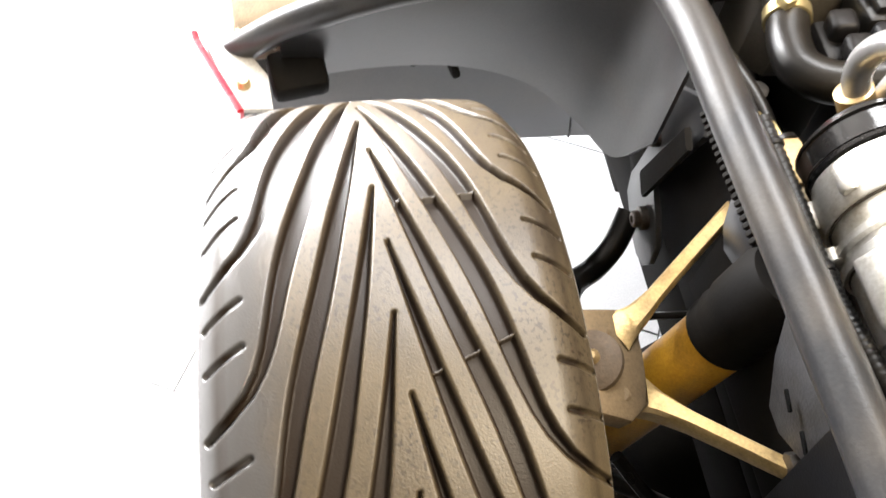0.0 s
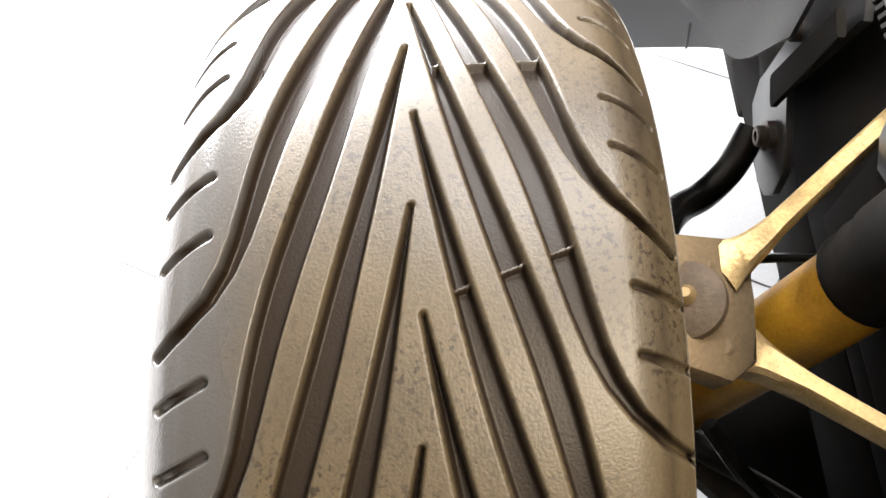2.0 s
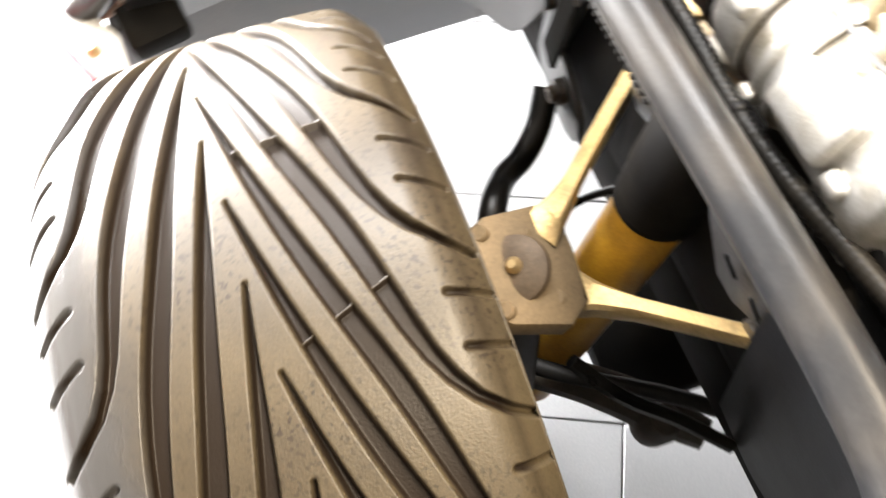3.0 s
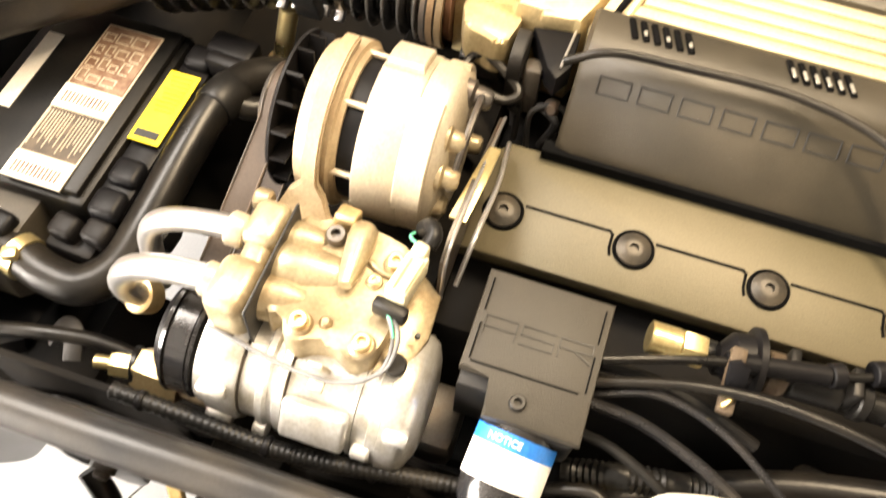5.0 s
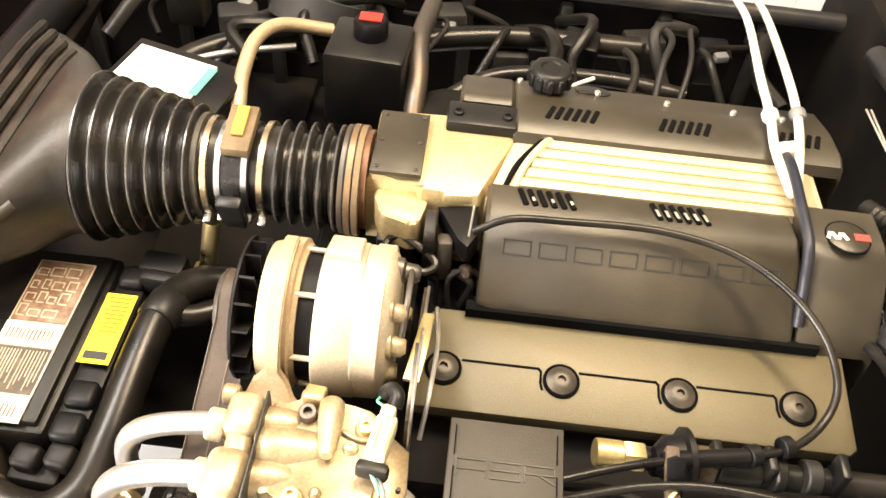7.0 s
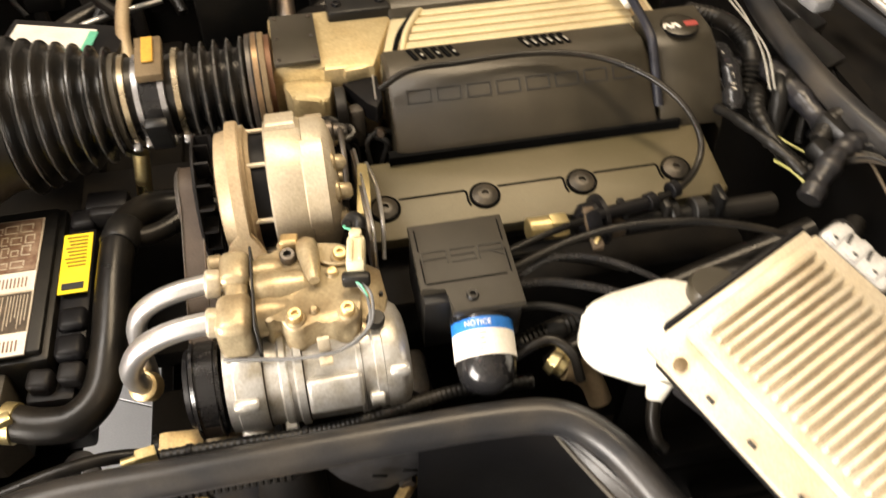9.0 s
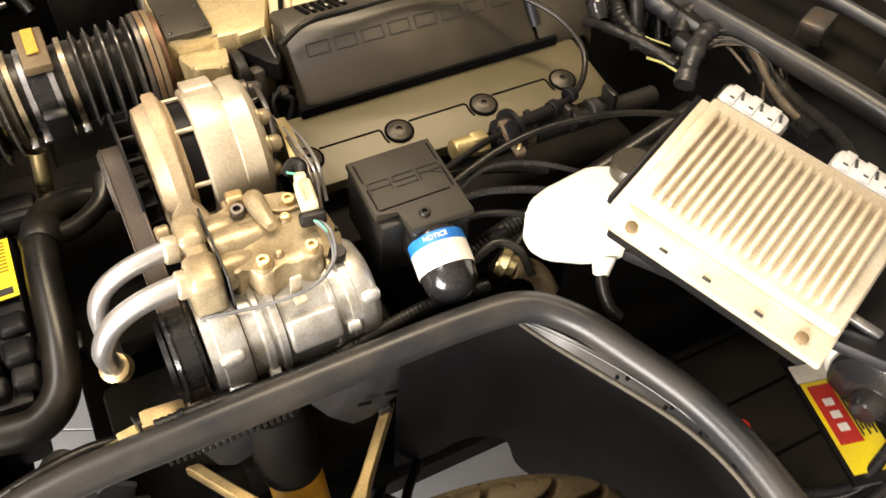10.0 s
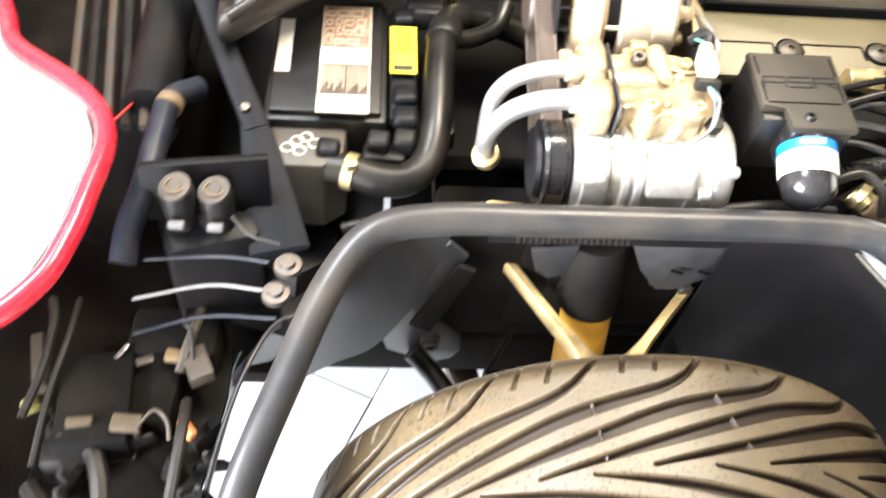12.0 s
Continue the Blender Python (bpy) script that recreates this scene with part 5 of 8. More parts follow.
for s, w in ((0.35, 0.020), (0.41, 0.016), (0.47, 0.018), (0.53, 0.012)):
    bm = B()
    box(bm, (0, 0, 0), (w, 0.0012, 0.0004))
    xform(bm, bm.verts, on_motor(s, -6, 0.0292))
    part("label_line", bm, "brown_label", asr)

# cam cover
CT = pose(0, 0.525, 0.664, 10, 0, 0)
cc = thing("cam_cover", (0.28, 0.525, 0.6), "dark bronze-grey painted cam cover with four sunken bolts", "engine cover")
bm = B()
slab(bm, [(0.085, -0.041), (0.492, -0.041), (0.500, -0.034), (0.500, 0.060), (0.492, 0.066), (0.100, 0.066), (0.085, 0.05)], 0.016, CT, 0.005)
part("cover", bm, "cam", cc)
bm = B()
slab(bm, [(0.092, -0.034), (0.488, -0.034), (0.488, 0.060), (0.092, 0.060)], 0.09, CT @ pose(0, 0, -0.017), 0.004)
part("head_side", bm, "dusty", cc, "dark side of the cylinder head")
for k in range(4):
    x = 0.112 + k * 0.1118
    # proud black ring: the recess's shade round the bolt, as colour
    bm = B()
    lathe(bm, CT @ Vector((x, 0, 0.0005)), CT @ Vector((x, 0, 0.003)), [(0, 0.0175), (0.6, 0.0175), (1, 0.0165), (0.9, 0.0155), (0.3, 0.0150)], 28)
    part("bolt_recess_shade", bm, "void", cc)
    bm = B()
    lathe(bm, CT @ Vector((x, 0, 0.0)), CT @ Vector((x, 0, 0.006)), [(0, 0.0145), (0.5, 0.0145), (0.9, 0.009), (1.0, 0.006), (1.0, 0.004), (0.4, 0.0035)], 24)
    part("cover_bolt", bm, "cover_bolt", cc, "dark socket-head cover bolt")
    # guide line from bolt to bolt: a raised strip, black for the groove's shade
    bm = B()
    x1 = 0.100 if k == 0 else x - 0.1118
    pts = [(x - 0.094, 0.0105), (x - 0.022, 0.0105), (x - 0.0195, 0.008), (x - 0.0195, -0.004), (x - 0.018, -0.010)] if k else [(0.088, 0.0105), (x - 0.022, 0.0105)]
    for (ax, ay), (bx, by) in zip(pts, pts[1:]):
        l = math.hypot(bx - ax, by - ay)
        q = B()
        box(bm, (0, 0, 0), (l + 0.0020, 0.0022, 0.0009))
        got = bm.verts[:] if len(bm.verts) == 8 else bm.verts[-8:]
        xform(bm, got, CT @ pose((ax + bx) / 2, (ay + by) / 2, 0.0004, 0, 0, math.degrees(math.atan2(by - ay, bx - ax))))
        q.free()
    part("guide_line_shade", bm, "void", cc)

# intake plenum with its two covers
pl = thing("intake_plenum", (0.3, 0.73, 0.55), "gold-tinted ribbed aluminium intake plenum between two dark covers", "engine")
bm = B()
slab(bm, [(0.135, 0.690), (0.49, 0.690), (0.49, 0.80), (0.165, 0.80)], 0.08, pose(0, 0, 0.735), 0.004)
part("plenum_body", bm, "plenum", pl)
# bed between the ribs, a darker brown than the ribs
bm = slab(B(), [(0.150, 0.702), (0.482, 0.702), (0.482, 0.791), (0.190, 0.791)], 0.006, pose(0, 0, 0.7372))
part("rib_bed", bm, "tan", pl, "browner metal strip between the ribs")
for k in range(5):
    y = 0.712 + k * 0.0165
    bm = B()
    slab(bm, [(0.168 + k * 0.006, y - 0.0064), (0.453, y - 0.0064), (0.453, y + 0.0064), (0.172 + k * 0.006, y + 0.0064)], 0.008, pose(0, 0, 0.7435), 0.0018)
    part("rib", bm, "plenum", pl)
# near-black tube painted as the shadow line beside the gold bead
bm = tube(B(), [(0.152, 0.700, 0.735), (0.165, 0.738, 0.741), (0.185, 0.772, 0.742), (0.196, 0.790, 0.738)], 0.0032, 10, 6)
part("bead_and_shade", bm, "void", pl)
bm = tube(B(), [(0.162, 0.700, 0.737), (0.174, 0.738, 0.743), (0.192, 0.772, 0.744), (0.203, 0.790, 0.740)], 0.0042, 10, 6)
part("bead_and_shade", bm, "plenum", pl)


def lid(name, pts_y, x0, x1, mat, side):
    """A long cover with a bent section, given by (y, z) places."""
    bm = B()
    n = len(pts_y)
    rings = []
    for x, k in ((x0, 0.0), (x0 + 0.004, 1), (x1 - 0.004, 1), (x1, 0.0)):
        rings.append([bm.verts.new((x + (0.012 * side if i in (n - 1,) and x < x0 + 0.1 else 0), y, z - (0.004 if k == 0 else 0))) for i, (y, z) in enumerate(pts_y)])
    low = [[bm.verts.new((v.co.x, v.co.y, 0.60)) for v in r] for r in (rings[0], rings[-1])]
    for a, b in zip(rings, rings[1:]):
        for k in range(n - 1):
            bm.faces.new((a[k], a[k + 1], b[k + 1], b[k]))
    for r, l in ((rings[0], low[0]), (rings[-1], low[1])):
        for k in range(n - 1):
            bm.faces.new((r[k], r[k + 1], l[k + 1], l[k]))
    es = [e for e in bm.edges if len(e.link_faces) == 2 and e.calc_face_angle(0) > 0.35]
    bmesh.ops.bevel(bm, geom=es, offset=0.006, segments=3, affect="EDGES", profile=0.5)
    return part(name, bm, mat, pl)


LEFT = [(0.706, 0.734), (0.700, 0.746), (0.662, 0.752), (0.640, 0.742), (0.590, 0.693), (0.586, 0.685)]
lid("left_cover", LEFT, 0.137, 0.445, "cover", 1)
lid("rear_cover", [(0.724, 0.68), (0.719, 0.745), (0.708, 0.756), (0.662, 0.757), (0.640, 0.747), (0.590, 0.694), (0.584, 0.675)], 0.450, 0.528, "cover", 0)
lid("right_cover", [(0.782, 0.736), (0.786, 0.748), (0.80, 0.754), (0.838, 0.750), (0.850, 0.748), (0.900, 0.734), (0.916, 0.712), (0.920, 0.66)], 0.160, 0.518, "cover", 0)
lid("right_cover_end", [(0.830, 0.725), (0.833, 0.746), (0.840, 0.7495), (0.850, 0.7475), (0.900, 0.734), (0.916, 0.712), (0.920, 0.66)], 0.098, 0.1595, "cover", 0)
# solid black strip in place of the shadow between left cover and cam cover
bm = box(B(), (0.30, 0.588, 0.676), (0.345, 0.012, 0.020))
part("cover_shade_strip", bm, "void", pl, "black strip painted as the shade under the cover")
# vents in the covers: raised black bars carry the shade inside the slots
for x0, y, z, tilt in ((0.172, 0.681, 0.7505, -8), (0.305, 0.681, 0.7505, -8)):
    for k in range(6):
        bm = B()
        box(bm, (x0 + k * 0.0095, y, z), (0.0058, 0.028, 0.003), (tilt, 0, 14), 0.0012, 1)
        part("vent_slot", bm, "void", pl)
        if x0 > 0.2 or k % 2:
            bm = B()
            box(bm, (x0 + k * 0.0095 + 0.001, y - 0.004, z + 0.0012), (0.0038, 0.012 if x0 > 0.2 else 0.007, 0.0022), (tilt, 0, 14), 0.0006, 1)
            part("slot_glint", bm, "slot", pl, "pale metal showing through the vent")
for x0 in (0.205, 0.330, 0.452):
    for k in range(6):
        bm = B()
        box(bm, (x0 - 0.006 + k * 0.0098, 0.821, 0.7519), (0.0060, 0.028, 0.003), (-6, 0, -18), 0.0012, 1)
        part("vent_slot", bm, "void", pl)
# raised maker's mark on the left cover, as plain bars
FACE = Matrix.Translation((0, 0.640, 0.742)) @ pose(0, 0, 0, math.degrees(math.atan2(0.049, 0.050)), 0, 0)
for k in range(8):
    x = 0.170 + k * 0.0345
    bm = B()
    for dx, dy, sx, sy in ((0, 0.0072, 0.0275, 0.0010), (0, -0.0072, 0.0275, 0.0010), (-0.0132, 0, 0.0010, 0.0134), (0.0132, 0, 0.0010, 0.0134)):
        q = B()
        box(q, (0, 0, 0), (sx, sy, 0.0009))
        xform(q, q.verts, FACE @ pose(x + dx, -0.016 + dy, 0.0006))
        tmp = bpy.data.meshes.new("tmp")
        q.to_mesh(tmp)
        q.free()
        bm.from_mesh(tmp)
        bpy.data.meshes.remove(tmp)
    part("raised_bar", bm, "ink", pl)
# round badge on the rear cover
bm = lathe(B(), (0.490, 0.668, 0.7545), (0.490, 0.668, 0.7585), [(0, 0.021), (0.8, 0.021), (1, 0.020)], 36)
badge = part("badge", bm, "cover", pl, "round badge with a white and a red mark")
bm = lathe(B(), (0.490, 0.668, 0.7550), (0.490, 0.668, 0.7580), [(0, 0.0222), (1, 0.0222), (1, 0.0208), (0, 0.0208)], 36, cap=False)
part("badge_rim", bm, "void", badge)
for k in range(4):
    bm = box(B(), (0.471 + k * 0.0052, 0.667, 0.7590), (0.0034, 0.0095, 0.001), (0, 0, 24 if k % 2 else -24))
    part("badge_mark", bm, "white_label", badge)
bm = box(B(), (0.504, 0.668, 0.7590), (0.015, 0.009, 0.001), (0, 0, 0))
part("badge_mark", bm, "badge_red", badge)

bm = tube(B(), [(0.449, 0.800, 0.752), (0.449, 0.760, 0.766), (0.448, 0.700, 0.765), (0.448, 0.655, 0.760), (0.448, 0.635, 0.746), (0.448, 0.596, 0.700)], 0.0055, 12, 8)
single("vacuum_pipe", bm, "blue_hose", "dark blue-black vacuum pipe in the seam of the covers", "hose")
# throttle body
tb = thing("throttle_unit", (0.06, 0.73, 0.6), "gold-tinted cast throttle body with a black cover plate", "throttle body")
bm = B()
slab(bm, [(0.012, 0.700), (0.064, 0.698), (0.070, 0.690), (0.128, 0.688), (0.165, 0.79), (0.15, 0.82), (0.012, 0.812)], 0.10, pose(0, 0, 0.738), 0.006)
part("casting", bm, "gold_cast", tb)
bm = B()
box(bm, (0.0415, 0.748, 0.7445), (0.053, 0.100, 0.006), bevel=0.001)
part("cover_plate", bm, "cover", tb, "black rectangular cover plate with screws")
for x in (0.021, 0.062):
    for y in (0.705, 0.748, 0.791):
        bolt("screw", (x, y, 0.747), (x, y, 0.7492), 0.0024, tb, "steel")
bm = slab(B(), blob([(0.024, 0.702), (0.028, 0.674), (0.034, 0.662), (0.050, 0.656), (0.064, 0.652), (0.072, 0.660), (0.073, 0.702)], 5), 0.036, pose(0, 0, 0.722, 0, 0, 0), 0.006)
part("lower_casting", bm, "gold_cast", tb)
bm = box(B(), (0.048, 0.672, 0.674), (0.040, 0.020, 0.030), (12, 0, 0), 0.005)
part("shaft_housing", bm, "dusty", tb)
bm = slab(B(), blob([(-0.020, 0.030), (0.014, 0.034), (0.022, 0.012), (0.012, -0.032), (-0.008, -0.036), (-0.020, -0.008)], 5), 0.012, Matrix(((0, 0, 1, 0.090), (1, 0, 0, 0.660), (0, 1, 0, 0.690), (0, 0, 0, 1))), 0.003)
part("throttle_lever", bm, "dusty", tb, "dark brown throttle lever")
bm = box(B(), (0.100, 0.647, 0.686), (0.017, 0.020, 0.050), (-8, 0, 6), 0.005)
part("solenoid", bm, "arm_cast", tb, "worn brown small solenoid")
bm = slab(B(), [(0.089, 0.683), (0.130, 0.691), (0.131, 0.648), (0.122, 0.630), (0.112, 0.640)], 0.022, pose(0, 0, 0.722), 0.002)
bracket = part("cable_bracket", bm, "satin", tb, "black folded cable bracket")
bm = rod(B(), (0.1255, 0.689, 0.7235), (0.1225, 0.642, 0.7235), 0.0013, seg=8)
part("worn_edge", bm, "pipe", bracket)
bm = box(B(), (0.108, 0.696, 0.729), (0.034, 0.020, 0.016), (0, 0, 8), 0.005)
part("corner_lug", bm, "gold_cast", tb)
bm = tube(B(), [(0.036, 0.640, 0.688), (0.044, 0.658, 0.694), (0.060, 0.656, 0.698), (0.092, 0.632, 0.694), (0.084, 0.620, 0.690), (0.062, 0.622, 0.692), (0.040, 0.630, 0.690), (0.036, 0.640, 0.688)], 0.0042, 8, 8)
part("hose_loop", bm, "hose", tb, "black looped vacuum hose")
bm = lathe(B(), (0.124, 0.640, 0.676), (0.124, 0.628, 0.684), [(0, 0.008), (0.6, 0.008), (1, 0.004)], 14)
part("lever_stop", bm, "steel", tb)
bm = lathe(B(), (0.012, 0.735, 0.700), (-0.012, 0.735, 0.700), [(0, 0.054), (1, 0.054)], 40)
part("inlet_ring", bm, "copper", tb, "dark bronze inlet ring")
bm = B()
box(bm, (0.125, 0.806, 0.738), (0.078, 0.040, 0.026), bevel=0.004)
sens = thing("throttle_sensor", (0.125, 0.806, 0.70), "black plastic throttle sensor with two screws", "sensor")
part("body", bm, "plastic", sens)
for x in (0.098, 0.152):
    bolt("screw", (x, 0.803, 0.751), (x, 0.803, 0.755), 0.006, sens, "satin")
# oil filler cap on the far cover
cap = thing("oil_filler", (0.198, 0.885, 0.73), "black fluted plastic oil filler cap on the far cover", "cap")
bm = lathe(B(), (0.198, 0.885, 0.734), (0.198, 0.885, 0.748), [(0, 0.019), (1, 0.019)], 24)
part("neck", bm, "plastic", cap)
bm = lathe(B(), (0.198, 0.885, 0.746), (0.198, 0.885, 0.768), [(0, 0.022), (0.12, 0.0245), (0.75, 0.0245), (0.92, 0.0225), (1, 0.019), (1, 0.013), (0.9, 0.011), (0.9, 0.0)], 32)
part("lid", bm, "plastic", cap)
for k in range(12):
    a = k / 12 * math.tau
    bm = B()
    box(bm, (0.198 + 0.0245 * math.cos(a), 0.885 + 0.0245 * math.sin(a), 0.756), (0.005, 0.0075, 0.017), (0, 0, math.degrees(a)), 0.0015, 1)
    part("grip_rib", bm, "plastic", cap)
for x, y, z in ((0.165, 0.893, 0.737), (0.255, 0.880, 0.741), (0.335, 0.872, 0.743), (0.410, 0.866, 0.745), (0.465, 0.862, 0.746)):
    bolt("cover_bolt", (x, y, z - 0.002), (x, y + 0.001, z + 0.004), 0.0035, pl, "slot")
bm = slab(B(), blob([(0.232, 0.884), (0.262, 0.878), (0.272, 0.890), (0.258, 0.902), (0.236, 0.902)], 5), 0.004, pose(0, 0, 0), 0.001)
bmesh.ops.transform(bm, matrix=Matrix.Translation((0, 0, 0.740)) @ Matrix(((1, 0, 0, 0), (0, 1, 0, 0), (0, -0.28, 1, 0.28 * 0.885), (0, 0, 0, 1))), verts=bm.verts)
part("cover_patch", bm, "gloss", pl, "glossy raised pad")
# throttle cable over the cover
bm = tube(B(), [(0.125, 0.622, 0.752), (0.16, 0.632, 0.765), (0.215, 0.640, 0.762), (0.30, 0.643, 0.761), (0.37, 0.628, 0.758), (0.42, 0.595, 0.750), (0.452, 0.555, 0.735), (0.462, 0.515, 0.715), (0.445, 0.482, 0.702), (0.41, 0.455, 0.700), (0.36, 0.440, 0.702), (0.31, 0.428, 0.708), (0.26, 0.412, 0.712), (0.215, 0.396, 0.712)], 0.0037, 10, 8)
cable = thing("throttle_cable", (0.32, 0.55, 0.7), "thin black throttle cable arched over the engine covers", "cable")
part("sheath", bm, "hose", cable)
bm = rod(B(), (0.30, 0.426, 0.709), (0.375, 0.443, 0.702), 0.0075, seg=14, edge=0.001)
part("adjuster", bm, "satin", cable)
for x, y in ((0.375, 0.443), (0.405, 0.455)):
    bm = rod(B(), (x, y, 0.702), (x + 0.010, y + 0.004, 0.7015), 0.0095, seg=12, edge=0.001)
    part("adjuster_nut", bm, "satin", cable)
bm = B()
slab(bm, [(-0.006, -0.018), (0.006, -0.018), (0.009, 0.012), (0.002, 0.018), (-0.006, 0.016)], 0.004, pose(0.306, 0.405, 0.718, 50, 0, 12), 0.001)
part("cable_bracket", bm, "satin", cable)
bm = tube(B(), [(0.215, 0.384, 0.70), (0.28, 0.396, 0.715), (0.34, 0.398, 0.722), (0.41, 0.389, 0.722), (0.47, 0.372, 0.715), (0.52, 0.355, 0.70)], 0.0038, 10, 8)
single("cruise_cable", bm, "hose", "thin black second control cable", "cable")
bm = tube(B(), [(0.215, 0.378, 0.69), (0.26, 0.386, 0.705), (0.31, 0.372, 0.705), (0.36, 0.34, 0.695), (0.40, 0.31, 0.68)], 0.003, 8, 8)
single("vacuum_line", bm, "gloss", "thin glossy black vacuum line", "hose")

# fuel rail fittings below the cam cover
fu = thing("fuel_rail", (0.36, 0.43, 0.62), "dark fuel rail with a gold fitting and clips", "fuel rail")
bm = rod(B(), (0.30, 0.445, 0.672), (0.53, 0.448, 0.668), 0.012, seg=18, edge=0.002)
part("rail", bm, "plastic", fu)
bm = rod(B(), (0.245, 0.432, 0.700), (0.268, 0.433, 0.698), 0.012, seg=20, edge=0.001)
part("gold_cap", bm, "gilt", fu, "pale gold screw cap")
bm = hexnut(B(), (0.268, 0.433, 0.698), (0.286, 0.434, 0.696), 0.0135)
part("hex_nut", bm, "gilt", fu)
bm = lathe(B(), (0.298, 0.438, 0.690), (0.330, 0.442, 0.690), [(0, 0.010), (0.3, 0.020), (0.7, 0.021), (0.75, 0.027), (0.9, 0.027), (1, 0.02)], 24)
part("regulator", bm, "satin", fu)
for x in (0.352, 0.398, 0.46):
    bm = B()
    box(bm, (x, 0.447, 0.682), (0.008, 0.024, 0.036), bevel=0.002)
    part("injector_clip", bm, "plastic", fu)
bm = rod(B(), (0.355, 0.446, 0.675), (0.395, 0.447, 0.674), 0.0145, seg=18, edge=0.002)
part("sleeve", bm, "plastic", fu)
bm = box(B(), (0.3055, 0.411, 0.7105), (0.0115, 0.050, 0.010), (8, 0, -3), 0.002)
clip = part("cable_clip", bm, "joint", fu, "dull brown clip across the cables")
bm = box(B(), (0.3035, 0.392, 0.7145), (0.004, 0.010, 0.004), (0, 0, -40), 0.001, 1)
part("clip_tab", bm, "gilt", clip)
bm = box(B(), (0.3080, 0.431, 0.7150), (0.007, 0.007, 0.006), (8, 0, 10), 0.0015, 1)
part("clip_lug", bm, "steel", clip)
for x0, x1, r, mat in ((0.288, 0.300, 0.0105, "plastic"), (0.336, 0.352, 0.0165, "joint"), (0.402, 0.412, 0.0165, "plastic"), (0.430, 0.444, 0.0150, "dusty")):
    bm = rod(B(), (x0, 0.445, 0.678), (x1, 0.4455, 0.677), r, seg=18, edge=0.0015)
    part("rail_collar", bm, mat, fu)
for pts, r, mat, lab in (
        ([(0.216, 0.398, 0.700), (0.250, 0.404, 0.690), (0.290, 0.400, 0.682), (0.340, 0.386, 0.672)], 0.0050, "plastic", "thin black cable below the clip"),
        ([(0.216, 0.372, 0.690), (0.255, 0.368, 0.690), (0.300, 0.352, 0.688), (0.345, 0.330, 0.680)], 0.0045, "gloss", "thin glossy black line in the valley"),
        ([(0.216, 0.352, 0.680), (0.240, 0.346, 0.684), (0.275, 0.332, 0.680), (0.300, 0.322, 0.660)], 0.0040, "plastic", "thin black cable in the valley")):
    single("control_cable", tube(B(), pts, r, 8, 6), mat, lab, "cable")
# dark hoses and clutter in the valley beside the control box
for n, pts, r, mat, lab in (
        ("coolant_hose", [(0.25, 0.33, 0.60), (0.31, 0.36, 0.61), (0.38, 0.38, 0.63), (0.46, 0.39, 0.65), (0.55, 0.40, 0.67)], 0.014, "hose", "black rubber coolant hose"),
        ("heater_hose", [(0.40, 0.40, 0.60), (0.44, 0.37, 0.65), (0.50, 0.36, 0.66), (0.56, 0.38, 0.66)], 0.016, "hose", "black rubber heater hose"),
        ("corrugated_loom", [(0.215, 0.335, 0.64), (0.25, 0.338, 0.655), (0.29, 0.345, 0.655), (0.33, 0.352, 0.645)], 0.010, "plastic", "black corrugated wiring sleeve"),
        ("vacuum_hose", [(0.20, 0.31, 0.66), (0.235, 0.315, 0.672), (0.255, 0.30, 0.665), (0.262, 0.285, 0.64)], 0.005, "hose", "thin black vacuum hose"),
        ("wiring_loom", [(0.60, 0.66, 0.66), (0.575, 0.60, 0.695), (0.555, 0.56, 0.70), (0.56, 0.50, 0.69), (0.585, 0.47, 0.685), (0.63, 0.50, 0.69)], 0.009, "plastic", "black corrugated wiring loom by the firewall"),
        ("wiring_loom", [(0.56, 0.78, 0.70), (0.585, 0.72, 0.715), (0.59, 0.66, 0.71), (0.575, 0.62, 0.68)], 0.012, "plastic", "black wiring loom behind the plenum")):
    wave = (lambda s, r=r: r * (1 + 0.10 * math.sin(s * 160))) if "corrug" in n or "loom" in n else None
    bm = tube(B(), pts, r, 12, 16 if wave else 8, radii=wave)
    single(n, bm, mat, lab, "hose" if "hose" in n else "wiring")
# thermostat fitting near the bottle
th = thing("water_outlet", (0.245, 0.30, 0.60), "small gold-coloured cast water outlet with an open end", "fitting")
bm = lathe(B(), (0.252, 0.302, 0.640), (0.240, 0.314, 0.645), [(0, 0.011), (0.4, 0.012), (0.5, 0.016), (1, 0.014), (1, 0.010), (0.5, 0.008)], 20)
part("flange", bm, "gilt", th)
bm = tube(B(), [(0.250, 0.302, 0.640), (0.262, 0.300, 0.636), (0.276, 0.292, 0.626), (0.284, 0.280, 0.606)], 0.012, 14, 6)
part("body", bm, "gold_dull", th)
# dark engine block
blk = thing("engine_block", (0.25, 0.7, 0.2), "dark cast engine block under the covers", "engine block")
bm = B()
box(bm, (0.28, 0.735, 0.40), (0.48, 0.62, 0.44), bevel=0.03)
part("block", bm, "bottom", blk)
bm = B()
box(bm, (0.02, 0.60, 0.50), (0.13, 0.36, 0.30), bevel=0.03)
part("front_cover", bm, "bottom", blk)
bm = B()
box(bm, (0.05, 0.37, 0.555), (0.16, 0.06, 0.05), bevel=0.01)
part("compressor_mount", bm, "steel", blk)


# ---- air intake ----
def bellows(bm, a, b, r0, r1, folds, amp, seg=40):
    """A corrugated rubber sleeve from a to b."""
    prof = []
    n = folds * 8
    for k in range(n + 1):
        s = k / n
        w = math.sin(s * folds * math.tau - math.pi / 2)
        prof.append((s, r0 + (r1 - r0) * s + amp * (w ** 1.6 if w > 0 else -(-w) ** 0.45)))
    return lathe(bm, a, b, prof, seg)


AX = lambda x: Vector((x, 0.735 + 0.02 * min(0, x + 0.15), 0.697 - 0.05 * min(0, x + 0.10) * -0.6))
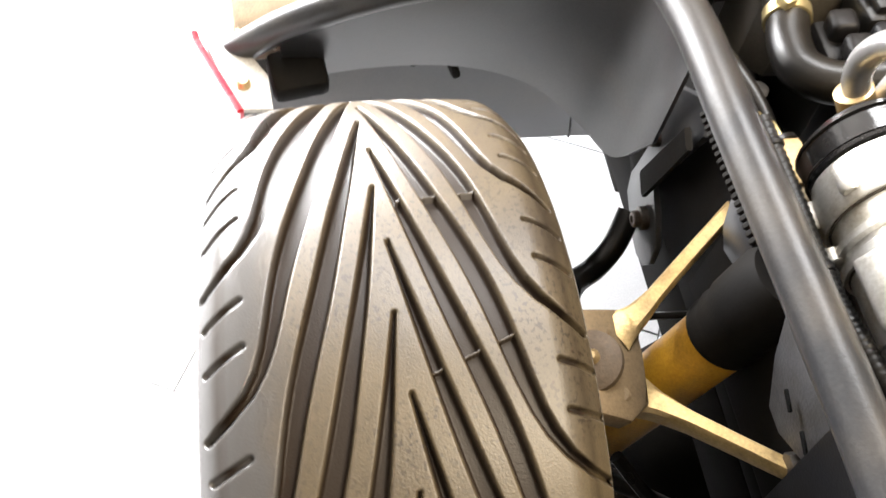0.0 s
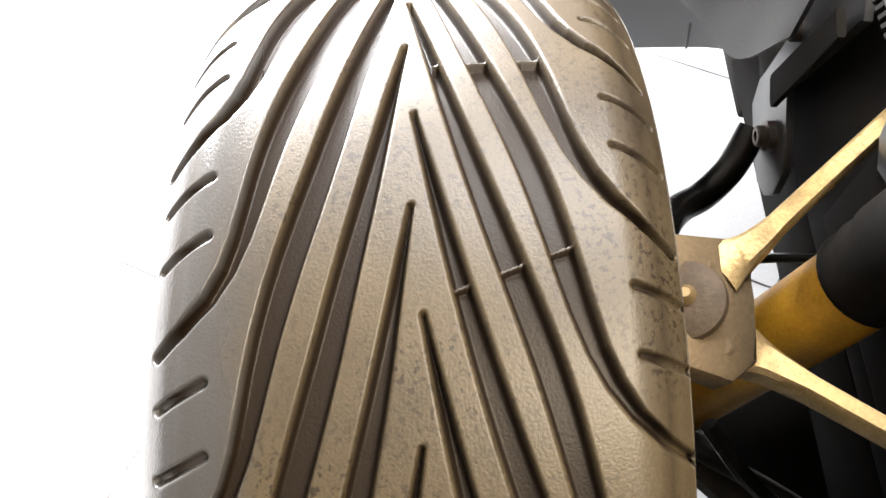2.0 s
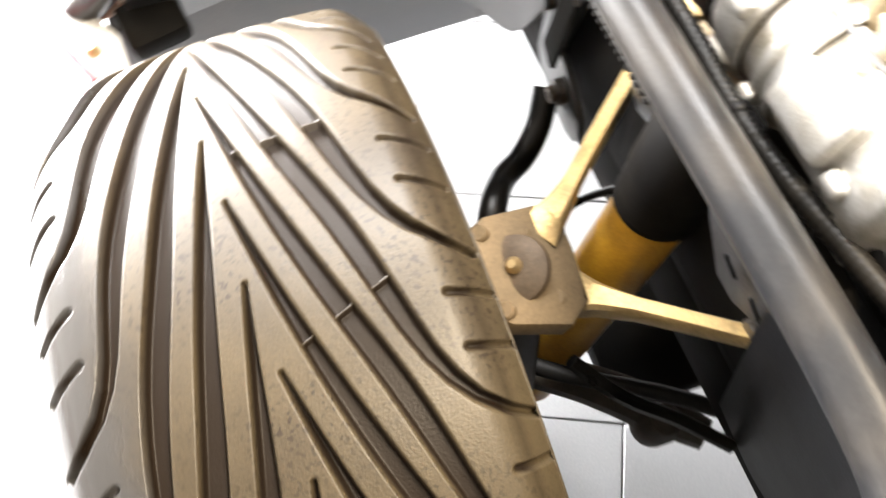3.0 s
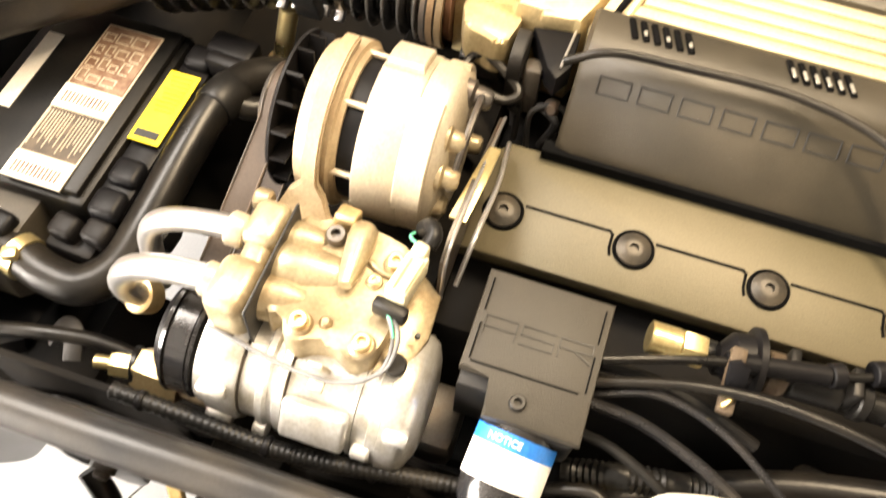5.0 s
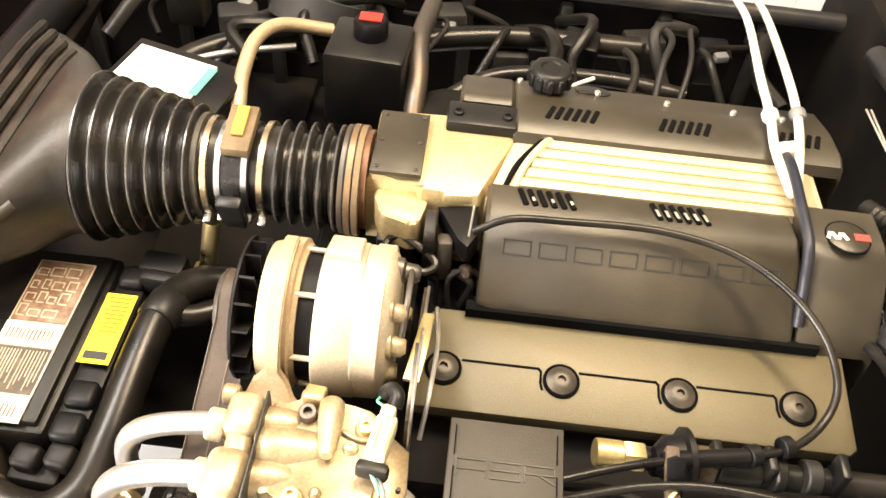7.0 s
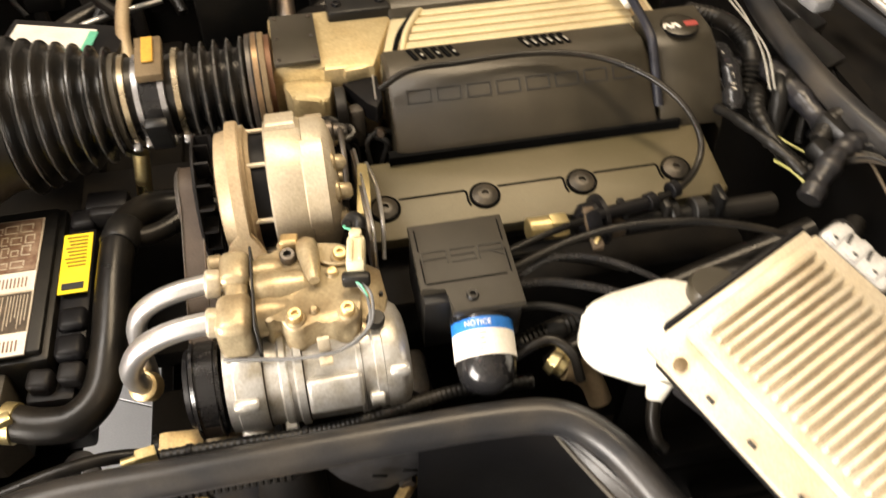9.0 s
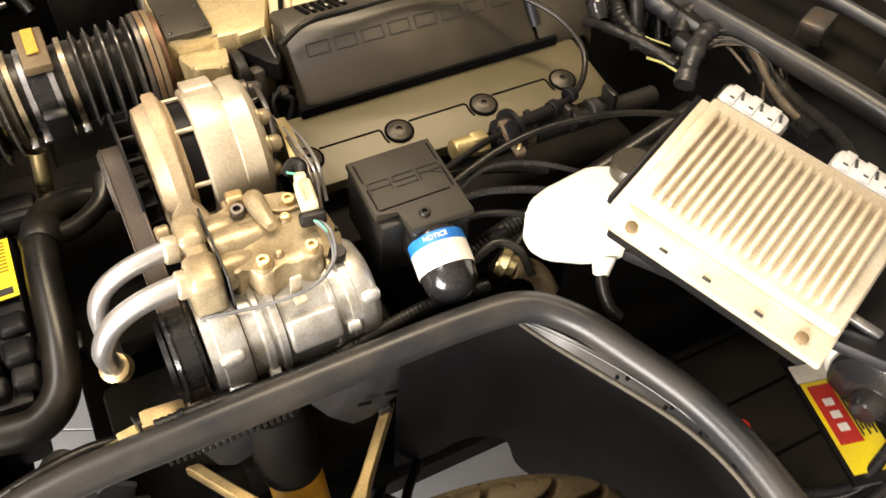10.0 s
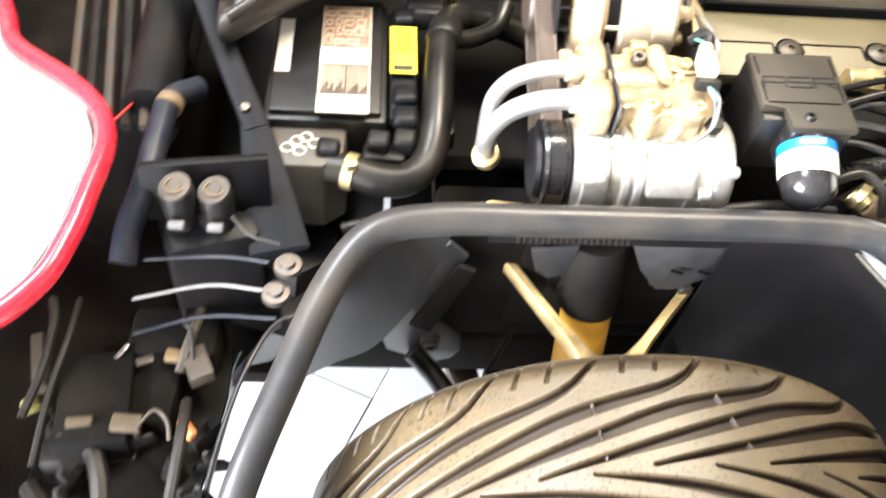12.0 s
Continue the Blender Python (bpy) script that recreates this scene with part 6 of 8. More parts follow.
intake = thing("intake_hose", (-0.13, 0.73, 0.6), "black ribbed rubber intake hose with steel clamps", "air hose")
bm = bellows(B(), AX(-0.014), AX(-0.090), 0.052, 0.050, 5, 0.0062)
part("rear_bellows", bm, "bellows", intake)
bm = lathe(B(), AX(0.006), AX(-0.014), [(0, 0.057), (0.15, 0.060), (0.85, 0.060), (1, 0.056)], 40)
part("rear_cuff", bm, "hose", intake)
bm = bellows(B(), AX(-0.165), AX(-0.287), 0.056, 0.088, 7, 0.0068)
part("front_bellows", bm, "bellows", intake)
# lighter rings on the folds: worn rubber with the highlight painted in
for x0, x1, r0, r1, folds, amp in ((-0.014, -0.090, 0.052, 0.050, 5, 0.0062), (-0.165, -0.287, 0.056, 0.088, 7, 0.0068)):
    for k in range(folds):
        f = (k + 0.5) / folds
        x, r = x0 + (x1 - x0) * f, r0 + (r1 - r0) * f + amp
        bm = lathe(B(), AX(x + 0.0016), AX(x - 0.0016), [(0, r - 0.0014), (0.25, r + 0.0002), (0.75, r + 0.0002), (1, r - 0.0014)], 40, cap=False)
        part("ridge", bm, "ridge", intake, "lighter fold ridge, its wear and highlight put into the colour")
for x, r, mat in ((0.006, 0.0605, "gold_dull"), (-0.002, 0.0608, "copper_band"), (-0.009, 0.0595, "steel"), (-0.094, 0.0535, "brass_band"), (-0.110, 0.0520, "chrome"), (-0.138, 0.0520, "chrome"), (-0.153, 0.0545, "brass_band"), (-0.163, 0.0570, "dusty_edge")):
    bm = lathe(B(), AX(x), AX(x - 0.0075), [(0, r - 0.003), (0.1, r), (0.9, r), (1, r - 0.003)], 40)
    part("hose_clamp", bm, mat, intake, "steel band clamp")
    if mat in ("chrome", "brass_band"):
        c = AX(x - 0.004)
        bm = box(B(), (c.x, c.y - r * 0.86, c.z - r * 0.60), (0.009, 0.012, 0.011), (40, 0, 0), 0.002)
        part("clamp_screw", bm, "chrome", intake)
bm = lathe(B(), AX(-0.085), AX(-0.165), [(0, 0.048), (0.15, 0.049), (0.3, 0.047), (0.7, 0.047), (0.85, 0.050), (1, 0.054)], 40)
part("cuff", bm, "hose", intake)
maf = thing("air_flow_sensor", (-0.124, 0.73, 0.74), "black air flow sensor with an aluminium frame and amber window", "sensor")
bm = B()
box(bm, (-0.124, 0.730, 0.752), (0.030, 0.060, 0.012), (12, 0, 0), 0.002)
part("frame", bm, "gold_dull", maf)
bm = B()
box(bm, (-0.124, 0.735, 0.762), (0.013, 0.038, 0.003), (12, 0, 0), 0.0008, 1)
part("window", bm, "amber", maf, "amber label window")
bm = lathe(B(), AX(-0.110), AX(-0.138), [(0, 0.050), (1, 0.050)], 40)
part("body", bm, "gloss", maf)
bm = B()
box(bm, (-0.124, 0.672, 0.690), (0.026, 0.014, 0.05), (20, 0, 0), 0.003)
part("connector", bm, "plastic", maf)
# black moulded duct to the grille
duct = thing("air_duct", (-0.35, 0.72, 0.6), "wide black moulded plastic air duct", "air duct")
bm = B()
secs = [(-0.280, 0.727, 0.698, 0.085, 0.084), (-0.298, 0.730, 0.697, 0.096, 0.082), (-0.330, 0.734, 0.692, 0.130, 0.066), (-0.355, 0.738, 0.684, 0.162, 0.050), (-0.385, 0.740, 0.676, 0.192, 0.042), (-0.410, 0.740, 0.670, 0.218, 0.038), (-0.430, 0.740, 0.666, 0.234, 0.034), (-0.442, 0.740, 0.664, 0.236, 0.028), (-0.446, 0.740, 0.664, 0.225, 0.018)]
rings = []
for x, y, z, hy, hz in secs:
    ring = []
    for k in range(40):
        a = k / 40 * math.tau
        c, s = math.cos(a), math.sin(a)
        e = 2.0 if hy < 0.1 else 3.2
        q = (abs(c) ** e + abs(s) ** e) ** (-1 / e)
        ring.append(bm.verts.new((x, y + hy * c * q, z + hz * s * q)))
    rings.append(ring)
for p, q in zip(rings, rings[1:]):
    for k in range(40):
        bm.faces.new((p[k], p[(k + 1) % 40], q[(k + 1) % 40], q[k]))
bm.faces.new(rings[0][::-1])
bm.faces.new(rings[-1])
part("shell", bm, "duct", duct)
bm = tube(B(), [(-0.322, 0.618, 0.722), (-0.355, 0.584, 0.706), (-0.385, 0.556, 0.698), (-0.410, 0.530, 0.690), (-0.432, 0.514, 0.682)], 0.007, 10, 6)
part("rim", bm, "duct", duct, "dusty raised rim of the duct")
for k in range(4):
    x = -0.360 - k * 0.025
    h = 0.13 + 0.028 * k
    z = 0.7305 - 0.0075 * k
    bm = tube(B(), [(x, 0.74 - h, z - 0.008), (x, 0.74 - h * 0.6, z), (x, 0.74 + h * 0.6, z), (x, 0.74 + h, z - 0.008)], 0.0065, 8, 6)
    part("stiffening_rib", bm, "duct", duct)

# ---- battery and hoses ahead of the engine ----
bat = thing("battery", (-0.31, 0.55, 0.42), "black car battery with faded paper labels", "battery")
bm = B()
box(bm, (-0.312, 0.555, 0.512), (0.142, 0.226, 0.178), bevel=0.006)
part("case", bm, "plastic", bat)
bm = B()
box(bm, (-0.312, 0.555, 0.604), (0.128, 0.212, 0.010), bevel=0.003)
part("lid", bm, "plastic", bat)
bm = B()
box(bm, (-0.222, 0.555, 0.575), (0.034, 0.21, 0.05), bevel=0.006)
part("cell_ledge", bm, "satin", bat)
for y in (0.452, 0.488, 0.640):
    bm = B()
    box(bm, (-0.220, y, 0.600), (0.030, 0.030, 0.020), bevel=0.007, seg=3)
    part("cell_cap", bm, "satin", bat)


def label_on(name, x0, x1, y0, y1, z, mat, parent, label=""):
    bm = B()
    box(bm, ((x0 + x1) / 2, (y0 + y1) / 2, z), (x1 - x0, y1 - y0, 0.0012))
    return part(name, bm, mat, parent, label)


label_on("yellow_label", -0.238, -0.206, 0.522, 0.612, 0.6075, "yellow_label", bat, "bright yellow warning label")
for k in range(9):
    label_on("label_line", -0.234 + (k % 3) * 0.002, -0.211, 0.605 - k * 0.0055, 0.6072 - k * 0.0055, 0.6084, "yellow_line", bat)
label_on("label_box", -0.234, -0.211, 0.527, 0.536, 0.6086, "ink", bat)
label_on("big_label", -0.322, -0.262, 0.445, 0.645, 0.6102, "paper", bat, "faded brown and white paper label")
label_on("label_head", -0.320, -0.264, 0.562, 0.643, 0.6112, "rust_label", bat, "faded rust-brown label head with pale figures")
fig = random.Random(8)
for r in range(4):
    x = -0.318
    while x < -0.274:
        w, h = fig.uniform(0.007, 0.015), fig.uniform(0.008, 0.015)
        x1, y0 = min(x + w, -0.266), 0.567 + r * 0.0185
        for xa, xb, ya, yb in ((x, x1, y0, y0 + 0.0013), (x, x1, y0 + h, y0 + h + 0.0013), (x, x + 0.0013, y0, y0 + h), (x1 - 0.0013, x1, y0 + h * 0.4, y0 + h)):
            label_on("label_figure", xa, xb, ya, yb, 0.6118, "paper", bat)
        x = x1 + fig.uniform(0.002, 0.004)
label_on("label_band", -0.322, -0.262, 0.532, 0.560, 0.6112, "white_label", bat)
label_on("label_foot", -0.322, -0.262, 0.445, 0.474, 0.6112, "white_label", bat)
label_on("label_panel", -0.320, -0.264, 0.476, 0.530, 0.6108, "dark_print", bat)
for k in range(9):
    label_on("label_line", -0.319 + k * 0.0032, -0.3180 + k * 0.0032, 0.482 + (k * 7 % 5) * 0.004, 0.526, 0.6116, "paper", bat)
for k in range(7):
    label_on("label_line", -0.288 + k * 0.0034, -0.2871 + k * 0.0034, 0.480 + (k * 5 % 4) * 0.005, 0.526, 0.6116, "paper", bat)
for y0 in (0.538, 0.450):
    for k in range(12):
        label_on("bar_code", -0.316 + k * 0.004, -0.3145 + k * 0.004, y0, y0 + 0.014, 0.6118, "rust_label", bat)
label_on("white_strip", -0.374, -0.357, 0.515, 0.615, 0.6095, "white_label", bat, "narrow white paper label")
# front terminal cover with scratch marks
# front cover in a lighter grey-brown than the case
bm = B()
slab(bm, [(-0.374, 0.384), (-0.312, 0.382), (-0.288, 0.402), (-0.286, 0.452), (-0.378, 0.452)], 0.10, pose(0, 0, 0.588, 0, 0, 0), 0.006)
part("front_cover", bm, "battery_grey", bat, "grey-brown front cover")
for k, (x, z) in enumerate(((-0.352, 0.545), (-0.342, 0.556), (-0.332, 0.562), (-0.322, 0.552), (-0.338, 0.540))):
    bm = tube(B(), [(x + 0.007 * math.cos(a), z - 0.135 + 0.007 * math.sin(a), 0.5886) for a in np.linspace(0, 6.28, 14)], 0.0008, 5, 1)
    part("scratch_mark", bm, "white_label", bat)
bat.location.x -= 0.012
hold = thing("battery_clamp", (-0.29, 0.66, 0.5), "black plastic battery hold-down with ribs", "clamp")
for k, (x, y, z, sx, sy) in enumerate(((-0.205, 0.66, 0.60, 0.05, 0.03), (-0.20, 0.455, 0.575, 0.055, 0.028), (-0.255, 0.42, 0.565, 0.05, 0.03), (-0.20, 0.635, 0.605, 0.045, 0.016))):
    bm = B()
    box(bm, (x, y, z), (sx, sy, 0.03), (0, 0, -4), 0.006)
    part("block", bm, "satin", hold)
for k, (x, y) in enumerate(((-0.262, 0.424), (-0.232, 0.428), (-0.318, 0.408))):
    bm = B()
    box(bm, (x, y, 0.586), (0.026, 0.024, 0.026), (8, 0, -8), 0.006, 3)
    part("block", bm, "satin", hold)

rad = thing("radiator_hose", (-0.2, 0.5, 0.5), "thick black rubber radiator hose with a steel clamp", "hose")
bm = tube(B(), [(-0.318, 0.396, 0.572), (-0.292, 0.391, 0.572), (-0.262, 0.383, 0.569), (-0.230, 0.384, 0.569), (-0.206, 0.408, 0.576), (-0.196, 0.455, 0.592), (-0.191, 0.53, 0.608), (-0.185, 0.590, 0.614), (-0.172, 0.632, 0.606), (-0.145, 0.655, 0.595), (-0.10, 0.662, 0.580), (-0.05, 0.66, 0.56)], 0.0190, 18, 8)
part("main_hose", bm, "hose", rad)
bm = tube(B(), [(-0.184, 0.592, 0.614), (-0.160, 0.596, 0.605), (-0.135, 0.612, 0.600), (-0.112, 0.635, 0.60), (-0.10, 0.665, 0.61)], 0.012, 14, 8)
part("branch_hose", bm, "hose", rad)
bm = lathe(B(), (-0.1865, 0.575, 0.615), (-0.180, 0.610, 0.611), [(0, 0.020), (0.1, 0.022), (0.9, 0.022), (1, 0.02)], 20)
part("joint", bm, "plastic", rad)
bm = lathe(B(), (-0.300, 0.393, 0.572), (-0.287, 0.3895, 0.571), [(0, 0.020), (0.05, 0.0215), (0.95, 0.0215), (1, 0.020)], 24)
part("hose_clamp", bm, "gilt", rad, "bright worm-drive hose clamp")
bm = B()
box(bm, (-0.292, 0.382, 0.592), (0.014, 0.012, 0.010), (0, 0, 20), 0.002)
part("clamp_screw", bm, "gilt", rad)
# temperature sensor fitting
sf = thing("sensor_fitting", (-0.168, 0.70, 0.55), "gold hex sensor fitting on a short tube", "sensor")
bm = rod(B(), (-0.172, 0.690, 0.560), (-0.160, 0.705, 0.640), 0.010, seg=14)
part("tube", bm, "gilt", sf)
bm = hexnut(B(), (-0.174, 0.688, 0.556), (-0.172, 0.690, 0.576), 0.015)
part("hex_nut", bm, "gilt", sf)
# brass fitting by the wheelhouse
bf = thing("pressure_fitting", (-0.14, 0.31, 0.58), "gold plated pipe fitting with hex nuts", "fitting")
bm = hexnut(B(), (-0.168, 0.325, 0.570), (-0.148, 0.328, 0.570), 0.011)
part("hex_nut", bm, "gilt", bf)
bm = rod(B(), (-0.182, 0.322, 0.570), (-0.167, 0.325, 0.570), 0.006, seg=14)
part("thread", bm, "gilt", bf)
bm = hexnut(B(), (-0.144, 0.330, 0.571), (-0.102, 0.328, 0.569), 0.0195)
part("hex_body", bm, "brass", bf)
bm = lathe(B(), (-0.148, 0.329, 0.571), (-0.144, 0.330, 0.571), [(0, 0.017), (1, 0.017)], 20)
part("seal_ring", bm, "hose", bf)
bm = rod(B(), (-0.102, 0.328, 0.569), (-0.037, 0.324, 0.566), 0.012, 0.010, seg=16)
part("tube", bm, "tan", bf)
bm = tube(B(), [(-0.130, 0.288, 0.628), (-0.06, 0.287, 0.628), (0.0, 0.285, 0.628), (0.05, 0.288, 0.630), (0.105, 0.296, 0.632), (0.16, 0.302, 0.632), (0.22, 0.30, 0.63)], 0.0068, 12, 40, radii=lambda s: 0.0068 * (1 + 0.06 * math.sin(s * 420)))
sleeve = thing("corrugated_sleeve", (0.0, 0.287, 0.62), "black corrugated wiring sleeve along the wheelhouse", "wiring")
part("sleeve", bm, "plastic", sleeve)
for x, y in ((-0.105, 0.2875), (0.0, 0.285), (0.082, 0.293)):
    bm = lathe(B(), (x - 0.003, y, 0.6285), (x + 0.003, y, 0.6285), [(0, 0.0074), (0.2, 0.0082), (0.8, 0.0082), (1, 0.0074)], 16)
    part("cable_tie", bm, "satin", sleeve)
bm = rod(B(), (0.085, 0.302, 0.655), (0.120, 0.315, 0.60), 0.005, seg=10)
single("oil_pipe", bm, "satin", "thin black steel pipe beside the compressor", "pipe")

# ---- engine computer and bottle ----
ORG = Vector((0.278, 0.221, 0.778))
EU = (Vector((0.367, 0.026, 0.745)) - ORG)
EV = (Vector((0.437, 0.296, 0.807)) - ORG)
LU, LV = EU.length, EV.length
EU.normalize()
EN = EU.cross(EV).normalized()
EV = EN.cross(EU)
EM = Matrix(((EU.x, EV.x, EN.x, ORG.x), (EU.y, EV.y, EN.y, ORG.y), (EU.z, EV.z, EN.z, ORG.z), (0, 0, 0, 1)))
ecu = thing("engine_computer", ORG, "finned bright aluminium engine computer with cream plugs", "control unit")


def ebox(name, u, v, n, su, sv, sn, mat, parent, bevel=0.001, label="", turn=(0, 0, 0)):
    bm = B()
    box(bm, (0, 0, 0), (su, sv, sn), turn, bevel)
    xform(bm, bm.verts, EM @ pose(u, v, n))
    return part(name, bm, mat, parent, label)


ebox("base_plate", LU / 2, LV / 2, -0.006, LU, LV, 0.008, "cast_pale", ecu, 0.002)
ebox("case", LU / 2 + 0.004, LV / 2 + 0.012, 0.006, LU - 0.014, LV - 0.034, 0.014, "cast_pale", ecu, 0.003)
ebox("lower_case", LU / 2, LV / 2, -0.020, LU - 0.02, LV - 0.01, 0.02, "plastic", ecu, 0.003)
for k in range(19):
    bm = B()
    box(bm, (0, 0, 0), (0.0052, LV - 0.062, 0.012), (0, 0, 0), 0.0022, 2)
    xform(bm, bm.verts, EM @ pose(0.024 + k * (LU - 0.044) / 18, LV / 2 + 0.008, 0.0155))
    part("cooling_fin", bm, "cast_pale", ecu)
for u, v in ((0.028, 0.010), (LU - 0.024, 0.012), (0.030, LV - 0.008)):
    bm = B()
    lathe(bm, EM @ Vector((u, v, -0.002)), EM @ Vector((u, v, 0.003)), [(0, 0.0055), (0.8, 0.0055), (1, 0.004)], 14)
    part("screw", bm, "gold_dull", ecu)
for u in (0.062, 0.105, 0.155):
    ebox("slot", u, 0.009, -0.0015, 0.008, 0.003, 0.0016, "ink", ecu, 0.0003)
for u in (0.046, 0.163):
    pg = ebox("plug", u, LV + 0.008, 0.003, 0.068, 0.028, 0.022, "grey_pale", ecu, 0.007, "pale grey plastic wire plug")
    for k in range(3):
        ebox("plug_rib", u - 0.022 + k * 0.020, LV + 0.008, 0.0148, 0.010, 0.022, 0.0022, "grey_pale", pg, 0.001)
        ebox("plug_key", u - 0.0145 + k * 0.020, LV + 0.011, 0.0141, 0.0032, 0.010, 0.0012, "ink", pg, 0.0004, turn=(0, 0, 20))
        ebox("plug_key", u - 0.022 + k * 0.020, LV + 0.002, 0.0161, 0.0050, 0.0020, 0.0010, "ink", pg, 0.0003)
ebox("side_rail", -0.0035, LV / 2 + 0.014, -0.009, 0.006, LV - 0.024, 0.012, "satin", ecu, 0.002, "black side rail")
ebox("stud", LU + 0.012, 0.06, -0.006, 0.03, 0.008, 0.008, "chrome", ecu, 0.002)

bot = thing("coolant_bottle", (0.31, 0.27, 0.64), "white plastic coolant bottle with a brown-black cap", "bottle")
bm = B()
slab(bm, [(0.256, 0.292), (0.266, 0.270), (0.300, 0.248), (0.340, 0.238), (0.385, 0.262), (0.385, 0.312), (0.345, 0.330), (0.290, 0.322), (0.262, 0.312)], 0.062, pose(0, 0, 0.728, 0, 0, 0))
es = [e for e in bm.edges]
bmesh.ops.bevel(bm, geom=es, offset=0.014, segments=4, affect="EDGES", profile=0.5)
part("tank", bm, "white_plastic", bot)
bm = lathe(B(), (0.378, 0.296, 0.720), (0.378, 0.296, 0.742), [(0, 0.020), (0.2, 0.0235), (0.8, 0.0235), (1, 0.021)], 28)
part("screw_cap", bm, "cover", bot, "brown-black round cap")
bm = lathe(B(), (0.322, 0.250, 0.676), (0.314, 0.240, 0.660), [(0, 0.013), (0.4, 0.011), (1, 0.008)], 18)
part("outlet", bm, "white_plastic", bot)
bm = tube(B(), [(0.315, 0.241, 0.662), (0.307, 0.222, 0.655), (0.306, 0.206, 0.648), (0.312, 0.200, 0.640)], 0.0066, 12, 6)
part("outlet_hose", bm, "hose", bot, "dark rubber hose")

# shelf that carries the computer, wall behind the liner
bm = B()
box(bm, (0.45, 0.15, 0.715), (0.24, 0.20, 0.012), (-10, -4, -62), 0.003)
single("computer_tray", bm, "satin", "black metal tray under the engine computer", "bracket")
bm = B()
slab(bm, [(0.345, 0.24), (0.75, 0.24), (0.75, 0.60), (0.345, 0.60)], 0.012, pose(0, 0.335, 0, 90, 0, 0))
inf = thing("inner_fender", (0.55, 0.335, 0.24), "black undersealed side panel below the computer", "panel")
part("side_panel", bm, "bottom", inf)
# added black panel that fills the dark void below the computer
bm = B()
box(bm, (0.575, 0.15, 0.33), (0.26, 0.40, 0.012), (0, 0, 0), 0.003)
part("dark_filler_panel", bm, "bottom", inf)
for k in range(4):
    bm = B()
    box(bm, (0.575, 0.02 + k * 0.085, 0.339), (0.24, 0.012, 0.010), (0, 0, 0), 0.003)
    part("pressed_rib", bm, "bottom", inf)

# ---- beside the cowl: battery cable parts, labelled canister ----
can = thing("vacuum_canister", (0.54, 0.03, 0.55), "black round canister with a white rim", "canister")
bm = lathe(B(), (0.478, 0.020, 0.622), (0.64, 0.085, 0.640), [(0, 0.030), (0.05, 0.046), (0.14, 0.050), (0.9, 0.055), (1, 0.05)], 40)
part("drum", bm, "gloss", can)
bm = lathe(B(), (0.497, 0.0276, 0.6241), (0.503, 0.0300, 0.6248), [(0, 0.0525), (0.2, 0.0545), (0.8, 0.0545), (1, 0.0525)], 44)
part("rim", bm, "white_plastic", can, "white plastic rim")
bm = lathe(B(), (0.462, 0.0136, 0.6202), (0.480, 0.0208, 0.6222), [(0, 0.012), (0.3, 0.016), (1, 0.018)], 24)
part("hub", bm, "gloss", can)
lab = thing("service_label_panel", (0.46, 0.04, 0.585), "flat panel with a yellow and red printed label", "label")
LM = pose(0.462, 0.032, 0.598, 0, 0, 76)
for n, x0, x1, y0, y1, z, mat in (("panel", -0.075, 0.07, -0.035, 0.028, 0.0, "satin"), ("yellow_label", -0.065, 0.035, -0.024, 0.024, 0.0035, "yellow_label"), ("red_patch", -0.035, 0.030, -0.004, 0.020, 0.0045, "red_label"), ("white_patch", 0.036, 0.056, -0.024, 0.026, 0.0035, "white_label")):
    bm = B()
    box(bm, ((x0 + x1) / 2, (y0 + y1) / 2, 0), (x1 - x0, y1 - y0, 0.004 if n == "panel" else 0.001))
    xform(bm, bm.verts, LM @ pose(0, 0, z))
    part(n, bm, mat, lab)
for k in range(5):
    bm = B()
    box(bm, (0, 0, 0), (0.05 - (k % 2) * 0.012, 0.0016, 0.0006))
    xform(bm, bm.verts, LM @ pose(-0.005, -0.007 - k * 0.0034, 0.0044))
    part("label_line", bm, "ink", lab)
for k in range(3):
    bm = B()
    box(bm, (0, 0, 0), (0.008, 0.010, 0.0006))
    xform(bm, bm.verts, LM @ pose(-0.018 + k * 0.014, 0.008, 0.0054))
    part("label_mark", bm, "white_label", lab)
for k in range(2):
    bm = tube(B(), [(0.370, -0.012 - k * 0.015, 0.585), (0.42, -0.030 - k * 0.018, 0.590), (0.47, -0.020 - k * 0.02, 0.61), (0.52, 0.0 - k * 0.02, 0.62)], 0.006, 10, 8)
    single("vacuum_hose", bm, "gloss", "glossy black vacuum hose beside the canister", "hose", "hoses beside the canister")
for k in range(2):
    bm = lathe(B(), (0.372 + k * 0.02, 0.125 - k * 0.05, 0.545), (0.372 + k * 0.02, 0.125 - k * 0.05, 0.56), [(0, 0.010), (1, 0.008)], 14)
    single("red_cap", bm, "red_label", "small red plastic cap in the dark recess", "cap", "red caps in the recess")

# loom clip under the radiator hose
lc = thing("loom_clip", (-0.235, 0.335, 0.52), "dull brown folded loom clip under the radiator hose", "clip")
bm = beam(B(), [(-0.255, 0.345, 0.515), (-0.240, 0.352, 0.54), (-0.222, 0.345, 0.55), (-0.215, 0.325, 0.54)], [0.014, 0.018, 0.016], [0.010, 0.012])
part("strap", bm, "dusty", lc)
bm = tube(B(), [(-0.30, 0.325, 0.55), (-0.25, 0.335, 0.555), (-0.20, 0.345, 0.55), (-0.15, 0.345, 0.54)], 0.007, 10, 6)
part("cable", bm, "hose", lc)


# ---- cowl and firewall ----
cowl = thing("cowl", (0.72, 0.6, 0.5), "black cowl panel with a thick rubber seal", "cowl")
